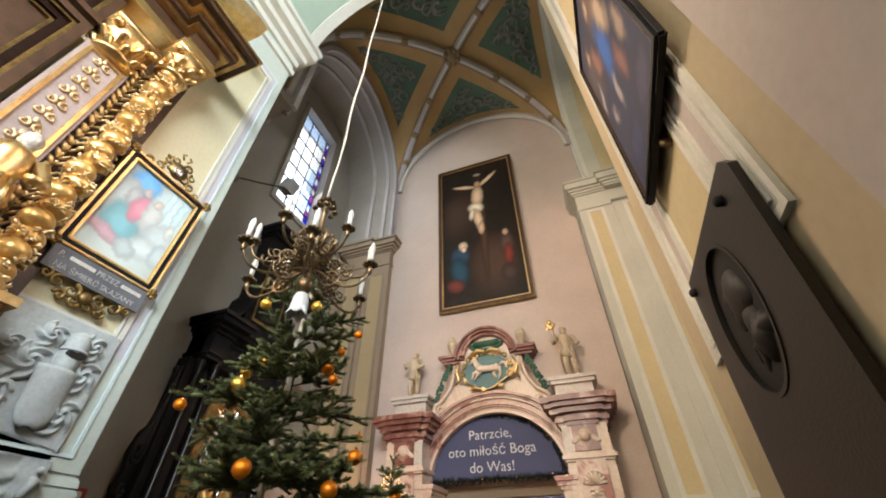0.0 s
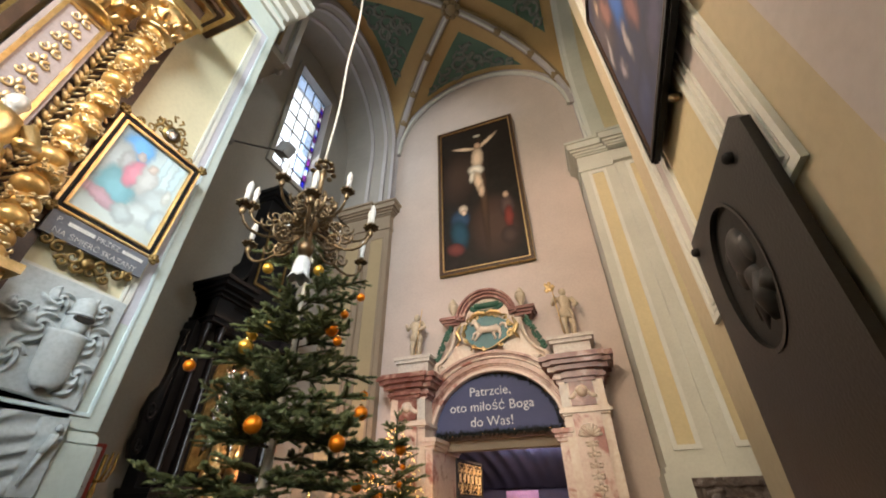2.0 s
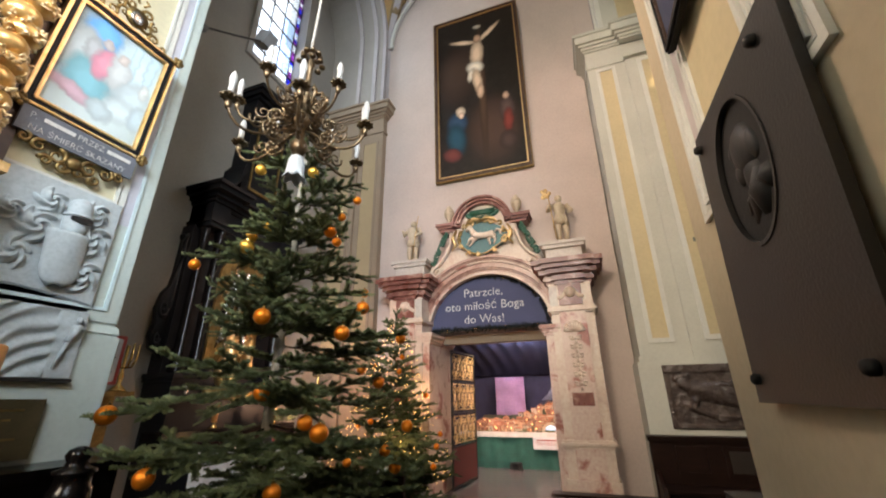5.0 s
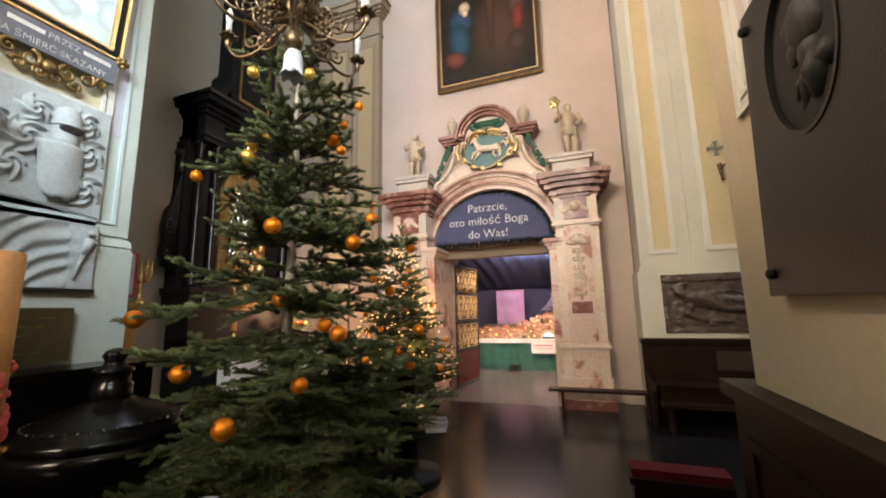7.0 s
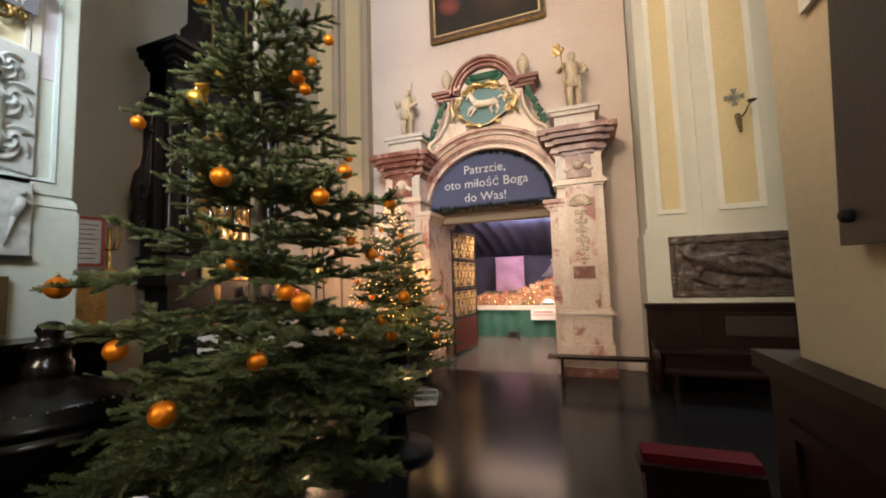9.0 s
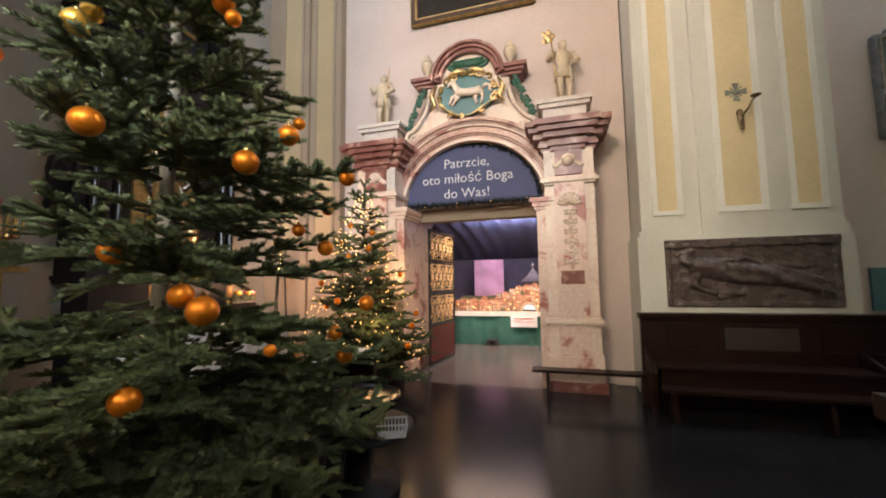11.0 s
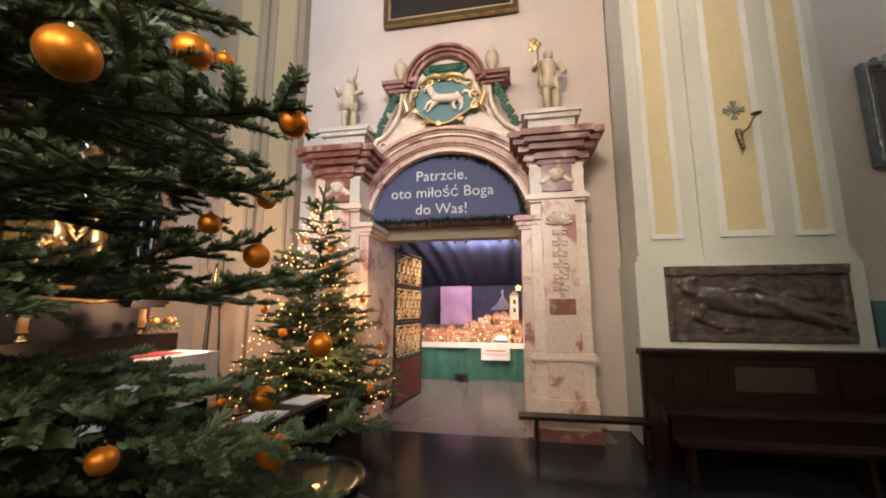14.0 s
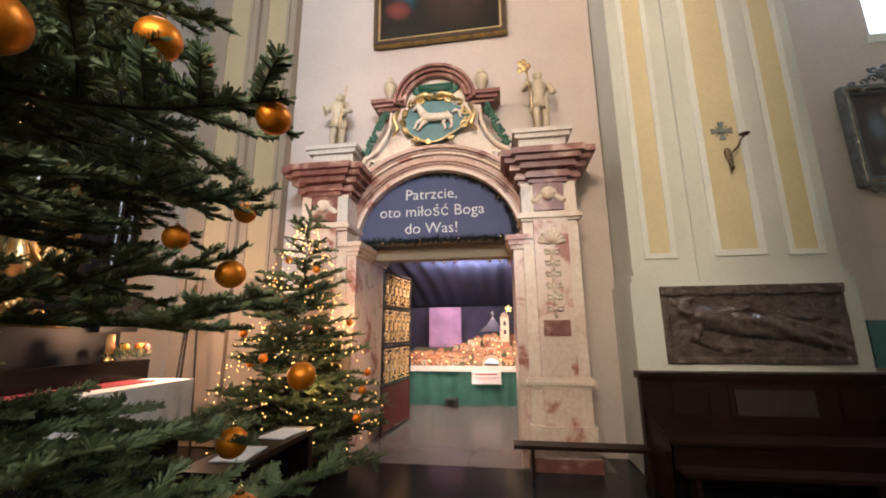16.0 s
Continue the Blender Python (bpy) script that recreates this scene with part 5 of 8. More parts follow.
LOW_TIPS = [(-1.25, 3.00, 0.85), (-1.30, 3.18, 0.66), (-1.20, 2.82, 0.60), (-1.12, 2.55, 0.74), (-1.28, 2.30, 0.58), (-1.45, 1.95, 0.70), (-1.62, 1.62, 0.50), (-1.95, 1.50, 0.66), (-1.35, 2.72, 1.02), (-1.40, 2.50, 0.92)]
tree = fir((-2.14, 2.46, 0.12), 3.62, 0.28, 0.98, 21, "tall green fir christmas tree hung with golden baubles", 0.245, 7, [b[:3] for b in BALLS if b[2] > 0.9] + LOW_TIPS, [(0.92, 1.08, 0.6), (1.2, 1.62, 0.5), (1.62, 1.9, 0.2), (2.15, 2.5, 0.3), (2.5, 3.45, 0.35)])
small_tree = fir((-2.98, 6.02, 0.05), 2.72, 0.35, 0.92, 44, "smaller fir christmas tree wound with warm fairy lights", 0.175, 8)


def bauble(at, r, material, label, group):
    o = thing("bauble", at, label, "bauble", group)
    b = B()
    ball(b, (0, 0, 0), r, 20, 14)
    part("sphere", b, material, o, smooth=True)
    b = B()
    lathe(b, [(r * 0.22, r * 0.96), (r * 0.22, r * 1.14), (r * 0.1, r * 1.16)], 10)
    tube(b, [(0, 0, r * 1.1), (r * 0.12, 0, r * 1.3), (0, 0, r * 1.42), (-r * 0.12, 0, r * 1.3), (0, 0, r * 1.12)], r * 0.03, 5)
    part("cap", b, M["brass"], o)
    return o


for i, (x, y, z, r) in enumerate(BALLS):
    bauble((x, y, z), r, M["bauble_pale"] if z > 2.45 and -2.5 < x < -1.8 else M["bauble"], "shiny golden christmas bauble hanging on the fir", "tree baubles")

# ---- pictures ----
def moulded_frame(parent, w, h, bands, name="frame"):
    """Frame of nested mitred bands: (outer inset, width, front y, material, name)."""
    for inset, wd, y0, y1, material, nm in bands:
        b = B()
        a0, a1, c0, c1 = -w / 2 + inset, w / 2 - inset, -h / 2 + inset, h / 2 - inset
        o = [(a0, c0), (a1, c0), (a1, c1), (a0, c1)]
        i = [(a0 + wd, c0 + wd), (a1 - wd, c0 + wd), (a1 - wd, c1 - wd), (a0 + wd, c1 - wd)]
        vo, vi = [[b.verts.new((x, y, z)) for x, z in q] for q, y in ((o, y0), (i, y0))]
        wo, wi = [[b.verts.new((x, y, z)) for x, z in q] for q, y in ((o, y1), (i, y1))]
        for k in range(4):
            j = (k + 1) % 4
            b.faces.new((vo[k], vo[j], vi[j], vi[k]))
            b.faces.new((vo[j], vo[k], wo[k], wo[j]))
            b.faces.new((vi[k], vi[j], wi[j], wi[k]))
            b.faces.new((wo[k], wi[k], wi[j], wo[j]))
        bmesh.ops.recalc_face_normals(b, faces=b.faces)
        part(nm, soften(b, min(0.012, wd * 0.3), 2), material, parent)


def painted(name, base, marks, rough=0.45, wobble=0.06, soft=0.35, shade=0.35, fine=8):
    """Oil paint on a canvas that faces -y: soft-edged marks (x, z, width, height, turn, colour) over a mottled ground."""
    m = mat(name, base, rough, second=tuple(c * 0.55 for c in base), scale=5, grain=90, bump=0.08)
    t = m.node_tree
    nodes, links = t.nodes, t.links
    bsdf = nodes["Principled BSDF"]
    last = bsdf.inputs["Base Color"].links[0].from_socket
    co = nodes.new("ShaderNodeTexCoord")
    nz = nodes.new("ShaderNodeTexNoise")
    nz.inputs["Scale"].default_value, nz.inputs["Detail"].default_value = fine, 6
    links.new(co.outputs["Object"], nz.inputs[0])
    off = nodes.new("ShaderNodeVectorMath")
    off.operation = "MULTIPLY_ADD"
    off.inputs[1].default_value = (wobble, 0, wobble)
    links.new(nz.outputs["Color"], off.inputs[0])
    links.new(co.outputs["Object"], off.inputs[2])
    for x, z, w, h, turn, color in marks:
        mp = nodes.new("ShaderNodeMapping")
        mp.vector_type = "TEXTURE"
        mp.inputs["Location"].default_value = (x + wobble / 2, 0, z + wobble / 2)
        mp.inputs["Rotation"].default_value = (0, radians(turn), 0)
        mp.inputs["Scale"].default_value = (w / 2, 50, h / 2)
        gr = nodes.new("ShaderNodeTexGradient")
        gr.gradient_type = "SPHERICAL"
        ra = nodes.new("ShaderNodeMapRange")
        ra.inputs[1].default_value, ra.inputs[2].default_value = 0.02, soft
        sh = nodes.new("ShaderNodeMix")
        sh.data_type = "RGBA"
        tint = nodes.new("ShaderNodeMix")
        tint.data_type = "RGBA"
        tint.inputs[6].default_value, tint.inputs[7].default_value = (*[c * shade for c in color], 1), (*[min(1, c * 1.25) for c in color], 1)
        cr = nodes.new("ShaderNodeMapRange")
        cr.inputs[1].default_value, cr.inputs[2].default_value = 0.0, 0.75
        links.new(gr.outputs["Fac"], cr.inputs[0])
        links.new(cr.outputs[0], tint.inputs[0])
        links.new(off.outputs[0], mp.inputs[0])
        links.new(mp.outputs[0], gr.inputs[0])
        links.new(gr.outputs["Fac"], ra.inputs[0])
        links.new(ra.outputs[0], sh.inputs[0])
        links.new(last, sh.inputs[6])
        links.new(tint.outputs[2], sh.inputs[7])
        last = sh.outputs[2]
    links.new(last, bsdf.inputs["Base Color"])
    bsdf.inputs["Specular IOR Level"].default_value = 0.25
    return m


def canvas(parent, w, h, y, material):
    b = B()
    bx(b, -w / 2, w / 2, y, y + 0.02, -h / 2, h / 2)
    return part("canvas", b, material, parent)


# crucifixion painting over the portal
W, H = 2.12, 4.6
pic = thing("crucifixion_painting", (-1.57, 7.02, 8.23), "dark oil painting of a crucifixion in a brown gilt-edged frame", "painting")
pic.rotation_euler = (radians(1.5), 0, 0)
moulded_frame(pic, W, H, [(0, 0.014, -0.05, 0.04, M["old_gold"], "gilt_edge"), (0.014, 0.07, -0.06, 0.04, M["frame_wood"], "frame"), (0.08, 0.03, -0.05, 0.03, M["gold"], "gilt_slip"), (0.108, 0.02, -0.03, 0.03, M["frame_wood"], "inner_frame")])
FLESH = (0.52, 0.37, 0.25)
canvas(pic, W - 0.2, H - 0.2, -0.01, painted("crucifixion_paint", (0.022, 0.016, 0.012), [
    (0.3, -1.2, 1.5, 2.2, 0, (0.05, 0.028, 0.02)), (-0.5, 0.5, 1.3, 2.2, 10, (0.04, 0.024, 0.017)), (0.1, 0.0, 0.24, 4.6, 0, (0.055, 0.03, 0.017)), (0.06, 1.85, 0.26, 0.16, 0, (0.3, 0.26, 0.2)),
    (-0.3, 1.46, 0.85, 0.16, 16, FLESH), (0.33, 1.58, 0.90, 0.16, -40, FLESH), (0.02, 1.02, 0.40, 0.95, 4, FLESH), (0.05, 1.48, 0.24, 0.3, 0, (0.36, 0.22, 0.14)), (-0.04, 0.62, 0.52, 0.42, 20, (0.62, 0.55, 0.45)), (-0.14, 0.42, 0.2, 0.5, 15, (0.55, 0.48, 0.38)),
    (0.0, 0.22, 0.28, 0.85, -6, FLESH), (0.06, -0.1, 0.2, 0.5, 5, (0.46, 0.32, 0.22)),
    (-0.52, -0.85, 0.58, 0.75, 0, (0.025, 0.05, 0.09)), (-0.55, -1.28, 0.54, 1.05, -8, (0.014, 0.05, 0.075)), (-0.66, -1.66, 0.55, 0.42, 20, (0.12, 0.03, 0.025)), (-0.44, -0.56, 0.28, 0.34, 0, (0.46, 0.37, 0.27)), (-0.42, -0.66, 0.16, 0.22, 0, (0.55, 0.40, 0.3)),
    (0.63, -0.75, 0.40, 0.85, 0, (0.07, 0.045, 0.04)), (0.64, -1.05, 0.28, 0.75, 3, (0.15, 0.028, 0.02)), (0.62, -0.40, 0.2, 0.25, 0, (0.38, 0.26, 0.18)), (0.6, -1.55, 0.45, 0.55, 0, (0.05, 0.03, 0.025))], 0.4))

# station picture on the sage pier
st = thing("station_painting", (-3.36, 1.48, 4.0), "pale blue painting in a black and gilt crested frame", "painting")
st.rotation_euler = (radians(5), 0, radians(90))
W, H = 0.80, 1.06
moulded_frame(st, W, H, [(0, 0.022, -0.05, 0.03, M["gold"], "gilt_edge"), (0.022, 0.04, -0.035, 0.03, M["black_wood"], "frame"), (0.06, 0.022, -0.04, 0.03, M["gold"], "gilt_slip")])
canvas(st, W - 0.14, H - 0.14, -0.005, painted("station_paint", (0.44, 0.57, 0.63), [
    (0.16, 0.18, 0.5, 0.8, 0, (0.51, 0.64, 0.67)), (0.25, 0.25, 0.1, 0.9, 0, (0.45, 0.6, 0.66)), (0.12, 0.3, 0.08, 0.7, 0, (0.46, 0.61, 0.66)), (0, -0.34, 0.9, 0.5, 0, (0.52, 0.61, 0.61)), (-0.13, 0.33, 0.32, 0.32, 12, (0.15, 0.4, 0.74)), (-0.22, 0.1, 0.26, 0.5, 8, (0.44, 0.51, 0.52)),
    (-0.16, 0.16, 0.14, 0.26, 0, (0.41, 0.45, 0.47)), (-0.12, -0.12, 0.34, 0.46, -24, (0.22, 0.47, 0.54)), (-0.17, -0.26, 0.42, 0.14, 14, (0.56, 0.4, 0.47)), (-0.06, 0.08, 0.2, 0.34, 8, (0.62, 0.28, 0.36)), (0.05, 0.1, 0.2, 0.4, 0, (0.52, 0.56, 0.56)), (0.05, 0.22, 0.1, 0.12, 0, (0.54, 0.5, 0.47)),
    (-0.08, 0.26, 0.1, 0.1, 0, (0.45, 0.43, 0.43)), (0.2, -0.06, 0.3, 0.42, 20, (0.49, 0.58, 0.6)), (0.14, -0.22, 0.34, 0.26, -20, (0.55, 0.64, 0.65)), (0.28, -0.2, 0.18, 0.3, 0, (0.46, 0.56, 0.6)), (0.02, -0.3, 0.24, 0.2, 30, (0.46, 0.55, 0.57)), (0.26, 0.06, 0.1, 0.2, 0, (0.57, 0.62, 0.61))], 0.6, 0.09, 0.34, 0.8, 12))
b = B()
bx(b, -0.37, 0.37, -0.055, -0.03, -0.73, -0.545)
plate = part("title_plate", soften(b, 0.006), M["slate"], st, "grey title plate with gilt lettering")
for x0, x1 in ((-0.245, -0.06), (0.155, 0.325)):
    bm = B()
    bx(bm, x0, x1, -0.060, -0.056, -0.616, -0.586)
    part("title_bar", bm, M["candle"], plate)
lettering("lettering", "P.", 0.062, plate, pose(-0.30, -0.058, -0.622, 90, 0, 0), M["candle"])
lettering("lettering", "PRZEZ", 0.062, plate, pose(0.045, -0.058, -0.622, 90, 0, 0), M["candle"])
lettering("lettering", "NA ŚMIERĆ SKAZANY", 0.062, plate, pose(0.0, -0.058, -0.706, 90, 0, 0), M["candle"])
for s in (-1, 1):
    for k, (x, z, r, a, f) in enumerate([(0.10, -0.80, 0.06, 90, 1), (0.21, -0.78, 0.05, 60, -1), (0.30, -0.76, 0.04, 90, 1), (0.05, -0.86, 0.045, 0, 1), (0.15, -0.86, 0.04, 180, 1)]):
        b = B()
        tube(b, curl((s * x, -0.04, z), r, 1.3, a, f * s, 16), [0.018 - 0.0008 * i for i in range(16)], 6)
        part("lower_scroll", b, M["old_gold"], st, "carved gilt scroll", True)
b = B()
ball(b, (0, -0.05, -0.81), 0.05, 10, 7, (1, 0.6, 1))
part("lower_boss", b, M["old_gold"], st, smooth=True)
for s in (-1, 1):
    for x, z, r, a, f in ((0.09, 0.62, 0.055, 200, 1), (0.17, 0.57, 0.05, 240, -1), (0.07, 0.74, 0.045, 180, -1), (0.14, 0.68, 0.04, 120, 1), (0.25, 0.55, 0.035, 200, 1)):
        b = B()
        tube(b, curl((s * x, -0.03, z), r, 1.2, a, f * s, 16), [0.016 - 0.0007 * i for i in range(16)], 6)
        part("crest_scroll", b, M["old_gold"], st, "carved gilt scroll", True)
    b = B()
    tube(b, [(s * 0.02, -0.02, 0.8), (s * 0.05, -0.02, 0.85), (s * 0.02, -0.02, 0.87)], 0.011, 6)
    part("crest_tip", b, M["old_gold"], st, smooth=True)
b = B()
lathe(b, [(0.085, -0.045), (0.085, -0.02), (0.06, -0.015)], 18, (0, 0, 0.64), "y")
part("crest", b, M["old_gold"], st, "round gilt crest", True)
b = B()
ball(b, (0, -0.042, 0.64), 0.055, 14, 9, (1, 0.35, 1.2))
part("medallion", b, M["silver"], st, "small oval silvery medallion", True)
for x, z in ((-0.4, 0.53), (0.4, 0.53), (-0.4, -0.53), (0.4, -0.53)):
    b = B()
    for k in range(5):
        a = k * 1.2566
        ball(b, (x + 0.028 * math.cos(a), -0.05, z + 0.028 * math.sin(a)), 0.024, 8, 6, (1, 0.8, 1))
    ball(b, (x, -0.06, z), 0.02, 8, 6)
    part("corner_rosette", b, M["old_gold"], st, smooth=True)

# picture on the cream pier
p2 = thing("station_painting", (0.532, 1.268, 3.705), "dark oil painting in a black frame leaning on the pier", "painting")
p2.rotation_euler = (radians(0.6), 0, radians(-90))
W, H = 0.87, 1.42
moulded_frame(p2, W, H, [(0, 0.04, -0.022, 0.022, M["black_wood"], "frame"), (0.036, 0.010, -0.02, 0.02, M["frame_wood"], "slip")])
canvas(p2, W - 0.06, H - 0.06, -0.008, painted("pier_paint", (0.045, 0.055, 0.12), [
    (-0.25, 0.30, 0.50, 0.80, 0, (0.08, 0.06, 0.07)), (0.18, 0.36, 0.50, 0.70, 0, (0.15, 0.09, 0.07)), (0.05, 0.05, 0.34, 0.62, 8, (0.03, 0.12, 0.42)), (0.20, 0.12, 0.22, 0.50, -10, (0.48, 0.36, 0.26)), (0.10, 0.44, 0.15, 0.20, 0, (0.46, 0.33, 0.24)),
    (0.30, 0.40, 0.16, 0.22, 0, (0.42, 0.29, 0.21)), (-0.12, 0.22, 0.20, 0.46, -14, (0.26, 0.12, 0.10)), (-0.20, 0.44, 0.13, 0.17, 0, (0.40, 0.28, 0.2)), (-0.30, 0.10, 0.10, 0.30, 20, (0.34, 0.30, 0.32)), (-0.05, -0.20, 0.10, 0.34, 12, (0.32, 0.28, 0.30)),
    (0.12, -0.25, 0.20, 0.36, -6, (0.20, 0.09, 0.09)), (0.28, -0.22, 0.15, 0.34, 5, (0.30, 0.22, 0.18)), (-0.24, -0.16, 0.12, 0.22, -20, (0.26, 0.22, 0.26)), (-0.18, -0.52, 0.5, 0.3, 0, (0.03, 0.04, 0.10)), (0.2, -0.55, 0.4, 0.24, 0, (0.05, 0.05, 0.10))], 0.62, 0.12, 0.6))
b = B()
lathe(b, [(0.014, -0.010), (0.024, -0.006), (0.024, 0.006), (0.014, 0.010)], 14, (-0.02, 0.030, -0.738), "x")
tube(b, [(-0.02, 0.02, -0.70), (-0.02, 0.030, -0.72), (-0.02, 0.050, -0.738), (-0.02, 0.066, -0.735)], 0.006, 7)
part("bracket", b, M["bronze"], p2, "brass frame bracket", True)

# gilt picture on the wall beyond the pilaster
p3 = thing("framed_picture", (3.88, 6.82, 3.72), "dark picture in a carved silvered frame", "painting")
W, H = 0.95, 1.28
moulded_frame(p3, W, H, [(0, 0.05, -0.05, 0.05, M["pewter"], "frame"), (0.045, 0.03, -0.06, 0.03, M["silver"], "silver_band"), (0.08, 0.04, -0.04, 0.03, M["pewter"], "inner_frame")])
canvas(p3, W - 0.2, H - 0.2, -0.01, painted("gilt_picture_paint", (0.12, 0.10, 0.11), [
    (0.05, -0.05, 0.5, 0.8, 0, (0.20, 0.16, 0.17)), (0.2, -0.08, 0.25, 0.55, 0, (0.24, 0.07, 0.10)), (-0.15, 0.1, 0.3, 0.6, 0, (0.14, 0.16, 0.2)), (0.0, 0.28, 0.22, 0.28, 0, (0.3, 0.24, 0.2)), (-0.1, -0.35, 0.3, 0.3, 0, (0.2, 0.18, 0.14))], 0.4, 0.08, 0.6))
b = B()
for s in (-1, 1):
    for x, z, r, a, f in ((0.08, 0.72, 0.06, 200, 1), (0.2, 0.68, 0.06, 240, -1), (0.32, 0.66, 0.04, 200, 1), (0.07, 0.84, 0.05, 160, -1), (0.1, -0.7, 0.05, 90, 1), (0.22, -0.7, 0.06, 60, -1), (0.36, -0.68, 0.045, 90, 1)):
        tube(b, curl((s * x, -0.03, z), r, 1.2, a, f * s, 14), [0.018 - 0.0008 * i for i in range(14)], 6)
ball(b, (0, -0.03, 0.78), 0.06, 10, 7, (1, 0.5, 1.3))
part("carved_crest", b, M["pewter"], p3, "carved silvered crest and pendant", True)

# ---- bronze plaque on the cream pier ----
pq = thing("bronze_plaque", (0.566, 1.515, 2.059), "dark bronze memorial plaque with an oval portrait relief", "plaque")
pq.rotation_euler = (0, 0, radians(-90))
pq.scale = (0.976, 1, 0.976)
OX, OZ, OA, OB = 0.075, 0.18, 0.195, 0.255
b = B()
hole = [(OX + OA * math.cos(2 * math.pi * k / 48), OZ + OB * math.sin(2 * math.pi * k / 48)) for k in range(48)]
edges = []
for loop in ([(-0.35, -0.545), (0.44, -0.55), (0.52, 0.45), (0.478, 0.502), (-0.25, 0.515)], hole):
    vs = [b.verts.new((x, -0.012, z)) for x, z in loop]
    edges += [b.edges.new((vs[k], vs[(k + 1) % len(vs)])) for k in range(len(vs))]
bmesh.ops.triangle_fill(b, use_beauty=True, edges=edges)
ext = bmesh.ops.extrude_face_region(b, geom=b.faces[:])
bmesh.ops.translate(b, vec=(0, 0.026, 0), verts=[v for v in ext["geom"] if isinstance(v, bmesh.types.BMVert)])
bmesh.ops.recalc_face_normals(b, faces=b.faces)
part("plate", b, M["plaque"], pq)
b = B()
ring(b, 0, 0, OA - 0.004, OA + 0.007, -0.016, 0.0, 0, 360, 48, OB / OA)
bmesh.ops.translate(b, verts=b.verts, vec=(OX, 0, OZ))
part("oval_rim", b, M["plaque"], pq)
# shallow field, coloured near black for the shade of a deeper recess
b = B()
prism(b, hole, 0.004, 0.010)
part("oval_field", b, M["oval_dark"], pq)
# bust in high relief, turned to the window side: skull, brow, nose, jaw, neck, collar and coat
b = B()
lean = Matrix.Rotation(radians(-12), 4, "Y")
for x, z, r, sx, sy, sz in ((0.095, 0.245, 0.085, 1.0, 0.42, 1.12), (0.040, 0.262, 0.050, 0.9, 0.6, 0.9), (0.045, 0.185, 0.052, 1.0, 0.5, 0.85), (0.012, 0.232, 0.020, 1.2, 0.7, 1.3),
                            (0.018, 0.196, 0.020, 1.2, 0.6, 0.6), (0.024, 0.165, 0.026, 1.0, 0.7, 0.9), (0.150, 0.235, 0.050, 0.8, 0.5, 1.3), (0.115, 0.205, 0.020, 0.6, 0.8, 1.3), (0.105, 0.140, 0.055, 1.0, 0.5, 1.3)):
    ball(b, (x, 0.010, z), r, 18, 12, (sx, sy, sz), lean)
tube(b, [(0.035, 0.014, 0.275), (0.000, 0.0, 0.262)], [0.016, 0.010], 8)
for x0, z0, x1, z1, r in ((0.10, 0.115, -0.01, 0.045, 0.030), (0.14, 0.125, 0.03, -0.005, 0.034), (0.16, 0.14, 0.12, 0.0, 0.05), (0.19, 0.13, 0.20, 0.06, 0.04)):
    tube(b, [(x0, 0.014, z0), ((x0 + x1) / 2, 0.006, (z0 + z1) / 2), (x1, 0.018, z1)], [r * 0.7, r, r * 0.6], 10, 0.55)
part("portrait_relief", b, M["portrait"], pq, "plain bronze portrait relief", True)
for x, z in ((-0.215, 0.447), (0.379, 0.428), (-0.290, -0.468), (0.355, -0.467)):
    b = B()
    lathe(b, [(0.019, 0.0), (0.019, -0.014), (0.014, -0.022), (0.005, -0.025)], 14, (x, -0.012, z), "y")
    part("fixing_bolt", b, M["oval_dark"], pq, "blackened fixing bolt", True)

# ---- brown stone relief over the pew ----
rl = thing("stone_relief", (1.815, 6.43, 1.54), "dark brown marble relief of a reclining effigy", "relief")


def carved(name, x0, x1, z0, z1, nx, nz, height, material, parent, label="", back=0.03):
    """A carved slab that faces -y: its front stands out by height(x, z)."""
    b = B()
    xs, zs = [x0 + (x1 - x0) * i / nx for i in range(nx + 1)], [z0 + (z1 - z0) * j / nz for j in range(nz + 1)]
    g = [[b.verts.new((x, -height(x, z), z)) for z in zs] for x in xs]
    for i in range(nx):
        for j in range(nz):
            b.faces.new((g[i][j], g[i + 1][j], g[i + 1][j + 1], g[i][j + 1]))
    rim = [g[i][0] for i in range(nx + 1)] + [g[nx][j] for j in range(1, nz + 1)] + [g[i][nz] for i in range(nx - 1, -1, -1)] + [g[0][j] for j in range(nz - 1, 0, -1)]
    low = [b.verts.new((v.co.x, back, v.co.z)) for v in rim]
    for k in range(len(rim)):
        b.faces.new((rim[k], low[k], low[(k + 1) % len(rim)], rim[(k + 1) % len(rim)]))
    return part(name, b, material, parent, label, True)


def limb(x, z, ax, az, bx_, bz, ra, rb, h):
    """Height of a rounded limb from a to b over the ground of a relief."""
    dx, dz = bx_ - ax, bz - az
    t = max(0.0, min(1.0, ((x - ax) * dx + (z - az) * dz) / (dx * dx + dz * dz + 1e-9)))
    d = math.hypot(x - ax - t * dx, z - az - t * dz) / (ra + (rb - ra) * t)
    return h * math.sqrt(max(0.0, 1 - d * d))


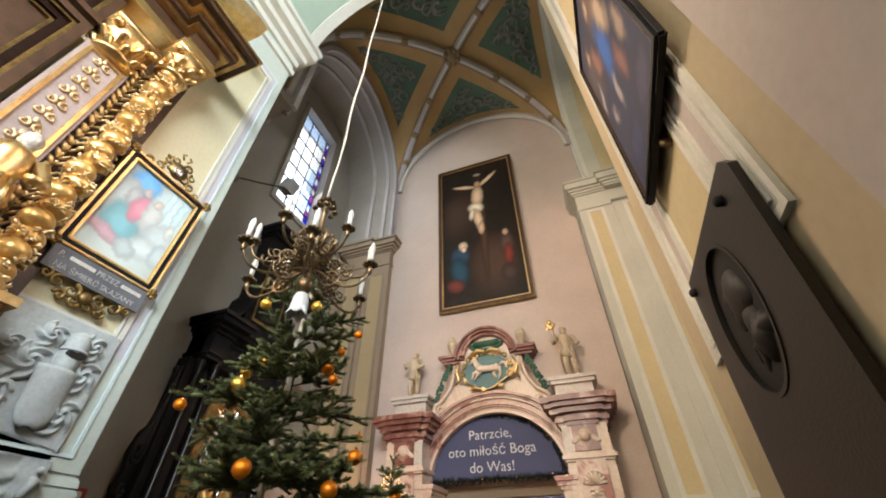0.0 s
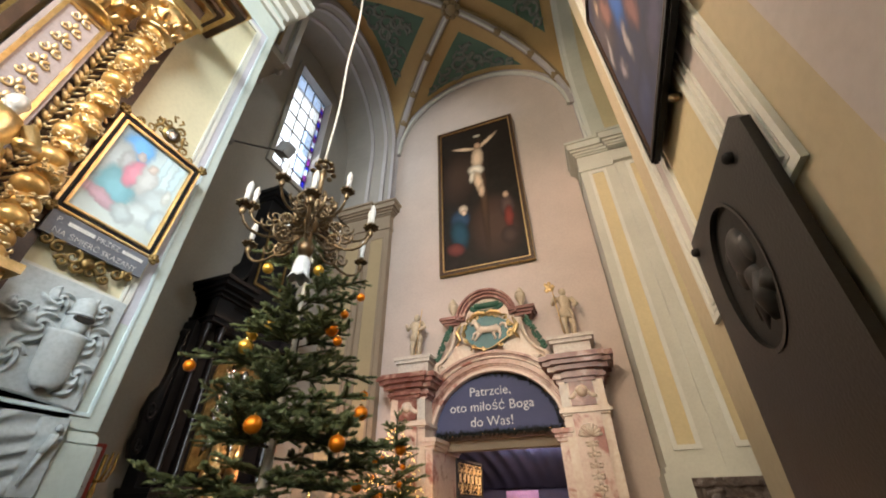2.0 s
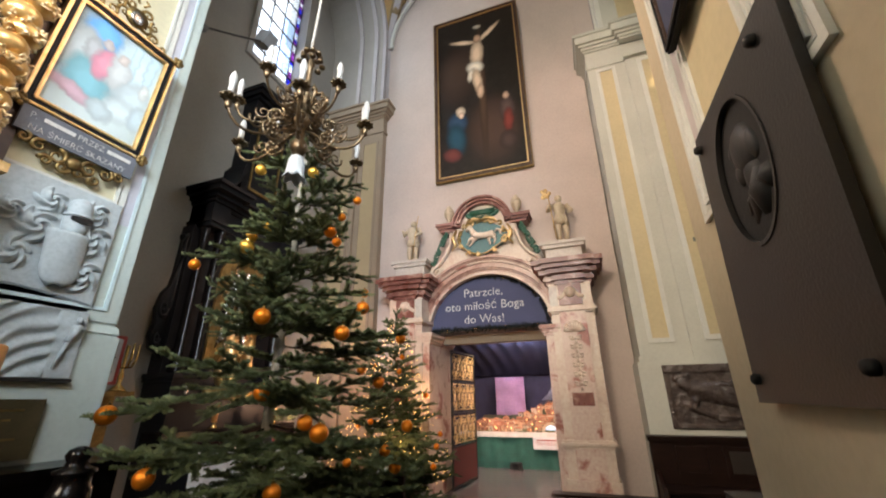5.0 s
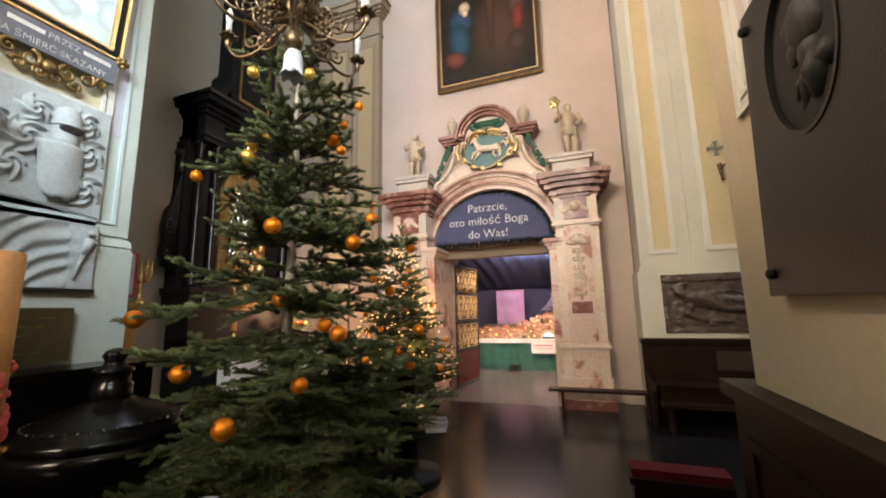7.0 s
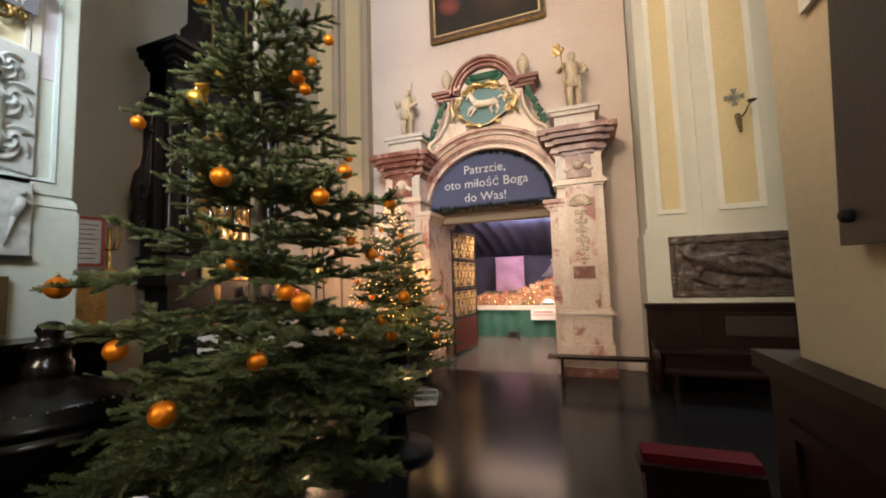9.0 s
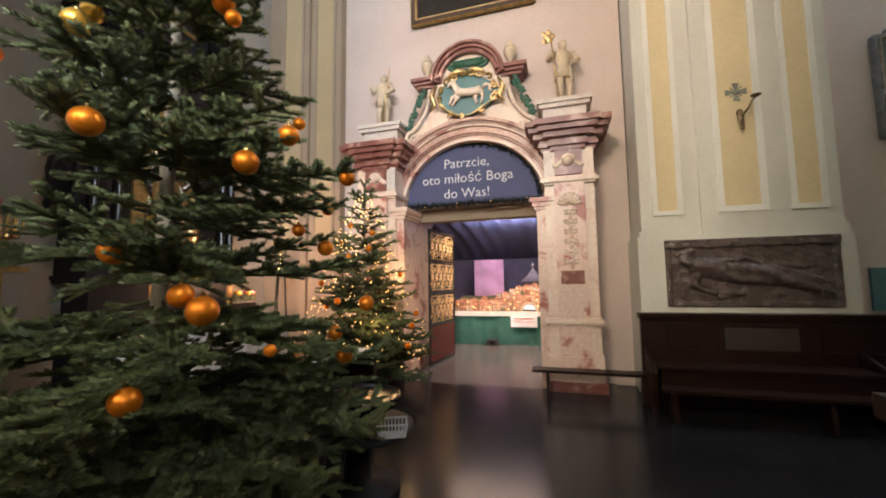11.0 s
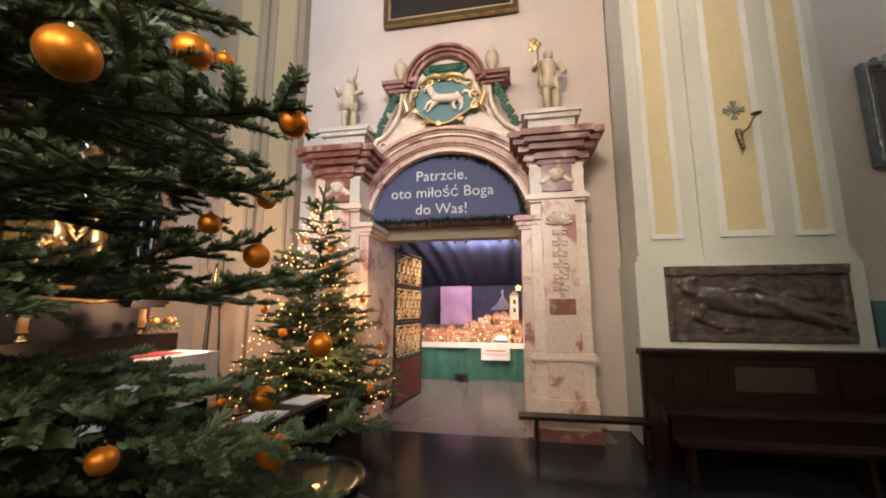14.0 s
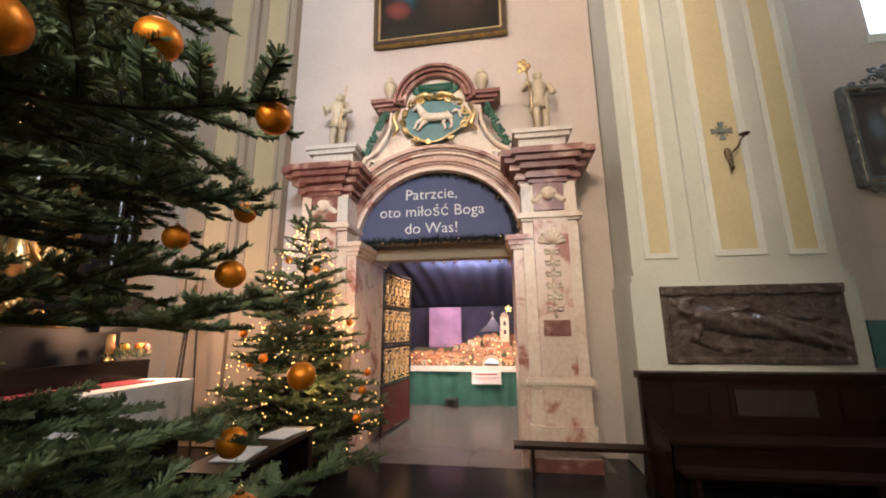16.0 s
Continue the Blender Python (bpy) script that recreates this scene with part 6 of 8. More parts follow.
EFFIGY = ((-0.64, 0.17, -0.60, 0.13, 0.085, 0.075, 0.075), (-0.50, 0.08, -0.10, 0.0, 0.13, 0.14, 0.085), (-0.10, 0.0, 0.25, -0.05, 0.14, 0.115, 0.08), (0.25, -0.05, 0.62, -0.20, 0.10, 0.06, 0.065), (0.2, 0.02, 0.66, -0.12, 0.08, 0.05, 0.06),
          (0.66, -0.16, 0.76, -0.24, 0.05, 0.04, 0.06), (-0.52, 0.0, -0.58, -0.15, 0.05, 0.045, 0.075), (-0.58, -0.15, -0.36, -0.24, 0.045, 0.035, 0.06), (-0.30, 0.12, -0.05, 0.16, 0.05, 0.035, 0.075), (-0.05, 0.16, 0.10, 0.10, 0.035, 0.03, 0.06),
          (-0.72, 0.23, -0.58, 0.26, 0.05, 0.04, 0.05), (0.30, 0.08, 0.60, 0.06, 0.05, 0.03, 0.04), (-0.30, -0.27, -0.08, -0.26, 0.045, 0.03, 0.03))


def effigy(x, z):
    border = 0.045 if z > 0.30 + 0.012 * noise.noise((x * 6, 0, 0)) else 0.0
    border = max(border, 0.02 if abs(x) > 0.80 or z < -0.35 else 0.0)
    body = max(limb(x, z, *k) for k in EFFIGY)
    fold = 0.016 * math.sin(38 * (x * 0.45 + z) + 5 * noise.noise((x * 3, z * 3, 1))) * (1 if 0.01 < body else 0.25)
    chip = 0.012 * noise.noise((x * 14, z * 14, 4)) + 0.006 * noise.noise((x * 40, z * 40, 7))
    return 0.03 + max(border, body + fold * (0.8 if border == 0 else 0)) + chip * 0.7


carved("slab", -0.86, 0.86, -0.40, 0.40, 170, 80, effigy, M["brown_relief"], rl, "weathered carved figure lying in folds")

# consecration cross with its candle arm
cr = thing("consecration_cross", (1.83, 6.418, 3.72), "small grey metal cross over a candle bracket", "cross")
b = B()
for k in range(4):
    a = k * math.pi / 2
    d, n = Vector((math.cos(a), math.sin(a))), Vector((-math.sin(a), math.cos(a)))
    q = [d * 0.02 + n * 0.012, d * 0.11 + n * 0.035, d * 0.11 - n * 0.035, d * 0.02 - n * 0.012]
    prism(b, [(v.x, v.y) for v in q], -0.012, 0.0)
lathe(b, [(0.03, 0.0), (0.03, -0.016), (0.01, -0.02)], 14, (0, 0, 0), "y")
for k in range(12):
    a = k * math.pi / 6 + 0.26
    tube(b, [(0.03 * math.cos(a), -0.004, 0.03 * math.sin(a)), (0.085 * math.cos(a), -0.004, 0.085 * math.sin(a))], 0.006, 5)
part("cross", b, M["stucco_grey"], cr)
ca = thing("candle_bracket", (1.86, 6.42, 3.47), "dark iron wall candle bracket", "candle bracket")
b = B()
tube(b, [(0, 0, -0.1), (0.0, -0.05, -0.06), (0.03, -0.14, -0.02), (0.06, -0.17, 0.06), (0.1, -0.17, 0.1)], 0.012, 7)
for k in range(5):
    ball(b, (-0.01, -0.02 - 0.012 * k, -0.02 - 0.05 * k), 0.04 - 0.004 * k, 8, 6, (1, 0.7, 1.2))
part("arm", b, M["bronze"], ca, smooth=True)
b = B()
lathe(b, [(0.012, 0.09), (0.05, 0.11), (0.055, 0.12), (0.02, 0.125)], 14, (0.1, -0.17, 0))
part("drip_pan", b, M["bronze"], ca, smooth=True)
# glowing bead on an added bracket, standing in for a glint high on the pilaster
wl = thing("pilaster_glint", (1.80, 6.36, 6.75), "glowing bead standing in for a glint on the pilaster", "lamp")
b = B()
ball(b, (0, 0, 0), 0.035, 12, 8, (1, 1, 1.5))
part("glint_bead", b, mat("glint_glow", (1, 0.8, 0.5), 0.5, emit=(1.0, 0.7, 0.35), strength=12, bump=0), wl, smooth=True)
b = B()
lathe(b, [(0.02, -0.05), (0.025, -0.08), (0.05, -0.085)], 12)
bx(b, -0.012, 0.012, 0, 0.07, -0.085, -0.07)
part("holder", b, M["bronze"], wl)

# ---- chandelier ----
ch = thing("chandelier", (-1.42, 1.60, 2.70), "brass chandelier with curled arms and white candle bulbs", "chandelier")
b = B()
lathe(b, [(0.02, 0.16), (0.045, 0.2), (0.05, 0.24), (0.025, 0.28), (0.03, 0.33), (0.06, 0.37), (0.065, 0.42), (0.03, 0.47), (0.02, 0.55), (0.035, 0.6), (0.02, 0.66), (0.016, 0.8), (0.03, 0.84), (0.012, 0.9), (0.012, 0.93)], 16)
part("stem", b, M["bronze"], ch, "turned brass stem", True)
b = B()
for k in range(8):
    a = k * math.pi / 4
    for r, z in ((0.07, 0.86), (0.05, 0.93)):
        ball(b, (r * math.cos(a), r * math.sin(a), z), 0.022, 7, 5, (1, 1, 0.7))
tube(b, [(0.0, 0, 0.93), (0.03, 0, 0.97), (0, 0, 1.0), (-0.03, 0, 0.97), (0, 0, 0.93)], 0.006, 6)
part("top_crown", b, M["bronze"], ch, "leafy brass crown", True)
b = B()
prof = [(0.016, 0.16), (0.034, 0.155), (0.044, 0.13), (0.048, 0.10), (0.05, 0.05), (0.062, 0.015), (0.059, 0.016), (0.046, 0.05), (0.043, 0.10), (0.036, 0.13), (0.02, 0.145)]
rows = []
for r, z in prof:
    rows.append([b.verts.new((r * (1 + (0.12 * math.cos(6 * t) if z < 0.03 else 0.02 * math.cos(6 * t))) * math.cos(t), r * (1 + (0.12 * math.cos(6 * t) if z < 0.03 else 0)) * math.sin(t), z - (0.012 * math.cos(6 * t) if z < 0.02 else 0))) for t in [2 * math.pi * i / 36 for i in range(36)]])
for p, q in zip(rows, rows[1:]):
    for i in range(36):
        b.faces.new((p[i], p[(i + 1) % 36], q[(i + 1) % 36], q[i]))
part("tulip_shade", b, M["frost"], ch, "frosted white tulip glass shade", True)

for k in range(9):
    a = 40 * k + 15
    b = B()
    s = 1 if k % 2 else -1
    tube(b, curl((0.075, 0, 0.50), 0.055, 1.4, 250, s, 18), [0.011 - 0.0004 * i for i in range(18)], 6)
    tube(b, [(0.03, 0, 0.44), (0.10, 0, 0.48), (0.13, 0, 0.56), (0.10, 0, 0.62), (0.07, 0, 0.60)], [0.008, 0.012, 0.014, 0.01, 0.006], 6)
    for i in range(5):
        ball(b, (0.10 + 0.03 * math.cos(i * 1.3), 0.01 * (-1) ** i, 0.54 + 0.04 * math.sin(i * 1.3)), 0.015, 6, 5, (1.3, 0.5, 0.9))
    part("leaf_scroll", b, M["bronze"], ch, "", True).rotation_euler = (0, 0, radians(a))

arm_bm = B()
pts = [(x, 0, z) for x, z in ((0.03, 0.40), (0.07, 0.387), (0.12, 0.352), (0.17, 0.308), (0.22, 0.272), (0.27, 0.250), (0.32, 0.244), (0.365, 0.256), (0.398, 0.283), (0.418, 0.32), (0.425, 0.36), (0.425, 0.385))]
tube(arm_bm, pts, [0.0085] * len(pts), 7)
tube(arm_bm, [(x, y, z) for x, y, z in curl((0.17, 0, 0.33), 0.075, 1.6, 200, 1, 24)], [0.0095 - 0.0002 * i for i in range(24)], 6)
tube(arm_bm, [(x, y, z) for x, y, z in curl((0.10, 0, 0.45), 0.05, 1.3, 240, -1, 18)], 0.008, 6)
for cxz, q in (((0.17, 0.33), 0.034), ((0.10, 0.45), 0.024)):
    for k in range(8):
        a = k * math.pi / 4
        ball(arm_bm, (cxz[0] + q * math.cos(a), 0, cxz[1] + q * math.sin(a)), 0.014, 6, 5, (1.0, 1.3, 1.0))
    ball(arm_bm, (cxz[0], 0, cxz[1]), 0.016, 7, 5, (1, 1.6, 1))
tube(arm_bm, curl((0.26, 0, 0.335), 0.05, 1.4, 20, -1, 20), [0.008 - 0.0002 * i for i in range(20)], 6)
ARM = mesh("arm", arm_bm, M["bronze"], True)
cup_bm = B()
lathe(cup_bm, [(0.008, 0.375), (0.03, 0.39), (0.018, 0.405), (0.016, 0.42)], 12, (0.425, 0, 0))
for k in range(9):
    a = k * 2 * math.pi / 9
    ball(cup_bm, (0.425 + 0.032 * math.cos(a), 0.032 * math.sin(a), 0.388), 0.017, 6, 5, (1.2, 0.8, 0.6), Matrix.Rotation(a, 4, "Z"))
lathe(cup_bm, [(0.004, 0.31), (0.014, 0.325), (0.02, 0.35), (0.008, 0.375)], 8, (0.425, 0, 0))
CUP = mesh("leaf_cup", cup_bm, M["bronze"], True)
can_bm = B()
lathe(can_bm, [(0.016, 0.41), (0.016, 0.462), (0.014, 0.467), (0.0195, 0.488), (0.021, 0.508), (0.015, 0.538), (0.003, 0.562)], 12, (0.425, 0, 0))
CAN = mesh("candle_bulb", can_bm, M["candle"], True)
for k in range(12):
    arm = new("arm", ARM)
    arm.parent = ch
    arm.matrix_basis = pose(0, 0, 0.12 if k % 2 else -0.07, 0, 0, 30 * k + 9) @ Matrix.Diagonal((0.84, 0.9, 0.9, 1) if k % 2 else (0.95, 0.95, 1.0, 1))
    for nm, me in (("leaf_cup", CUP), ("candle_bulb", CAN)):
        o = new(nm, me)
        o.parent = arm
b = B()
tube(b, [(0.006 * math.sin(z * 5.0), 0.006 * math.cos(z * 4.0), z) for z in [0.985 + 0.11 * i for i in range(67)]], 0.0095, 6)
part("cord", b, M["cord"], ch, "pale twisted hanging cord", True)

# flood lamp on its arm
fl = thing("flood_lamp", (-3.85, 3.22, 6.5), "grey flood lamp on a wall arm before the window", "lamp")
b = B()
bx(b, -0.12, 0.12, -0.09, 0.09, -0.1, 0.1)
for k in range(6):
    bx(b, -0.12, 0.12, -0.08 + 0.03 * k, -0.072 + 0.03 * k, 0.1, 0.125)
bmesh.ops.rotate(b, cent=(0, 0, 0), matrix=Matrix.Rotation(radians(28), 3, "Y"), verts=b.verts)
part("housing", soften(b, 0.012), M["grey_metal"], fl)
b = B()
tube(b, [(0.0, -0.02, -0.05), (0.02, -0.5, -0.45), (0.1, -0.93, -0.83)], 0.014, 7)
part("arm", b, M["iron"], fl)
b = B()
lathe(b, [(0.05, 0.0), (0.05, 0.05), (0.02, 0.06)], 14, (0.1, -0.95, -0.84), "y")
part("wall_plate", b, M["grey_metal"], fl)

# ---- reliefs and tablet on the sage pier ----
ep = thing("armorial_relief", (-3.43, 1.55, 2.62), "pale carved coat of arms with a helmet on the pier", "relief")
ep.rotation_euler = (0, 0, radians(90))


def mantling(x, z):
    """Curled acanthus leaves on both sides of the shield, none over the shield itself."""
    low = -0.40 + 0.05 * math.cos(3.2 * x + 0.6)
    if z < low:
        return -0.02
    out = 0.014 + 0.004 * noise.noise((x * 7, z * 7, 3))
    for cx, cz, rx, rz in ((-0.13, 0.06, 0.12, 0.12), (-0.20, -0.14, 0.09, 0.12), (0.20, 0.07, 0.12, 0.13), (0.21, -0.20, 0.11, 0.13), (0.18, 0.27, 0.08, 0.10), (-0.10, 0.26, 0.09, 0.09), (-0.28, 0.12, 0.07, 0.08)):
        d = math.hypot((x - cx) / rx, (z - cz) / rz)
        if d < 1.15:
            a = math.atan2(z - cz, x - cx)
            lobes = 0.78 + 0.22 * math.cos(5 * a + 7 * d + cx * 40)
            if d < lobes * 1.12:
                out = max(out, 0.022 + 0.052 * math.sqrt(max(0, 1 - (d / (lobes * 1.13)) ** 2)) * (0.66 + 0.34 * math.cos(11 * d + 3 * a)))
    return out


carved("slab", -0.42, 0.335, -0.46, 0.42, 130, 150, mantling, M["relief_stone"], ep, "pale stone slab with leaf mantling")
b = B()
rows = []
for i in range(17):
    f = i / 16
    z = 0.06 - 0.37 * f
    w = 0.112 * (1 - 0.06 * math.sin(math.pi * f)) * (1 if f < 0.7 else math.sqrt(max(0.02, 1 - ((f - 0.7) / 0.31) ** 2)))
    rows.append([b.verts.new((0.045 + w * u + 0.02 * f, -0.035 - 0.05 * (1 - u * u) * (0.7 + 0.3 * math.cos(3 * f)), z)) for u in [-1 + k / 5 for k in range(11)]])
for p, q in zip(rows, rows[1:]):
    for k in range(10):
        b.faces.new((p[k], p[k + 1], q[k + 1], q[k]))
part("shield", b, M["relief_stone"], ep, "smooth curved stone shield", True).modifiers.new("thick", "SOLIDIFY").thickness = 0.03
b = B()
lathe(b, [(0.070, 0.06), (0.074, 0.10), (0.078, 0.16), (0.080, 0.22), (0.074, 0.28), (0.055, 0.325), (0.02, 0.345)], 22, (0.07, -0.03, 0.0))
hm = part("helmet", b, M["relief_stone"], ep, "carved stone tilting helmet", True)
b = B()
prism(b, [(0.07 + 0.062 * math.cos(radians(a)), 0.165 + 0.030 * math.sin(radians(a))) for a in range(180, 361, 15)] + [(0.13, 0.178), (0.01, 0.178)], -0.114, -0.08)
part("visor_slot", b, M["iron"], hm, "dark visor opening")
b = B()
tube(b, [(0.07 + 0.082 * math.cos(radians(a)), -0.03 + 0.082 * math.sin(radians(a)), 0.195) for a in range(180, 361, 12)], 0.012, 7)
part("visor_ridge", b, M["relief_stone"], hm, smooth=True)
ep2 = thing("draped_relief", (-3.41, 1.42, 1.92), "pale stone relief of hanging drapery and a standing figure", "relief")
ep2.rotation_euler = (0, 0, radians(90))


def swag(x, z):
    d = (z - 0.14) + 0.26 * math.exp(-((x + 0.12) / 0.24) ** 2)
    edge = 0.16 * math.exp(-((d + 0.05) / 0.16) ** 2)
    return 0.012 + 0.05 * edge + 0.016 * math.sin(52 * d + 3 * noise.noise((x * 4, z * 4, 2))) * (1 if x < 0.3 else 0.2) + 0.005 * noise.noise((x * 12, z * 12, 5))


carved("drapery", -0.55, 0.46, -0.22, 0.24, 120, 70, swag, M["relief_stone"], ep2, "hanging folds of carved cloth")
b = B()
tube(b, [(0.36, -0.04, 0.02), (0.385, -0.05, 0.08), (0.395, -0.05, 0.13)], [0.022, 0.028, 0.030], 8)
ball(b, (0.40, -0.05, 0.175), 0.022, 8, 6)
tube(b, [(0.395, -0.05, 0.13), (0.44, -0.06, 0.10)], 0.012, 6)
tube(b, [(0.37, -0.045, 0.03), (0.33, -0.035, -0.16)], [0.016, 0.008], 6)
part("small_figure", b, M["relief_stone"], ep2, smooth=True)
b = B()
bx(b, -0.55, 0.46, -0.045, 0.02, -0.245, -0.222)
part("ledge", soften(b, 0.006), M["iron"], ep2)
tb = thing("memorial_tablet", (-3.38, 1.36, 1.40), "brown metal memorial tablet with faded lines", "tablet")
tb.rotation_euler = (0, 0, radians(90))
b = B()
bx(b, -0.5, 0.42, -0.015, 0.02, -0.18, 0.17)
part("plate", soften(b, 0.006), M["dark_panel"], tb)
for k in range(5):
    b = B()
    bx(b, -0.38 + 0.03 * (k % 2), 0.32 - 0.05 * (k % 3), -0.018, -0.014, 0.1 - 0.055 * k, 0.112 - 0.055 * k)
    part("inscription_bar", b, M["old_gold"], tb)
bn = thing("wall_bench", (-3.2, 0.6, 0), "dark wooden bench panel against the pier", "bench")
b = B()
bx(b, -0.2, 0.12, -2.4, 1.55, 0.0, 1.14)
part("back_panel", soften(b, 0.01), M["lacquer"], bn)
b = B()
bx(b, -0.2, 0.16, -2.4, 1.58, 1.14, 1.19)
part("top_rail", soften(b, 0.012), M["lacquer"], bn)

# ---- gilded side altar ----
ga = thing("gilded_altar", (-3.42, 0.4, 0), "gilded side altar with a twisted column and broad cornice", "altar")


def gp(name, b, material, label="", smooth=False):
    return part(name, b, material, ga, label, smooth)


b = B()
bx(b, -0.02, 0.38, -1.7, 0.58, 0.0, 2.3)
gp("altar_body", soften(b, 0.015), M["brown_wood"])
b = B()
for z0, z1, o in ((2.3, 2.36, 0.06), (2.36, 2.44, 0.02), (2.44, 2.8, 0.0), (2.8, 2.86, 0.05)):
    bx(b, -0.02, 0.34 + o, 0.30 - o, 0.62 + o, z0, z1)
gp("column_pedestal", soften(b, 0.01), M["gold"], "gilded column pedestal")
# twisted column
CX, CY = 0.18, 0.52
b = B()
for i in range(20):
    ph = math.pi * 0.92 * i
    ball(b, (CX + 0.022 * math.cos(ph), CY + 0.022 * math.sin(ph), 2.91 + 0.132 * i), 0.100, 26, 18, (1, 1, 0.84))
lathe(b, [(0.062, 2.86), (0.062, 5.48)], 18, (CX, CY, 0))
gp("twisted_column", b, M["amber_gold"], "gilded twisted column", True)
b = B()
rnd = random.Random(4)
for i in range(560):
    f = i / 560
    ph = rnd.uniform(0, 6.28)
    k = rnd.randrange(20)
    c = Vector((CX + 0.072 * math.cos(ph), CY + 0.072 * math.sin(ph), 2.91 + 0.132 * k - 0.066 + 0.045 * math.sin(ph + 0.92 * math.pi * k) + rnd.uniform(-0.018, 0.018)))
    o = Vector((math.cos(ph), math.sin(ph), 0))
    w = Vector((-math.sin(ph) * rnd.uniform(-1, 1), math.cos(ph) * rnd.uniform(-1, 1), rnd.uniform(-0.9, 0.9)))
    tube(b, [c, c + o * 0.022 + w * 0.02, c + o * 0.036 + w * 0.042, c + o * 0.030 + w * 0.062], [0.006, 0.015, 0.013, 0.003], 5, 0.45)
    if i % 4 == 0:
        for j in range(3):
            ball(b, c + o * 0.034 + Vector((rnd.uniform(-0.012, 0.012), rnd.uniform(-0.012, 0.012), rnd.uniform(-0.014, 0.014))), 0.009, 6, 5)
gp("vine_wrap", b, M["pale_gold"], "gilded vine leaves round the column", True)


def capital(cx, cy, z, r):
    b = B()
    lathe(b, [(r * 1.1, z), (r * 1.18, z + 0.03), (r, z + 0.05), (r * 1.0, z + 0.14), (r * 1.25, z + 0.26), (r * 1.5, z + 0.33)], 18, (cx, cy, 0))
    for t, zz, k in ((0.0, 0.13, 1.15), (0.4, 0.22, 1.3)):
        for j in range(8):
            a = t + j * math.pi / 4
            tube(b, [(cx + r * 0.95 * math.cos(a), cy + r * 0.95 * math.sin(a), z + zz - 0.09), (cx + r * k * math.cos(a), cy + r * k * math.sin(a), z + zz), (cx + r * (k + 0.22) * math.cos(a), cy + r * (k + 0.22) * math.sin(a), z + zz - 0.01)], [0.03, 0.035, 0.016], 6)
    for j in range(4):
        a = math.pi / 4 + j * math.pi / 2
        ball(b, (cx + r * 1.55 * math.cos(a), cy + r * 1.55 * math.sin(a), z + 0.31), 0.045, 8, 6)
    bx(b, cx - r * 1.45, cx + r * 1.45, cy - r * 1.45, cy + r * 1.45, z + 0.33, z + 0.385)
    return b


gp("column_capital", capital(CX, CY, 5.42, 0.125), M["gold"], "gilded leaf capital", True)
b = B()
bx(b, 0.0, 0.14, -0.06, 0.30, 2.3, 5.1)
gp("pilaster", soften(b, 0.012), M["altar_pink"], "pink grey painted pilaster")
b = B()
for y0, y1, z0, z1 in ((-0.03, 0.0, 2.6, 5.05), (0.24, 0.27, 2.6, 5.05), (0.0, 0.24, 5.02, 5.05)):
    bx(b, 0.135, 0.16, y0, y1, z0, z1)
gp("pilaster_border", soften(b, 0.006), M["gold"])
for k in range(15):
    z = 4.95 - 0.15 * k
    b = B()
    for s in (-1, 1):
        tube(b, curl((0.15, 0.12 + s * 0.045, z), 0.04, 1.1, 90, s, 12, plane="yz"), [0.014 - 0.0008 * i for i in range(12)], 5)
    ball(b, (0.155, 0.12, z + 0.06), 0.022, 6, 5, (0.6, 0.8, 1.5))
    gp("pilaster_scroll", b, M["pale_gold"], "gilded carved scroll", True)
b = B()
rnd = random.Random(19)
for k in range(30):
    z = 5.3 - 0.085 * k
    for t in (-1, 1):
        w, q = t * rnd.uniform(0.035, 0.06), rnd.uniform(-0.02, 0.02)
        tube(b, [(0.05, 0.375, z + q), (0.095, 0.375 + w * 0.5, z + 0.015 + q), (0.10, 0.375 + w, z + 0.05 + q), (0.08, 0.375 + w * 1.15, z + 0.075 + q)], [0.008, 0.022, 0.018, 0.004], 6, 0.45)
    ball(b, (0.09, 0.375 + rnd.uniform(-0.015, 0.015), z + 0.03), 0.015, 7, 5)
tube(b, [(0.05, 0.375, 5.35), (0.05, 0.38, 4.0), (0.05, 0.375, 2.75)], 0.010, 6)
gp("leaf_strip", b, M["pale_gold"], "gilded leaf strip", True)
b = B()
bx(b, 0.0, 0.015, 0.30, 0.75, 2.3, 5.8)
gp("dark_recess", b, M["frame_wood"])
gp("pilaster_capital", capital(0.10, 0.12, 5.08, 0.15), M["gold"], "gilded leaf capital", True)
for i, (z0, z1, o) in enumerate(((5.80, 5.86, 0.03), (5.86, 5.95, 0.0), (5.95, 6.14, -0.02), (6.14, 6.2, 0.05), (6.2, 6.26, 0.10), (6.26, 6.31, 0.16), (6.31, 6.38, 0.24), (6.38, 6.42, 0.27))):
    b = B()
    bx(b, -0.02, 0.34 + o, 0.36 - o, 0.72 + o, z0, z1)
    bx(b, -0.02, 0.20 + o, -1.7, 0.36 - o, z0, z1)
    gp("cornice_band", soften(b, 0.008), M["frame_wood"] if i in (2, 4, 6) else M["gold"], "" if i else "gilded moulding band")
b = B()
rows = []
for k in range(13):
    a = radians(180 - 90 * k / 12)
    rows.append([b.verts.new((x, 1.02 + r * math.cos(a) - 0.15, 6.42 + r * math.sin(a))) for x, r in ((-0.02, 0.7), (0.4, 0.7), (0.48, 0.86), (-0.02, 0.86))])
for p, q in zip(rows, rows[1:]):
    for k in range(4):
        b.faces.new((p[k], p[(k + 1) % 4], q[(k + 1) % 4], q[k]))
for e in (rows[0], rows[-1]):
    b.faces.new(e)
bmesh.ops.recalc_face_normals(b, faces=b.faces)
gp("pediment_arc", b, M["gold"], "gilded curved pediment piece")
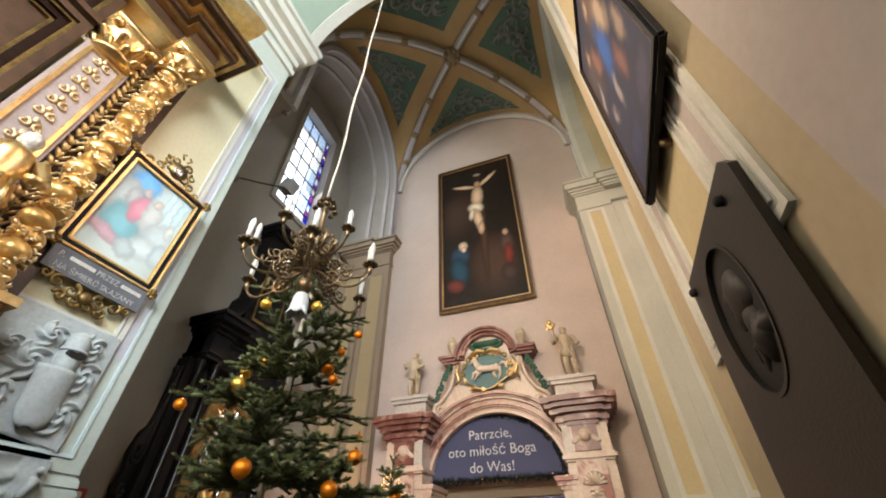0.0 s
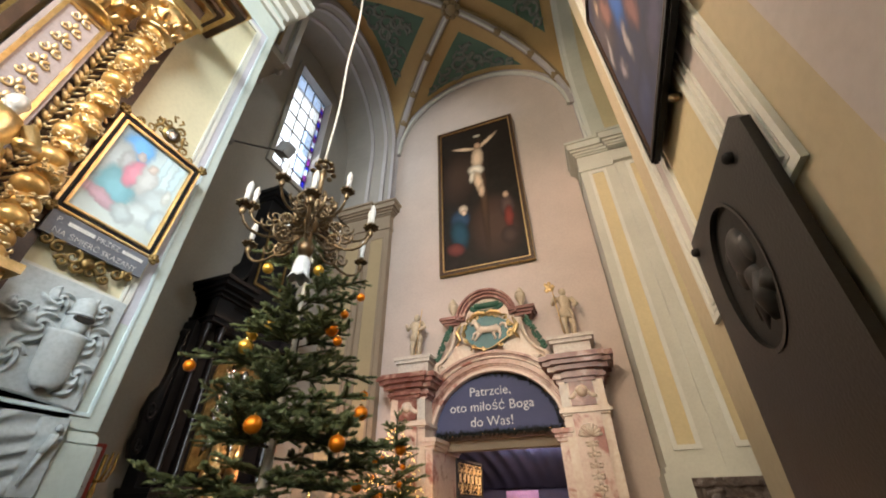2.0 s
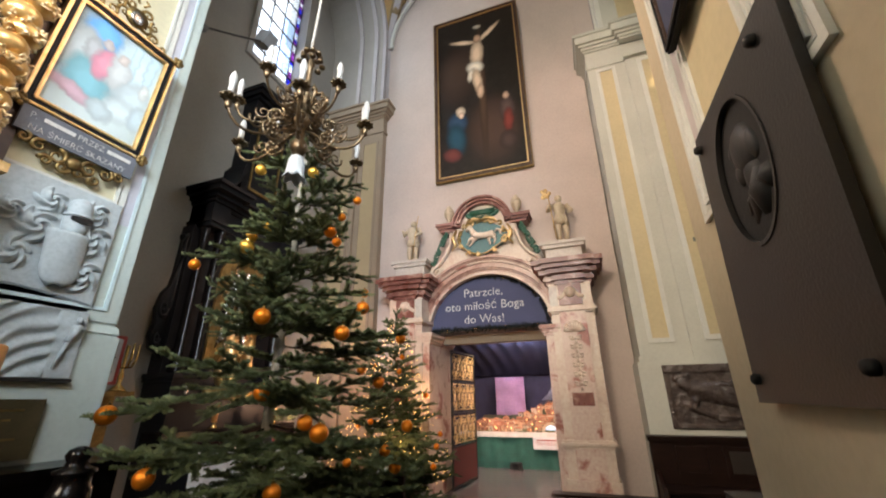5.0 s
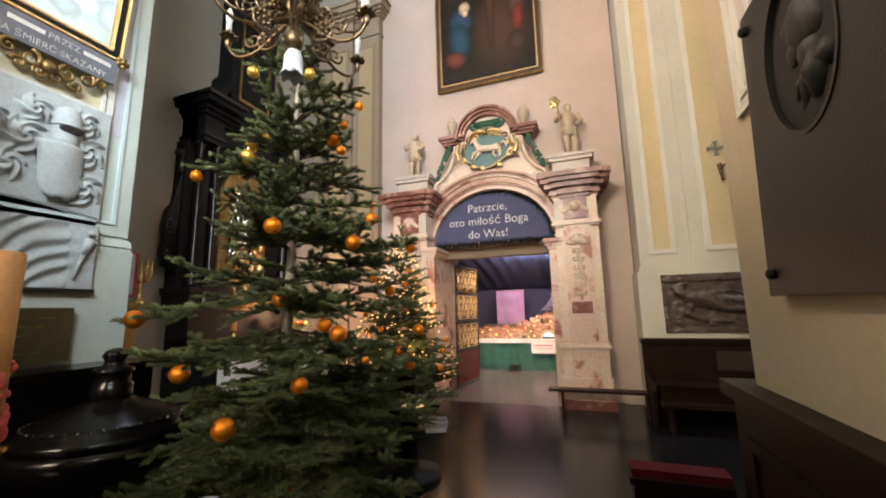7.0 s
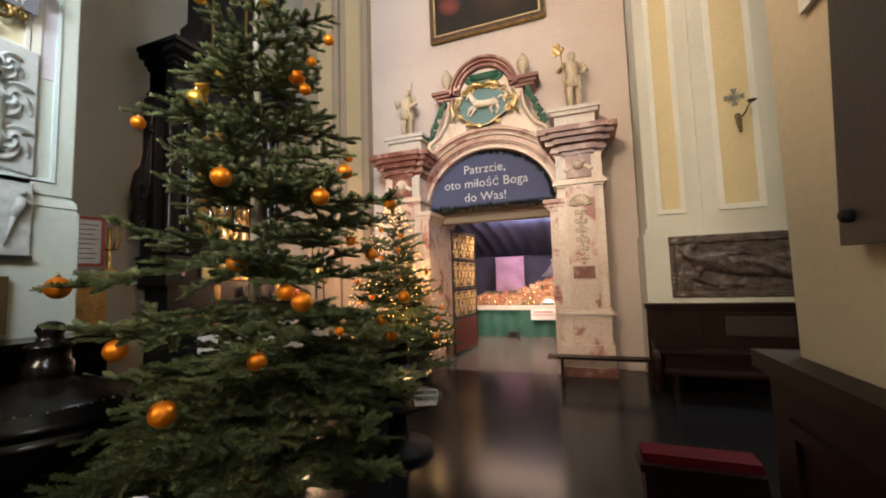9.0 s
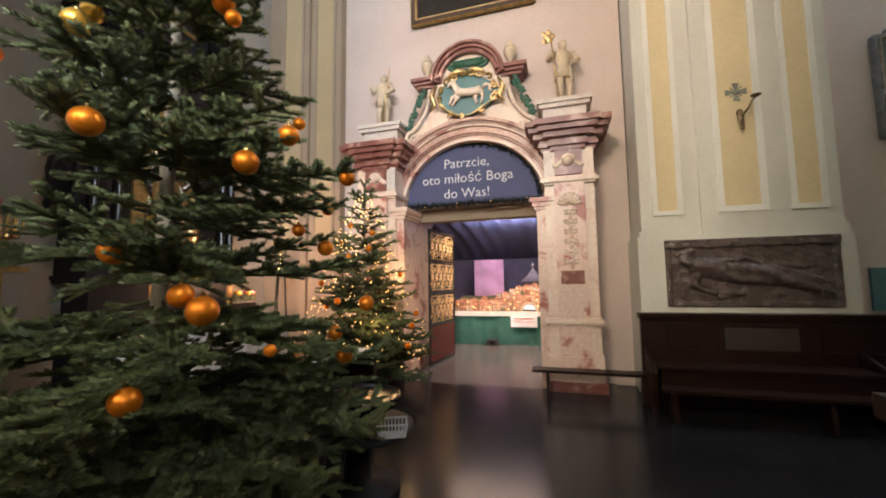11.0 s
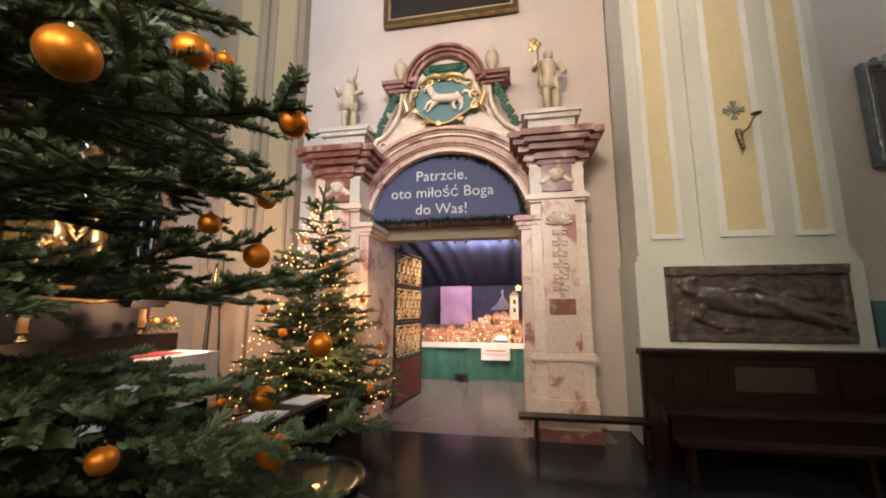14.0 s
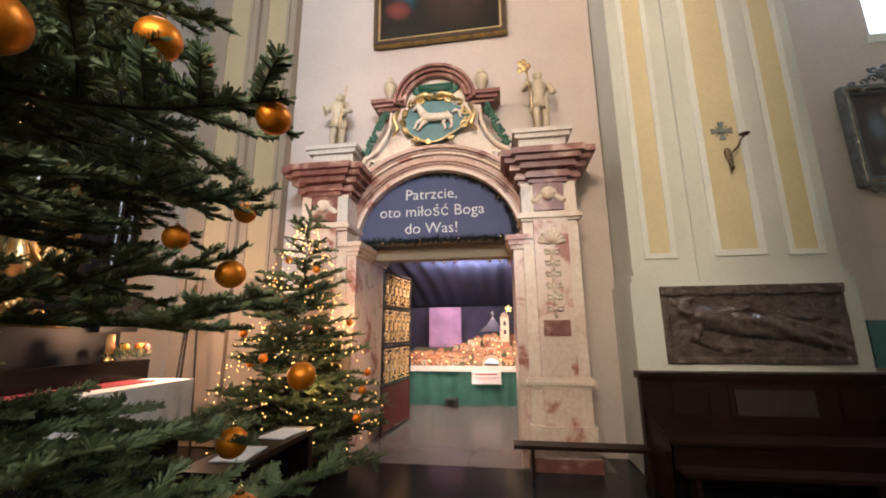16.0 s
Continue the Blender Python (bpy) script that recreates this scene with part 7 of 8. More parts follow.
for y0, y1, z0, z1 in ((-1.7, -0.10, 5.30, 5.78), (-1.7, -0.10, 2.9, 5.22)):
    for w, o, k, mt in ((0.0, 0.15, 0.07, "frame_wood"), (0.07, 0.12, 0.03, "old_gold"), (0.10, 0.09, 0.06, "brown_wood"), (0.16, 0.06, 0.025, "old_gold")):
        if z1 - z0 < 2 * (w + k) + 0.02:
            continue
        b = B()
        bx(b, 0.0, o, y0, y1 - w, z0 + w, z0 + w + k)
        bx(b, 0.0, o, y0, y1 - w, z1 - w - k, z1 - w)
        bx(b, 0.0, o, y1 - w - k, y1 - w, z0 + w + k, z1 - w - k)
        gp("panel_band", b, M[mt])
    b = B()
    bx(b, 0.0, 0.03, y0, y1 - 0.1, z0 + 0.1, z1 - 0.1)
    gp("dark_panel", b, M["frame_wood"], "dark brown carved panel")
    b = B()
    for k in range(22):
        yy = y1 - 0.28 - 0.06 * k
        tube(b, curl((0.035, yy, (z0 + z1) / 2 + 0.05 * (-1) ** k), 0.05, 1.2, 90 * k, (-1) ** k, 12, plane="yz"), 0.012, 5)
    gp("carved_scrolls", b, M["old_gold"], "", True)
sg = figure("statue", (-3.06, 0.56, 2.96), 0.92, 80, [M["skin_stone"], M["gold"]], "silvered and gilded statue on the side altar")
for f in sg.data.polygons:
    c = f.center
    if 0.3 < c.z < 0.74:
        f.material_index = 1
br = thing("statue_bracket", (-3.1, 0.62, 2.80), "small gilded bracket under the altar statue", "bracket")
b = B()
lathe(b, [(0.04, -0.2), (0.09, -0.1), (0.14, 0.1), (0.18, 0.13), (0.18, 0.15)], 16)
bx(b, -0.34, 0.0, -0.06, 0.06, -0.1, 0.12)
part("console", b, M["gold"], br)

# ---- stained window ----
wd = tagged(new("window_1"), "tall leaded window with blue and violet border glass", "window", kind="structure")
NY, NZ = 3, 7
bm = B()
for y0, y1, z0, z1 in ((WY0 - 0.12, WY0, WZ0 - 0.12, WZ1 + 0.12), (WY1, WY1 + 0.12, WZ0 - 0.12, WZ1 + 0.12), (WY0, WY1, WZ0 - 0.12, WZ0), (WY0, WY1, WZ1, WZ1 + 0.12)):
    bx(bm, -5.605, -5.54, y0, y1, z0, z1)
part("window_frame", soften(bm, 0.012), M["grey_plaster"], wd)
bo = 0.14
ys = [WY0, WY0 + bo] + [WY0 + bo + (WY1 - WY0 - 2 * bo) * k / NY for k in range(1, NY)] + [WY1 - bo, WY1]
zs = [WZ0 + (WZ1 - WZ0) * k / NZ for k in range(NZ + 1)]
rnd = random.Random(6)
for i in range(len(ys) - 1):
    edge = i in (0, len(ys) - 2)
    for j in range(NZ):
        cuts = 5 if edge else 1
        for k in range(cuts):
            z0, z1 = zs[j] + (zs[j + 1] - zs[j]) * k / cuts, zs[j] + (zs[j + 1] - zs[j]) * (k + 1) / cuts
            bm = B()
            bx(bm, -5.806, -5.80, ys[i], ys[i + 1], z0, z1)
            g = GLASS[rnd.choice((1, 2, 3, 1, 2, 0))] if edge else GLASS[3 if (j == NZ - 1 or (i == len(ys) - 3 and rnd.random() < 0.5)) else 0]
            pane = part("pane", bm, g, wd)
            pane.visible_shadow = False
for y in ys:
    bm = B()
    bx(bm, -5.82, -5.785, y - 0.011, y + 0.011, WZ0, WZ1)
    part("glazing_bar", bm, M["lead"], wd)
for z in zs:
    bm = B()
    bx(bm, -5.82, -5.78, WY0, WY1, z - 0.013, z + 0.013)
    part("glazing_bar", bm, M["lead"], wd)


def backdrop(name, corners, strength):
    m = bpy.data.materials.new("overcast_sky")
    m.use_nodes = True
    t = m.node_tree
    t.nodes.remove(t.nodes["Principled BSDF"])
    e = t.nodes.new("ShaderNodeEmission")
    e.inputs[0].default_value, e.inputs[1].default_value = (0.86, 0.93, 1.0, 1), strength
    t.links.new(e.outputs[0], t.nodes["Material Output"].inputs[0])
    b = B()
    b.faces.new([b.verts.new(c) for c in corners])
    return struct(name, b, m, "pale overcast winter sky outside the window", "sky")


backdrop("backdrop", [(-8.5, -2, 4), (-8.5, 14, 4), (-8.5, 14, 22), (-8.5, -2, 22)], 4.5)
backdrop("backdrop_2", [(1, 10.5, 4.5), (9, 10.5, 4.5), (9, 10.5, 14), (1, 10.5, 14)], 0.9)
w2 = tagged(new("window_2"), "plain bright window high in the wall", "window", kind="structure")
for x0, x1, z0, z1 in ((3.95, 4.02, 5.1, 9.5), (5.53, 5.6, 5.1, 9.5), (4.02, 5.53, 5.1, 5.17), (4.02, 5.53, 9.43, 9.5), (4.74, 4.8, 5.17, 9.43)):
    bm = B()
    bx(bm, x0, x1, 7.3, 7.4, z0, z1)
    part("window_frame", bm, M["pale"], w2)
for x0, x1 in ((4.02, 4.74), (4.8, 5.53)):
    bm = B()
    bx(bm, x0, x1, 7.34, 7.346, 5.17, 9.43)
    part("pane", bm, GLASS[0], w2).visible_shadow = False
bm = B()
prism(bm, [(6.86, 4.98), (6.86, 5.09), (7.35, 5.30), (7.35, 4.98)], 3.9, 5.65, "yz")
part("window_sill", bm, M["pale"], w2)

# ---- black altar against the end wall ----
ba = thing("black_altar", (-5.6, 4.91, 0), "black wooden baroque altar with columns and silver relief", "altar")


def ap(name, b, material="black_wood", label="", smooth=False):
    for v in b.verts:
        v.co.y *= 0.64
        if v.co.z > 2.05:
            v.co.z = 2.05 + (v.co.z - 2.05) * 1.14
    return part(name, b, M[material], ba, label, smooth)


b = B()
bx(b, 0.02, 0.45, -1.5, 1.5, 0.0, 1.55)
ap("base", soften(b, 0.012))
b = B()
for y0, y1 in ((-1.62, -1.0), (1.0, 1.62)):
    b = B()
    for z0, z1, o in ((1.50, 1.54, 0.04), (1.54, 1.59, 0.07), (1.59, 1.78, 0.02), (1.78, 1.83, 0.06), (1.83, 1.885, 0.09)):
        bx(b, 0.02, 0.52 + o, y0 - o, y1 + o, z0, z1)
    ap("column_pedestal", soften(b, 0.008))
for y in (-1.0, 1.0):
    b = B()
    ball(b, (0.55, y * 1.3, 1.685), 0.055, 12, 8, (0.3, 0.8, 1.5))
    ap("oval_plaquette", b, "silver", "small pale oval plaquette", True)
for y in (-1.45, -1.12, 1.12, 1.45):
    b = B()
    lathe(b, [(0.10, 1.885), (0.10, 1.94), (0.075, 1.99), (0.085, 2.16), (0.072, 2.2), (0.075, 2.9), (0.062, 3.55), (0.075, 3.58), (0.07, 3.62), (0.10, 3.74), (0.11, 3.78)], 20, (0.42 if abs(y) < 1.3 else 0.36, y, 0))
    ap("column", b, "lacquer", "glossy black column", True)
b = B()
bx(b, 0.02, 0.26, -1.62, 1.62, 1.55, 3.8)
ap("back_board", soften(b, 0.01))
b = B()
for z0, z1, o in ((3.78, 3.84, 0.0), (3.84, 3.88, 0.03), (3.88, 4.14, -0.03), (4.14, 4.19, 0.02), (4.19, 4.25, 0.09), (4.25, 4.32, 0.2), (4.32, 4.37, 0.25)):
    bx(b, 0.02, 0.36 + o * 0.6, -1.55 - o, 1.55 + o, z0, z1)
    for y0, y1 in ((-1.55, -1.0), (1.0, 1.55)):
        bx(b, 0.02, 0.52 + o, y0 - o, y1 + o, z0 + 0.002, z1 + 0.002)
ap("entablature", soften(b, 0.01), "black_wood", "broad black stepped entablature")
b = B()
bx(b, 0.02, 0.34, -0.72, 0.72, 4.37, 6.3)
ap("upper_stage", soften(b, 0.012))
b = B()
for y0, y1, z0, z1 in ((-0.5, -0.45, 4.65, 6.0), (0.45, 0.5, 4.65, 6.0), (-0.45, 0.45, 4.65, 4.7), (-0.45, 0.45, 5.95, 6.0)):
    bx(b, 0.33, 0.37, y0, y1, z0, z1)
ap("upper_gilt_frame", b, "old_gold", "thin gilt frame")
b = B()
for z0, z1, o in ((6.3, 6.36, 0.05), (6.36, 6.44, 0.12), (6.44, 6.52, 0.18)):
    bx(b, 0.02, 0.36 + o, -0.72 - o, 0.72 + o, z0, z1)
ap("upper_cornice", soften(b, 0.01))
for s in (-1, 1):
    b = B()
    rows = []
    for k in range(13):
        a = radians(90 * k / 12)
        rows.append([b.verts.new((x, s * (1.55 - r * 0.9 * math.sin(a)), 4.37 + r * (1 - math.cos(a)) * 0.75)) for x, r in ((0.05, 0.85), (0.5, 0.85), (0.5, 0.70), (0.05, 0.70))])
    for p, q in zip(rows, rows[1:]):
        for k in range(4):
            b.faces.new((p[k], p[(k + 1) % 4], q[(k + 1) % 4], q[k]))
    bmesh.ops.recalc_face_normals(b, faces=b.faces)
    ap("broken_pediment", b)
    # carved side wing
    b = B()
    out = [(1.60, 3.75), (1.66, 3.55), (1.64, 3.3), (1.70, 3.12), (1.74, 2.95), (1.86, 2.85), (1.92, 2.65), (1.86, 2.48), (1.92, 2.32), (1.84, 2.18), (1.70, 2.14), (1.60, 2.05)]
    prism(b, [(s * y, z) for y, z in out], 0.10, 0.2, "yz")
    for y, z, r in ((1.80, 2.66, 0.12), (1.80, 2.3, 0.08), (1.66, 3.4, 0.05)):
        tube(b, curl((0.2, s * y, z), r, 1.4, 0, s, 18, plane="yz"), [0.03 - 0.001 * i for i in range(18)], 7)
    ball(b, (0.15, s * 1.72, 3.62), 0.05, 10, 7)
    ap("carved_wing", b, "black_wood", "carved black side wing", True)
b = B()
prism(b, [(-0.72, 2.1), (0.72, 2.1), (0.72, 3.2)] + [(0.72 * math.cos(radians(a)), 3.2 + 0.45 * math.sin(radians(a))) for a in range(10, 180, 10)] + [(-0.72, 3.2)], 0.25, 0.30, "yz")
ap("picture_field", b, "old_gold", "dull gilt picture field")
b = B()
rnd = random.Random(14)
for k in range(34):
    y, z = rnd.uniform(-0.55, 0.55), rnd.uniform(2.2, 3.35)
    l = rnd.uniform(0.15, 0.45)
    tube(b, [(0.30, y, z + l / 2), (0.36, y + rnd.uniform(-0.06, 0.06), z), (0.30, y + rnd.uniform(-0.14, 0.14), z - l / 2)], [0.015, 0.045, 0.012], 7)
ball(b, (0.36, 0, 3.28), 0.1, 12, 8)
ap("silver_drapery", b, "silver", "shimmering silver relief drapery", True)
for i, (y, s) in enumerate(((-0.3, 1), (0.35, -1))):
    b = B()
    tube(b, [(0.40, y, 2.02), (0.45, y + s * 0.05, 2.2), (0.42, y, 2.45)], [0.12, 0.1, 0.05], 10)
    ball(b, (0.43, y, 2.54), 0.06, 10, 7)
    for k in range(5):
        tube(b, [(0.42, y + s * 0.05, 2.4), (0.46, y + s * (0.2 + 0.03 * k), 2.45 - 0.07 * k)], [0.04, 0.02], 6)
    ap("gilt_carving", b, "gold", "gilded carved ornament", True)
b = B()
ring(b, 0, 0, 0.16, 0.23, -0.05, 0.05, 0, 360, 24)
for k in range(16):
    a = 2 * math.pi * k / 16
    ball(b, (0.21 * math.cos(a), -0.05, 0.21 * math.sin(a)), 0.035, 7, 5)
bmesh.ops.rotate(b, cent=(0, 0, 0), matrix=Matrix.Rotation(radians(90), 3, "Z"), verts=b.verts)
bmesh.ops.translate(b, verts=b.verts, vec=(0.5, -0.36, 1.95))
ap("round_gilt_frame", b, "gold", "round gilded medallion frame", True)
b = B()
for k in range(5):
    tube(b, [(0.47, -0.8, 1.6 + 0.03 * k), (0.52, -0.3, 1.58 + 0.03 * k), (0.52, 0.4, 1.56 + 0.03 * k), (0.48, 0.9, 1.6 + 0.03 * k)], 0.025, 7)
ap("gilt_ledge", b, "old_gold", "gilded carved ledge", True)

# altar table with its cloths
at_ = thing("altar_table", (-4.58, 4.75, 0), "dark altar table before the black altar", "table")
b = B()
bx(b, -0.42, 0.42, -1.15, 1.05, 0.0, 0.94)
part("body", soften(b, 0.012), M["black_wood"], at_)
b = B()
bx(b, -0.46, 0.46, -1.2, 1.1, 0.94, 0.985)
part("slab", soften(b, 0.01), M["black_wood"], at_)
b = B()
bx(b, -0.44, -0.09, -1.15, 1.08, 0.985, 1.2)
part("gradine", soften(b, 0.012), M["lacquer"], at_, "dark raised candle step")


def cloth(name, x0, x1, y0, y1, z, drop, material, label, lace):
    b = B()
    n = 60
    rim = [(x1 + 0.012, y0 + (y1 - y0) * k / n) for k in range(n + 1)] + [(x1 - (x1 - x0) * k / 20, y1 + 0.012) for k in range(1, 21)]
    rows = []
    for i, (x, y) in enumerate(rim):
        w = 0.010 * math.sin(i * 1.3) + 0.007 * math.sin(i * 0.53)
        d = drop + (0.014 * abs(math.sin(i * 0.9)) if lace else 0)
        ox, oy = (w, 0) if i <= n else (0, w)
        rows.append([b.verts.new(v) for v in ((x, y, z), (x + ox * 0.5 + 0.003, y + oy * 0.5, z - d * 0.5), (x + ox + 0.006, y + oy, z - d))])
    for p, q in zip(rows, rows[1:]):
        for k in range(2):
            b.faces.new((p[k], p[k + 1], q[k + 1], q[k]))
    bx(b, x0, x1 + 0.012, y0, y1 + 0.012, z - 0.002, z + 0.004)
    o = part(name, b, material, None, smooth=False)
    o.modifiers.new("thick", "SOLIDIFY").thickness = 0.004
    return tagged(o, label, "cloth")


cloth("altar_cloth", -4.665, -4.12, 3.57, 5.85, 0.99, 0.50, M["white_cloth"], "white lace-edged altar cloth on the table", True)
cloth("altar_runner", -4.66, -4.36, 3.55, 5.6, 1.0, 0.006, M["red_cloth"], "red runner laid over the altar cloth", False)
for x, y, h in ((-4.80, 5.46, 0.19), (-4.80, 4.38, 0.20)):
    k = thing("altar_candle", (x, y, 1.202), "orange wax candle on a low brass foot", "candle", "altar candles")
    b = B()
    lathe(b, [(0.06, 0.0), (0.05, 0.02), (0.02, 0.04), (0.03, 0.07), (0.05, 0.08)], 14)
    part("holder", b, M["brass"], k, smooth=True)
    b = B()
    lathe(b, [(0.035, 0.08), (0.035, 0.08 + h), (0.02, 0.085 + h)], 14)
    part("wax", b, M["wax_orange"], k, smooth=True)
wr = thing("fir_wreath", (-4.80, 5.66, 1.204), "low fir wreath with red and green baubles", "wreath")
b = B()
rnd = random.Random(12)
for k in range(420):
    a = rnd.uniform(0, 6.28)
    p = Vector((0.15 * math.cos(a), 0.15 * math.sin(a), 0.06)) + Vector((rnd.uniform(-0.04, 0.04), rnd.uniform(-0.04, 0.04), rnd.uniform(-0.04, 0.06)))
    d = Vector((rnd.uniform(-1, 1), rnd.uniform(-1, 1), rnd.uniform(-0.2, 1))).normalized()
    q = d.orthogonal() * 0.004
    b.faces.new([b.verts.new(v) for v in (p - q, p + d * 0.06, p + q)])
part("fir_sprigs", b, M["needle"], wr)
for k in range(7):
    a = k * 0.9
    b = B()
    ball(b, (0.16 * math.cos(a), 0.16 * math.sin(a), 0.14), 0.038, 12, 8)
    part("small_bauble", b, M["wax_red"] if k % 3 else M["bauble_pale"], wr, smooth=True)

# tall brass candlestick in the corner
cs = thing("tall_candlestick", (-4.72, 6.4, 0), "tall brass candlestick with a crown on dark legs", "candlestick")
b = B()
lathe(b, [(0.09, 1.62), (0.12, 1.66), (0.10, 1.70), (0.12, 1.74), (0.05, 1.76), (0.02, 1.8), (0.03, 1.86), (0.015, 1.9), (0.02, 2.0), (0.012, 2.1)], 18)
part("crown", b, M["brass"], cs, "polished brass crown", True)
for k in range(3):
    a = radians(120 * k + 30)
    b = B()
    tube(b, [(0.16 * math.cos(a), 0.16 * math.sin(a), 0.0), (0.07 * math.cos(a), 0.07 * math.sin(a), 1.63)], 0.014, 7)
    part("leg", b, M["iron"], cs)
for k in range(3):
    a = radians(120 * k)
    b = B()
    tube(b, [(0, 0, 1.95), (0.08 * math.cos(a), 0.08 * math.sin(a), 1.93), (0.11 * math.cos(a), 0.11 * math.sin(a), 2.02), (0.11 * math.cos(a), 0.11 * math.sin(a), 2.22)], 0.008, 6)
    part("candle_arm", b, M["brass"], cs)
# altar card and candelabrum beside the altar
cd = thing("framed_card", (-4.95, 2.98, 1.98), "red framed printed card on the altar's side", "card")
cd.rotation_euler = (0, 0, radians(80))
moulded_frame(cd, 0.28, 0.52, [(0, 0.03, -0.02, 0.01, M["wax_red"], "frame")])
b = B()
bx(b, -0.115, 0.115, -0.004, 0.004, -0.235, 0.235)
part("sheet", b, M["paper"], cd)
b = B()
for k in range(8):
    bx(b, -0.085, 0.08 - 0.02 * (k % 3), -0.007, -0.004, 0.17 - 0.05 * k, 0.178 - 0.05 * k)
part("text_bars", b, M["iron"], cd)
sh = thing("side_shelf", (-5.1, 3.0, 1.60), "small gilt shelf against the end wall", "shelf")
b = B()
bx(b, -0.48, 0.25, -0.22, 0.3, 0.0, 0.05)
bx(b, -0.48, 0.1, -0.1, 0.2, -0.5, 0.0)
part("board", soften(b, 0.01), M["old_gold"], sh)
cl = thing("candelabrum", (-4.98, 3.19, 1.652), "gilt branched candelabrum on the shelf", "candelabrum")
b = B()
lathe(b, [(0.09, 0.0), (0.07, 0.03), (0.02, 0.08), (0.03, 0.16), (0.015, 0.22), (0.02, 0.5)], 14)
part("stem", b, M["brass"], cl, smooth=True)
for k in range(6):
    a = k * math.pi / 3
    b = B()
    tube(b, [(0, 0, 0.25), (0.07 * math.cos(a), 0.07 * math.sin(a), 0.26), (0.1 * math.cos(a), 0.1 * math.sin(a), 0.36), (0.1 * math.cos(a), 0.1 * math.sin(a), 0.52)], [0.012, 0.012, 0.012, 0.009], 6)
    part("branch", b, M["brass"], cl, smooth=True)

# ---- baptismal font ----
ft = thing("baptismal_font", (-2.78, 1.72, 0), "dark round font with a studded domed lid", "font")
b = B()
lathe(b, [(0.32, 0.0), (0.32, 0.05), (0.29, 0.09), (0.17, 0.15), (0.13, 0.24), (0.14, 0.46), (0.22, 0.56), (0.36, 0.64), (0.43, 0.72), (0.45, 0.78), (0.45, 0.81), (0.41, 0.83)], 40)
part("bowl", b, M["lacquer"], ft, smooth=True)
b = B()
lathe(b, [(0.42, 0.83), (0.43, 0.85), (0.42, 0.875), (0.385, 0.885), (0.375, 0.91), (0.34, 0.925), (0.26, 0.965), (0.17, 0.995), (0.11, 1.015), (0.095, 1.03)], 40)
lid = part("lid", b, M["lacquer"], ft, "domed dark wooden lid", True)
b = B()
for k in range(44):
    a = 2 * math.pi * k / 44
    ball(b, (0.365 * math.cos(a), 0.365 * math.sin(a), 0.918), 0.0055, 6, 5)
part("stud_row", b, M["silver"], lid, smooth=True)
b = B()
lathe(b, [(0.095, 1.03), (0.10, 1.045), (0.10, 1.10), (0.085, 1.115), (0.085, 1.17), (0.10, 1.18), (0.10, 1.195), (0.06, 1.21), (0.05, 1.24), (0.065, 1.27), (0.05, 1.30), (0.015, 1.315)], 22)
part("finial", b, M["lacquer"], lid, smooth=True)

# paschal candle
pc = thing("large_candle", (-2.43, 1.035, 0), "thick orange candle with red wax ornament on a stand", "candle")
b = B()
lathe(b, [(0.16, 0.0), (0.14, 0.05), (0.03, 0.09), (0.025, 0.86), (0.08, 0.92), (0.10, 0.96), (0.10, 0.98)], 18)
part("stand", b, M["brass"], pc, smooth=True)
b = B()
lathe(b, [(0.07, 0.98), (0.07, 1.78), (0.06, 1.79), (0.02, 1.78)], 22)
wx = part("wax", b, M["wax_orange"], pc, smooth=True)
b = B()
rnd = random.Random(17)
for k in range(70):
    a, z = rnd.uniform(0, 6.28), rnd.uniform(1.0, 1.34)
    ball(b, (0.07 * math.cos(a), 0.07 * math.sin(a), z), rnd.uniform(0.012, 0.026), 7, 5, (1, 1, rnd.uniform(0.5, 1.8)))
part("red_wax_ornament", b, M["wax_red"], wx, "red wax relief ornament", True)

# white-covered side table
wt = thing("side_table", (-1.60, 1.10, 0.02), "small wooden table under a white cloth", "table")
wt.rotation_euler = (0, 0, radians(38))
for x in (-0.2, 0.2):
    for y in (-0.2, 0.2):
        b = B()
        bx(b, x - 0.02, x + 0.02, y - 0.02, y + 0.02, 0, 0.70)
        part("leg", b, M["brown_wood"], wt)
b = B()
bx(b, -0.25, 0.25, -0.25, 0.25, 0.70, 0.73)
part("tabletop", soften(b, 0.008), M["brown_wood"], wt)
tc = thing("table_cloth", (-1.60, 1.10, 0.753), "white crumpled cloth on the small table", "cloth")
tc.rotation_euler = (0, 0, radians(38))
b = B()
n = 16
g = [[b.verts.new((-0.27 + 0.54 * i / n, -0.27 + 0.54 * j / n, 0.004 + (0.006 * noise.noise((i * 0.4, j * 0.4, 0)) + 0.006) - (0.05 if i in (0, n) or j in (0, n) else 0))) for j in range(n + 1)] for i in range(n + 1)]
for i in range(n):
    for j in range(n):
        b.faces.new((g[i][j], g[i + 1][j], g[i + 1][j + 1], g[i][j + 1]))
part("linen", b, M["paper"], tc, smooth=True).modifiers.new("thick", "SOLIDIFY").thickness = 0.003

# tiered round stand with a basket
rs = thing("round_stand", (-1.72, 3.62, 0), "dark polished two-tier round stand by the tree", "stand")
b = B()
lathe(b, [(0.30, 0.0), (0.30, 0.05), (0.1, 0.08), (0.08, 0.40), (0.38, 0.425), (0.40, 0.435), (0.40, 0.45), (0.38, 0.455)], 40)
part("lower_tier", b, M["black_wood"], rs, smooth=True)
b = B()
lathe(b, [(0.1, 0.455), (0.09, 0.565), (0.25, 0.58), (0.29, 0.60), (0.305, 0.63), (0.31, 0.665), (0.30, 0.67), (0.29, 0.65), (0.25, 0.645)], 40)
part("upper_tier", b, M["lacquer"], rs, smooth=True)
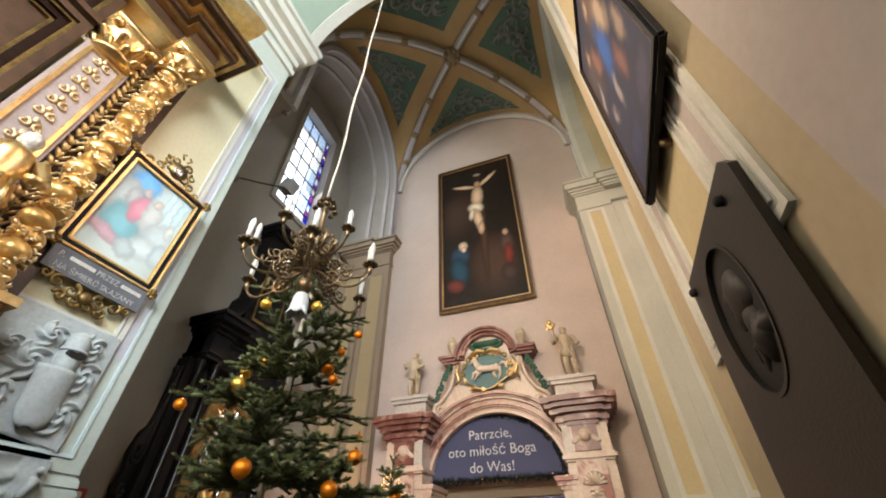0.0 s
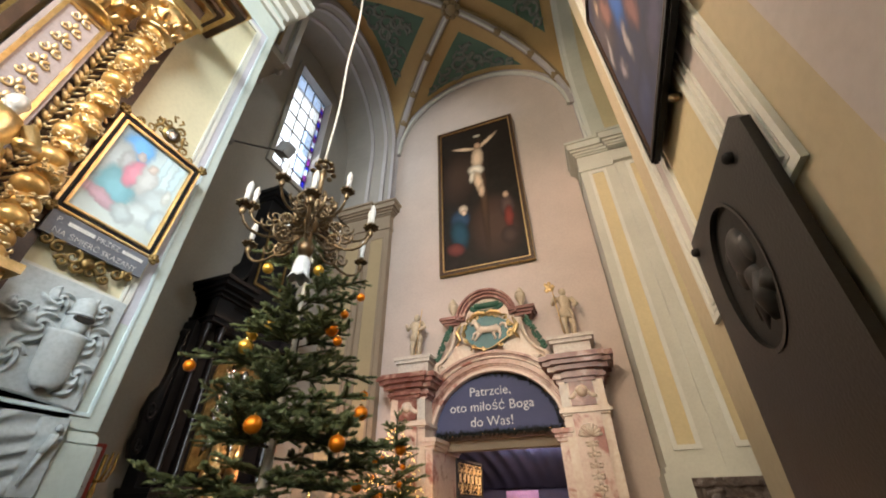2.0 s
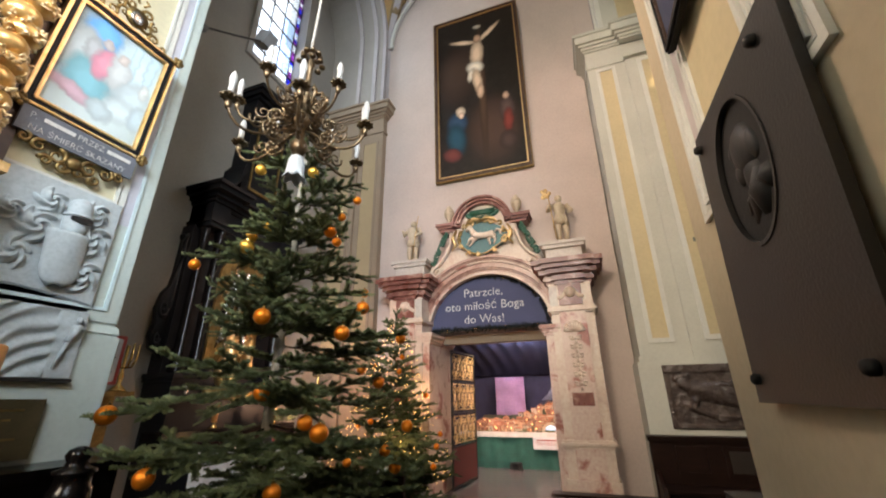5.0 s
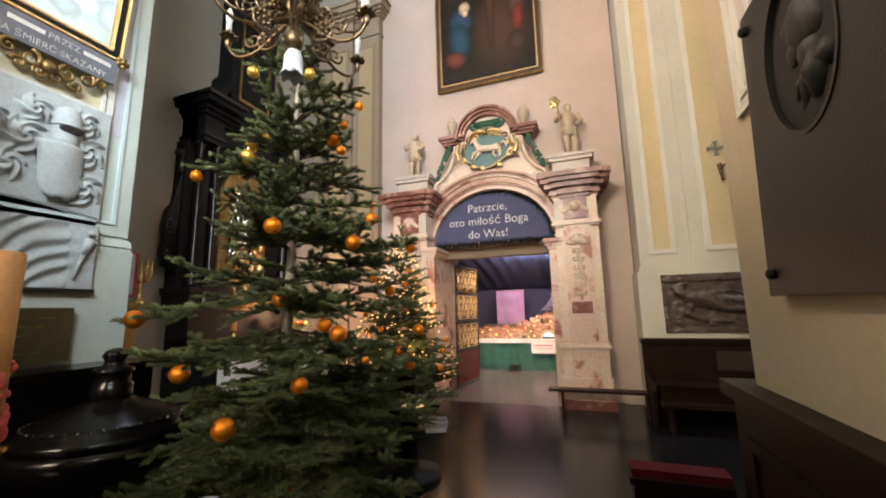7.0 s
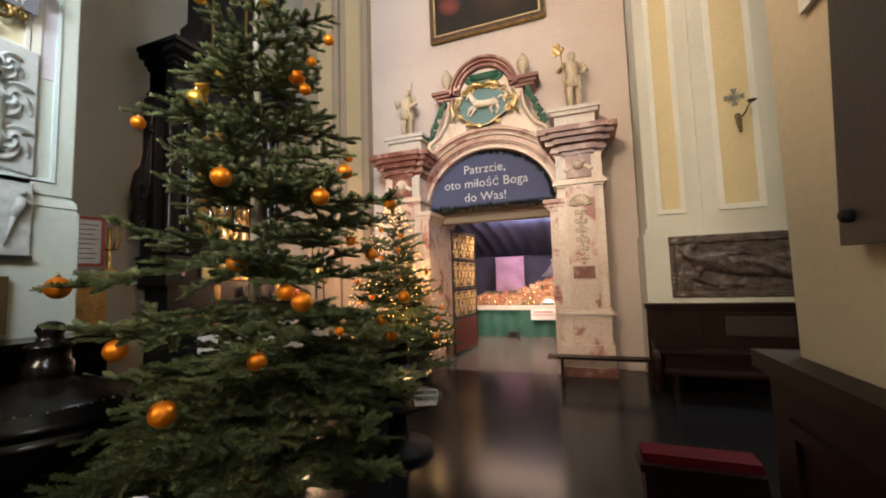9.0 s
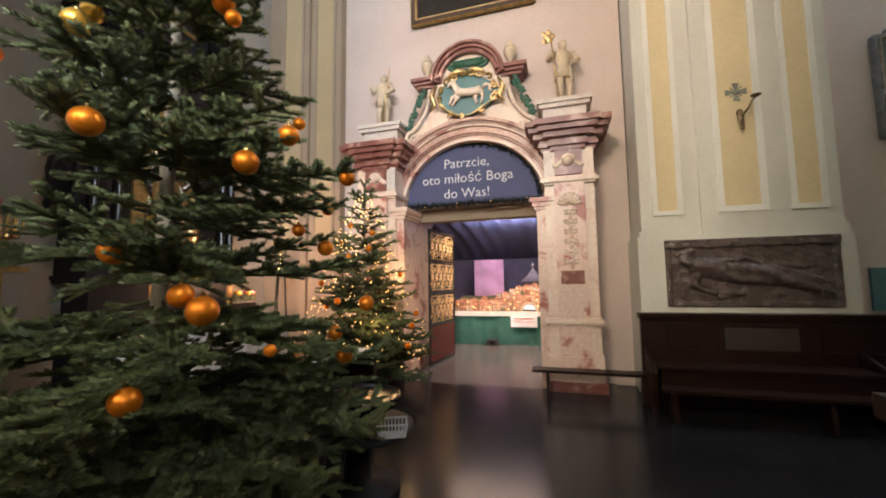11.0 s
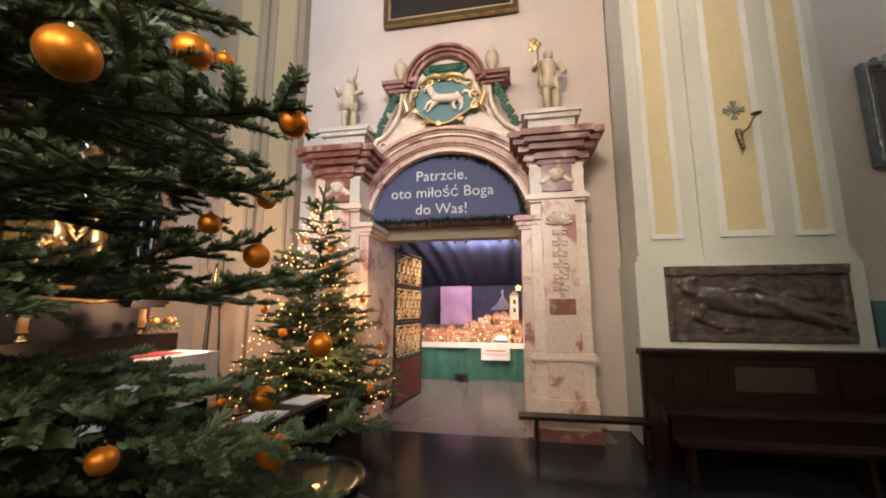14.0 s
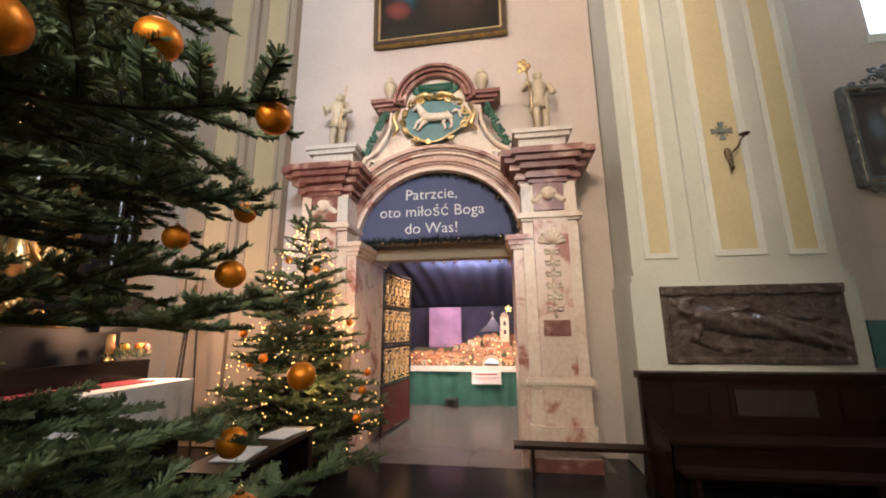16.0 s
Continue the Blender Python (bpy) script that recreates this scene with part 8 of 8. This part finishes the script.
# glowing dots stand in for lights mirrored in the polished tier
for x, y in ((0.13, -0.10), (0.17, -0.06)):
    b = B()
    lathe(b, [(0.012, 0.666), (0.017, 0.674), (0.017, 0.682), (0.006, 0.684)], 12, (x, y, 0))
    part("glow_dot", b, mat("reflection_glow", (0.9, 0.5, 0.3), 0.4, emit=(1.0, 0.42, 0.16), strength=2.5, bump=0), rs, "small glowing dot for a light mirrored in the stand", True)
bk = thing("plastic_basket", (-1.40, 3.50, 0.457), "small clear grey plastic basket on the stand", "basket")
bk.rotation_euler = (0, 0, radians(25))
b = B()
bx(b, -0.085, 0.085, -0.06, 0.06, 0.0, 0.006)
part("bottom", b, M["plastic"], bk)
for s in (-1, 1):
    b = B()
    for k in range(9):
        x = -0.085 + 0.17 * k / 8
        tube(b, [(x, s * 0.06, 0.0), (x * 1.15, s * 0.075, 0.085)], 0.004, 5)
    tube(b, [(-0.085, s * 0.066, 0.04), (0.085, s * 0.066, 0.04)], 0.004, 5)
    part("side_grille", b, M["plastic"], bk)
    b = B()
    for k in range(7):
        y = -0.06 + 0.12 * k / 6
        tube(b, [(s * 0.085, y, 0.0), (s * 0.1, y * 1.2, 0.085)], 0.004, 5)
    part("end_grille", b, M["plastic"], bk)
b = B()
tube(b, [(-0.1, -0.075, 0.087), (0.1, -0.075, 0.087), (0.1, 0.075, 0.087), (-0.1, 0.075, 0.087), (-0.1, -0.075, 0.087)], 0.007, 6)
part("rim", b, M["plastic"], bk)
# low desk with leaflets
ds = thing("prayer_desk", (-2.32, 4.4, 0), "dark low wooden prayer desk", "desk")
b = B()
bx(b, -0.15, 0.15, -0.55, 0.45, 0.74, 0.78)
part("desktop", soften(b, 0.008), M["brown_wood"], ds)
for y in (-0.5, 0.4):
    b = B()
    bx(b, -0.14, 0.14, y - 0.025, y + 0.025, 0.0, 0.74)
    part("end_panel", soften(b, 0.006), M["brown_wood"], ds)
b = B()
bx(b, -0.13, -0.10, -0.475, 0.375, 0.1, 0.74)
part("front_panel", b, M["brown_wood"], ds)
for y, t in ((4.15, 8), (4.62, -6)):
    lf = thing("leaflet", (-2.30, y, 0.782), "white printed leaflet on the desk", "leaflet", "leaflets")
    lf.rotation_euler = (0, 0, radians(t))
    b = B()
    bx(b, -0.10, 0.10, -0.14, 0.14, 0.0, 0.008)
    part("sheet", b, M["paper"], lf)

# ---- pews and benches by the portal wall ----
pw = thing("wall_pew", (2.2, 6.3, 0), "dark brown panelled wall pew", "pew")
b = B()
bx(b, -1.58, 2.6, -0.02, 0.08, 0.0, 1.0)
part("back", soften(b, 0.01), M["brown_wood"], pw)
b = B()
bx(b, -1.6, 2.62, -0.06, 0.11, 1.0, 1.03)
bx(b, -1.6, 2.62, -0.09, 0.11, 1.03, 1.065)
part("top_rail", soften(b, 0.01), M["brown_wood"], pw)
for k, (x0, x1) in enumerate(((-1.30, -0.92), (-0.78, 0.02), (0.18, 1.0), (1.16, 2.0))):
    b = B()
    for a0, a1, c0, c1 in ((x0, x0 + 0.04, 0.62, 0.95), (x1 - 0.04, x1, 0.62, 0.95), (x0 + 0.04, x1 - 0.04, 0.62, 0.66), (x0 + 0.04, x1 - 0.04, 0.91, 0.95)):
        bx(b, a0, a1, -0.036, -0.016, c0, c1)
    part("panel_moulding", soften(b, 0.006, 1), M["brown_wood"], pw)
b = B()
bx(b, -0.72, -0.02, -0.027, -0.018, 0.665, 0.905)
part("notice_panel", b, M["notice_wood"], pw, "plain brown inset panel")
b = B()
bx(b, -1.50, 2.6, -0.42, -0.02, 0.48, 0.515)
part("seat", soften(b, 0.008), M["brown_wood"], pw)
b = B()
bx(b, -1.46, 2.6, -0.36, -0.33, 0.22, 0.48)
part("seat_front", b, M["brown_wood"], pw)
for x in (-1.54, 0.5, 2.5):
    b = B()
    prism(b, [(0.0, 0.0), (0.0, 0.68), (-0.08, 0.66), (-0.42, 0.54), (-0.46, 0.44), (-0.40, 0.0)], x - 0.025, x + 0.025, "yz")
    part("end_panel", soften(b, 0.008), M["brown_wood"], pw)
kn = thing("pew_kneeler", (2.2, 5.72, 0), "dark low wooden kneeler before the wall pew", "kneeler")
b = B()
bx(b, -1.5, 2.6, -0.10, 0.10, 0.30, 0.335)
part("plank", soften(b, 0.008), M["brown_wood"], kn)
for x in (-1.40, -0.1, 1.2, 2.4):
    b = B()
    prism(b, [(-0.09, 0.0), (0.09, 0.0), (0.06, 0.30), (-0.06, 0.30)], x - 0.02, x + 0.02, "yz")
    part("foot", b, M["brown_wood"], kn)
lb = thing("long_bench", (0.06, 6.28, 0), "narrow dark wooden bench before the portal pilaster", "bench")
b = B()
bx(b, -0.74, 0.74, -0.10, 0.10, 0.315, 0.35)
part("plank", soften(b, 0.008), M["brown_wood"], lb)
for x in (-0.55, 0.55):
    b = B()
    prism(b, [(-0.09, 0.0), (0.09, 0.0), (0.05, 0.315), (-0.05, 0.315)], x - 0.018, x + 0.018, "yz")
    part("leg", b, M["brown_wood"], lb)
# stall against the cream pier and its red kneeler
sl = thing("choir_stall", (0.6, 0.6, 0), "dark brown wooden stall panelling against the pier", "stall")
b = B()
bx(b, -0.06, 1.3, -1.0, 1.76, 0.0, 1.09)
part("panel", soften(b, 0.012), M["dark_oak"], sl)
b = B()
bx(b, -0.10, 1.34, -1.04, 1.80, 1.09, 1.155)
part("top_rail", soften(b, 0.015), M["dark_oak"], sl)
for y0, y1 in ((-0.4, 0.55), (0.75, 1.6)):
    b = B()
    for a0, a1, c0, c1 in ((y0, y0 + 0.05, 0.2, 0.95), (y1 - 0.05, y1, 0.2, 0.95), (y0 + 0.05, y1 - 0.05, 0.2, 0.25), (y0 + 0.05, y1 - 0.05, 0.9, 0.95)):
        bx(b, -0.078, -0.055, a0, a1, c0, c1)
    part("panel_moulding", b, M["dark_oak"], sl)
rk = thing("red_kneeler", (0.30, 2.20, 0), "wooden prayer stool with a red padded top", "kneeler")
b = B()
bx(b, -0.22, 0.20, 0.13, 0.25, 0.0, 0.66)
part("body", soften(b, 0.012), M["dark_oak"], rk)
b = B()
bx(b, -0.24, 0.19, 0.11, 0.27, 0.66, 0.69)
part("ledge", soften(b, 0.01), M["brown_wood"], rk)
b = B()
bx(b, -0.225, 0.19, 0.14, 0.26, 0.69, 0.725)
part("red_pad", soften(b, 0.018, 3), M["red_pad"], rk, "red padded cushion")
# teal notice
nt = thing("notice_board", (3.5, 6.85, 1.32), "dark teal notice board on the wall", "notice")
b = B()
bx(b, -0.32, 0.45, -0.02, 0.02, -0.25, 0.25)
part("board", soften(b, 0.006), M["teal"], nt)

# ---- crib room ----
tbx = thing("crib_table", (-1.45, 11.0, 0), "long table draped in green under a white edge", "table")
b = B()
bx(b, -1.75, 1.9, -0.75, 1.6, 0.68, 0.76)
part("tabletop", b, M["white_cloth"], tbx)
b = B()
n = 90
rows = []
for k in range(n + 1):
    x = -1.74 + 3.62 * k / n
    y = -0.75 + 0.018 * math.sin(k * 0.8) + 0.02 * math.sin(k * 0.27) - 0.01
    rows.append((b.verts.new((x, y * 0.985, 0.70)), b.verts.new((x, y - 0.02, 0.35)), b.verts.new((x, y - 0.03 + 0.01 * math.sin(k), 0.0))))
for p, q in zip(rows, rows[1:]):
    b.faces.new((p[0], q[0], q[1], p[1]))
    b.faces.new((p[1], q[1], q[2], p[2]))
part("green_drape", b, M["green_cloth"], tbx, "green hanging drape", True)
b = B()
bx(b, -1.78, 1.92, -0.80, -0.74, 0.66, 0.77)
part("white_edge", soften(b, 0.008), M["white_cloth"], tbx)
b = B()
bx(b, 0.02, 0.62, -0.83, -0.82, 0.42, 0.68)
ns = part("notice", b, M["paper"], tbx, "white paper notice with faint text")
b = B()
for z, w in ((0.60, 0.44), (0.55, 0.5), (0.52, 0.4)):
    bx(b, 0.32 - w / 2, 0.32 + w / 2, -0.834, -0.831, z, z + (0.022 if z > 0.58 else 0.008))
part("text_bars", b, M["wax_red"], ns)
CLAY = [M["clay"], mat("pale_clay", (0.62, 0.50, 0.36), 0.85, scale=12, random_tint=0.25), mat("terracotta", (0.46, 0.20, 0.11), 0.85, scale=12, random_tint=0.3)]
LIT = mat("lit_window", (1, 0.7, 0.3), 0.5, emit=(1.0, 0.62, 0.25), strength=3.0, bump=0)
rnd = random.Random(23)


def house(at, w, d, h, roof):
    o = thing("clay_house", at, "small lit clay model house in the crib village", "model house", "crib village")
    b = B()
    bx(b, -w / 2, w / 2, -d / 2, d / 2, 0, h)
    part("wall", b, rnd.choice(CLAY), o)
    b = B()
    if roof:
        prism(b, [(-w / 2 - 0.015, h), (w / 2 + 0.015, h), (0, h + w * 0.35)], -d / 2 - 0.015, d / 2 + 0.015)
    else:
        bx(b, -w / 2 - 0.01, w / 2 + 0.01, -d / 2 - 0.01, d / 2 + 0.01, h, h + 0.02)
    part("roof", b, CLAY[2], o)
    for k in range(2):
        b = B()
        x, z = rnd.uniform(-w * 0.3, w * 0.3), rnd.uniform(h * 0.35, h * 0.75)
        bx(b, x - 0.011, x + 0.011, -d / 2 - 0.003, -d / 2 + 0.002, z, z + 0.025)
        part("window", b, LIT if rnd.random() < 0.22 else M["iron"], o)
    b = B()
    x = rnd.uniform(-w * 0.25, w * 0.25)
    bx(b, x - 0.015, x + 0.015, -d / 2 - 0.004, -d / 2 + 0.002, 0.0, min(0.05, h * 0.33))
    part("door", b, M["brown_wood"], o)
    return o


hill = B()
n = 30
g = [[hill.verts.new((-3.1 + 3.4 * i / n, 10.35 + 2.0 * j / n, 0.762 + max(0, (j / n) ** 1.2 * (0.30 + 0.42 * math.exp(-((i / n - 0.68) / 0.26) ** 2))) + 0.03 * noise.noise((i * 0.5, j * 0.5, 2)))) for j in range(n + 1)] for i in range(n + 1)]
for i in range(n):
    for j in range(n):
        hill.faces.new((g[i][j], g[i + 1][j], g[i + 1][j + 1], g[i][j + 1]))
hl = part("crib_hill", hill, mat("moss_ground", (0.16, 0.12, 0.06), 0.95, second=(0.06, 0.08, 0.03), scale=9), None, smooth=True)
tagged(hl, "mossy model hillside on the crib table", "model landscape")


def ground(x, y):
    i, j = (x + 3.1) / 3.4 * n, (y - 10.35) / 2.0 * n
    f = j / n
    return 0.75 + max(0, max(f, 0) ** 1.2 * (0.30 + 0.42 * math.exp(-((i / n - 0.68) / 0.26) ** 2)))


for row in range(8):
    y = 10.45 + 0.22 * row
    for k in range(18):
        x = -3.0 + 0.18 * k + rnd.uniform(-0.05, 0.05)
        if row > 4 and x < -2.0 or row > 6 and x < -1.5 or row == 0 and abs(x + 1.02) < 0.28:
            continue
        house((x, y + rnd.uniform(-0.08, 0.08), ground(x, y)), rnd.uniform(0.10, 0.19), rnd.uniform(0.1, 0.16), rnd.uniform(0.06, 0.17), rnd.random() < 0.45)
tw = thing("model_tower", (-0.72, 11.5, ground(-0.72, 11.5)), "pale model bell tower in the crib village", "model tower")
b = B()
bx(b, -0.10, 0.10, -0.1, 0.1, 0, 0.66)
part("shaft", soften(b, 0.008, 1), CLAY[1], tw)
b = B()
bx(b, -0.12, 0.12, -0.12, 0.12, 0.66, 0.69)
lathe(b, [(0.09, 0.69), (0.08, 0.74), (0.03, 0.8)], 12)
part("top", b, CLAY[1], tw)
for z in (0.28, 0.48):
    b = B()
    bx(b, -0.03, 0.03, -0.104, -0.098, z, z + 0.10)
    part("opening", b, M["iron"], tw)
tt = thing("peaked_tent", (-1.02, 12.0, 1.46), "grey translucent peaked cloth over the model hill", "model tent")
b = B()
rows = []
for k in range(17):
    f = -1 + k / 8
    rows.append((b.verts.new((0.34 * f, 0.05 * f * f, 0.0)), b.verts.new((0.16 * f, 0.04, 0.20 - 0.05 * abs(f))), b.verts.new((0.02 * f, 0.06, 0.36))))
for p, q in zip(rows, rows[1:]):
    b.faces.new((p[0], q[0], q[1], p[1]))
    b.faces.new((p[1], q[1], q[2], p[2]))
part("cloth", b, M["drape_pale"], tt, smooth=True).modifiers.new("thick", "SOLIDIFY").thickness = 0.004
b = B()
tube(b, [(0, 0.06, 0.0), (0, 0.06, 0.52)], 0.008, 6)
tube(b, [(-0.04, 0.06, 0.46), (0.04, 0.06, 0.46)], 0.007, 6)
part("pole", b, M["pale"], tt)
sr = thing("star_lamp", (-0.62, 11.2, 1.98), "yellow lit star lamp over the crib village", "star lamp")
b = B()
prism(b, [((0.09 if k % 2 == 0 else 0.035) * math.sin(math.pi * k / 5), (0.09 if k % 2 == 0 else 0.035) * math.cos(math.pi * k / 5)) for k in range(10)], -0.015, 0.015)
part("star", b, mat("lit_star", (1, 0.8, 0.3), 0.5, emit=(1.0, 0.66, 0.18), strength=3.5, bump=0), sr)
b = B()
tube(b, [(0, 0.02, -1.0), (0, 0.02, -0.04)], 0.008, 6)
part("pole", b, M["iron"], sr)
gr = thing("model_stable", (-1.02, 10.46, 0.76), "lit model stable with a bright arch", "model house")
b = B()
ring(b, 0, 0.0, 0.15, 0.21, -0.1, 0.1, 0, 180, 18)
part("arch", b, CLAY[1], gr)
b = B()
prism(b, [(0.15 * math.cos(radians(a)), 0.15 * math.sin(radians(a))) for a in range(0, 181, 15)], 0.06, 0.09)
part("lit_back", b, mat("cool_lit_paper", (0.7, 0.8, 1.0), 0.6, emit=(0.7, 0.82, 1.0), strength=1.6, bump=0), gr)
# hanging lilac cloth and drapes
b = B()
rows = []
for k in range(41):
    x = -2.72 + 0.86 * k / 40
    u = k / 20 - 1
    rows.append([b.verts.new((x, 12.3 + 0.035 * math.sin(9 * (z + 0.22 * u * u) + 2 * u) * (2.1 - z) - 0.05 * (1 - u * u), z)) for z in (2.10, 1.98, 1.86, 1.74, 1.62, 1.50, 1.38, 1.26, 1.12, 1.0)])
for p, q in zip(rows, rows[1:]):
    for k in range(9):
        b.faces.new((p[k], q[k], q[k + 1], p[k + 1]))
lc = part("hanging_cloth", b, M["purple_cloth"], None, smooth=True)
lc.modifiers.new("thick", "SOLIDIFY").thickness = 0.004
tagged(lc, "lilac cloth hung behind the crib village", "cloth")
b = B()
rows = []
for k in range(121):
    x = -4.3 + 5.6 * k / 120
    rows.append([b.verts.new((x, y, z + 0.035 * math.sin(k * 0.75) * f)) for y, z, f in ((8.2, 3.2, 0.3), (9.6, 3.0, 1.0), (11.2, 2.78, 1.0), (12.6, 2.45, 0.6), (13.2, 2.2, 0.3))])
for p, q in zip(rows, rows[1:]):
    for k in range(4):
        b.faces.new((p[k], p[k + 1], q[k + 1], q[k]))
dr = part("ceiling_drape", b, M["drape"], None, smooth=True)
tagged(dr, "dark blue pleated cloth slung under the ceiling", "drape")
for x in (-2.15, -1.92, -1.69, -0.98, -0.75, -0.52):
    s = thing("spot_lamp", (x, 9.85, 2.86), "small black spot lamp under the drape", "lamp", "crib spots")
    b = B()
    lathe(b, [(0.03, 0.0), (0.04, 0.05), (0.03, 0.1)], 12)
    part("can", b, M["iron"], s, smooth=True)
spk = thing("floor_speaker", (-1.83, 10.02, 0), "small black loudspeaker on the floor", "loudspeaker")
b = B()
prism(b, [(-0.14, 0.0), (0.14, 0.0), (0.12, 0.15), (-0.12, 0.15)], -0.1, 0.1)
part("cabinet", soften(b, 0.01), M["iron"], spk)
b = B()
lathe(b, [(0.07, -0.104), (0.05, -0.108), (0.02, -0.1)], 18, (0, 0, 0.075), "y")
part("cone", b, M["black_wood"], spk, smooth=True)

# open gilded gate leaf
gt = thing("iron_gate", (-2.50, 7.5, 0), "open iron gate leaf with gilded scrolls and red lower panel", "gate")
gt.rotation_euler = (0, 0, radians(84))
GW, GH = 1.2, 2.42
b = B()
bx(b, 0, 0.03, -0.015, 0.015, 0.03, GH)
bx(b, GW - 0.03, GW, -0.015, 0.015, 0.03, GH)
for z in (0.03, 0.68, 1.26, 1.83, GH - 0.03):
    bx(b, 0.03, GW - 0.03, -0.012, 0.012, z, z + 0.03)
part("gate_frame", soften(b, 0.005, 1), M["iron"], gt)
b = B()
bx(b, 0.05, GW - 0.05, -0.012, 0.012, 0.08, 0.68)
part("lower_panel", b, M["red_paint"], gt, "dark red painted lower panel")
for zc in (0.985, 1.56, 2.12):
    for xc, f in ((0.14, 1), (0.33, -1), (0.52, 1), (0.70, -1), (0.89, 1), (1.07, -1)):
        b = B()
        for dz, a0 in ((0.13, 90), (-0.13, 270)):
            tube(b, curl((xc, 0, zc + dz), 0.105, 1.8, a0, f, 24), [0.011] * 24, 6)
            for i in range(6):
                a = i * 1.05
                ball(b, (xc + 0.085 * math.cos(a), 0.006 * (-1) ** i, zc + dz + 0.11 * math.sin(a)), 0.022, 6, 5, (1.3, 0.4, 0.7), Matrix.Rotation(-a, 4, "Y"))
        part("scroll", b, M["gold"], gt, smooth=True)
        b = B()
        for k in range(6):
            a = k * math.pi / 3
            ball(b, (xc + 0.035 * math.cos(a), 0, zc + 0.035 * math.sin(a)), 0.025, 7, 5, (1, 0.5, 1))
        part("rosette", b, M["gold"], gt, smooth=True)
for k in range(6):
    x = 0.08 + (GW - 0.16) * k / 5
    b = B()
    tube(b, [(x, 0.0, 0.71), (x, 0.0, GH - 0.05)], 0.009, 6)
    part("bar", b, M["iron"], gt)

# ---- small tree's lights and baubles ----
b = B()
rnd = random.Random(31)
for k in range(460):
    f = rnd.random() ** 1.2
    z = 0.45 + 2.25 * f
    r = 0.92 * (1 - f) ** 0.82 + 0.08
    a = rnd.uniform(0, 6.28)
    q = rnd.uniform(0.72, 1.03)
    ball(b, (-2.98 + r * q * math.cos(a), 6.02 + r * q * math.sin(a), z), 0.0060, 6, 4)
fr = part("fairy_lights", b, M["fairy"], None)
tagged(fr, "warm fairy light bulbs wound round the small fir", "fairy lights", kind="stuff")
for k in range(16):
    f = (k + 0.5) / 17
    z = 0.5 + 1.95 * f
    r = 0.88 * (1 - f) ** 0.8 + 0.07
    a = radians(200 + 137.5 * k) if k % 3 else radians(230 + 40 * (k % 5))
    bauble((-2.98 + r * math.cos(a), 6.02 + r * math.sin(a), z), 0.042, M["bauble"], "golden christmas bauble on the small fir", "small tree baubles")

# ---- floor slabs ----
slab = B()
bx(slab, -0.2993, 0.2993, -0.2993, 0.2993, -0.03, 0.0)
soften(slab, 0.0008, 1)
SLAB = mesh("floor_slab", slab, M["floor"])
for i in range(12):
    for j in range(12):
        o = new("floor_slab", SLAB)
        o.parent = floor
        o.location = (-3.6 + 0.6 * i, 0.2 + 0.6 * j - 0.45, 0)
slab = B()
bx(slab, -0.399, 0.399, -0.299, 0.299, -0.03, 0.003)
soften(slab, 0.001, 1)
SLAB2 = mesh("threshold_slab", slab, M["threshold"])
for i in range(5):
    for j in range(6):
        o = new("threshold_slab", SLAB2)
        o.parent = floor
        o.location = (-3.2 + 0.8 * i, 7.2 + 0.6 * j - 0.3, 0)
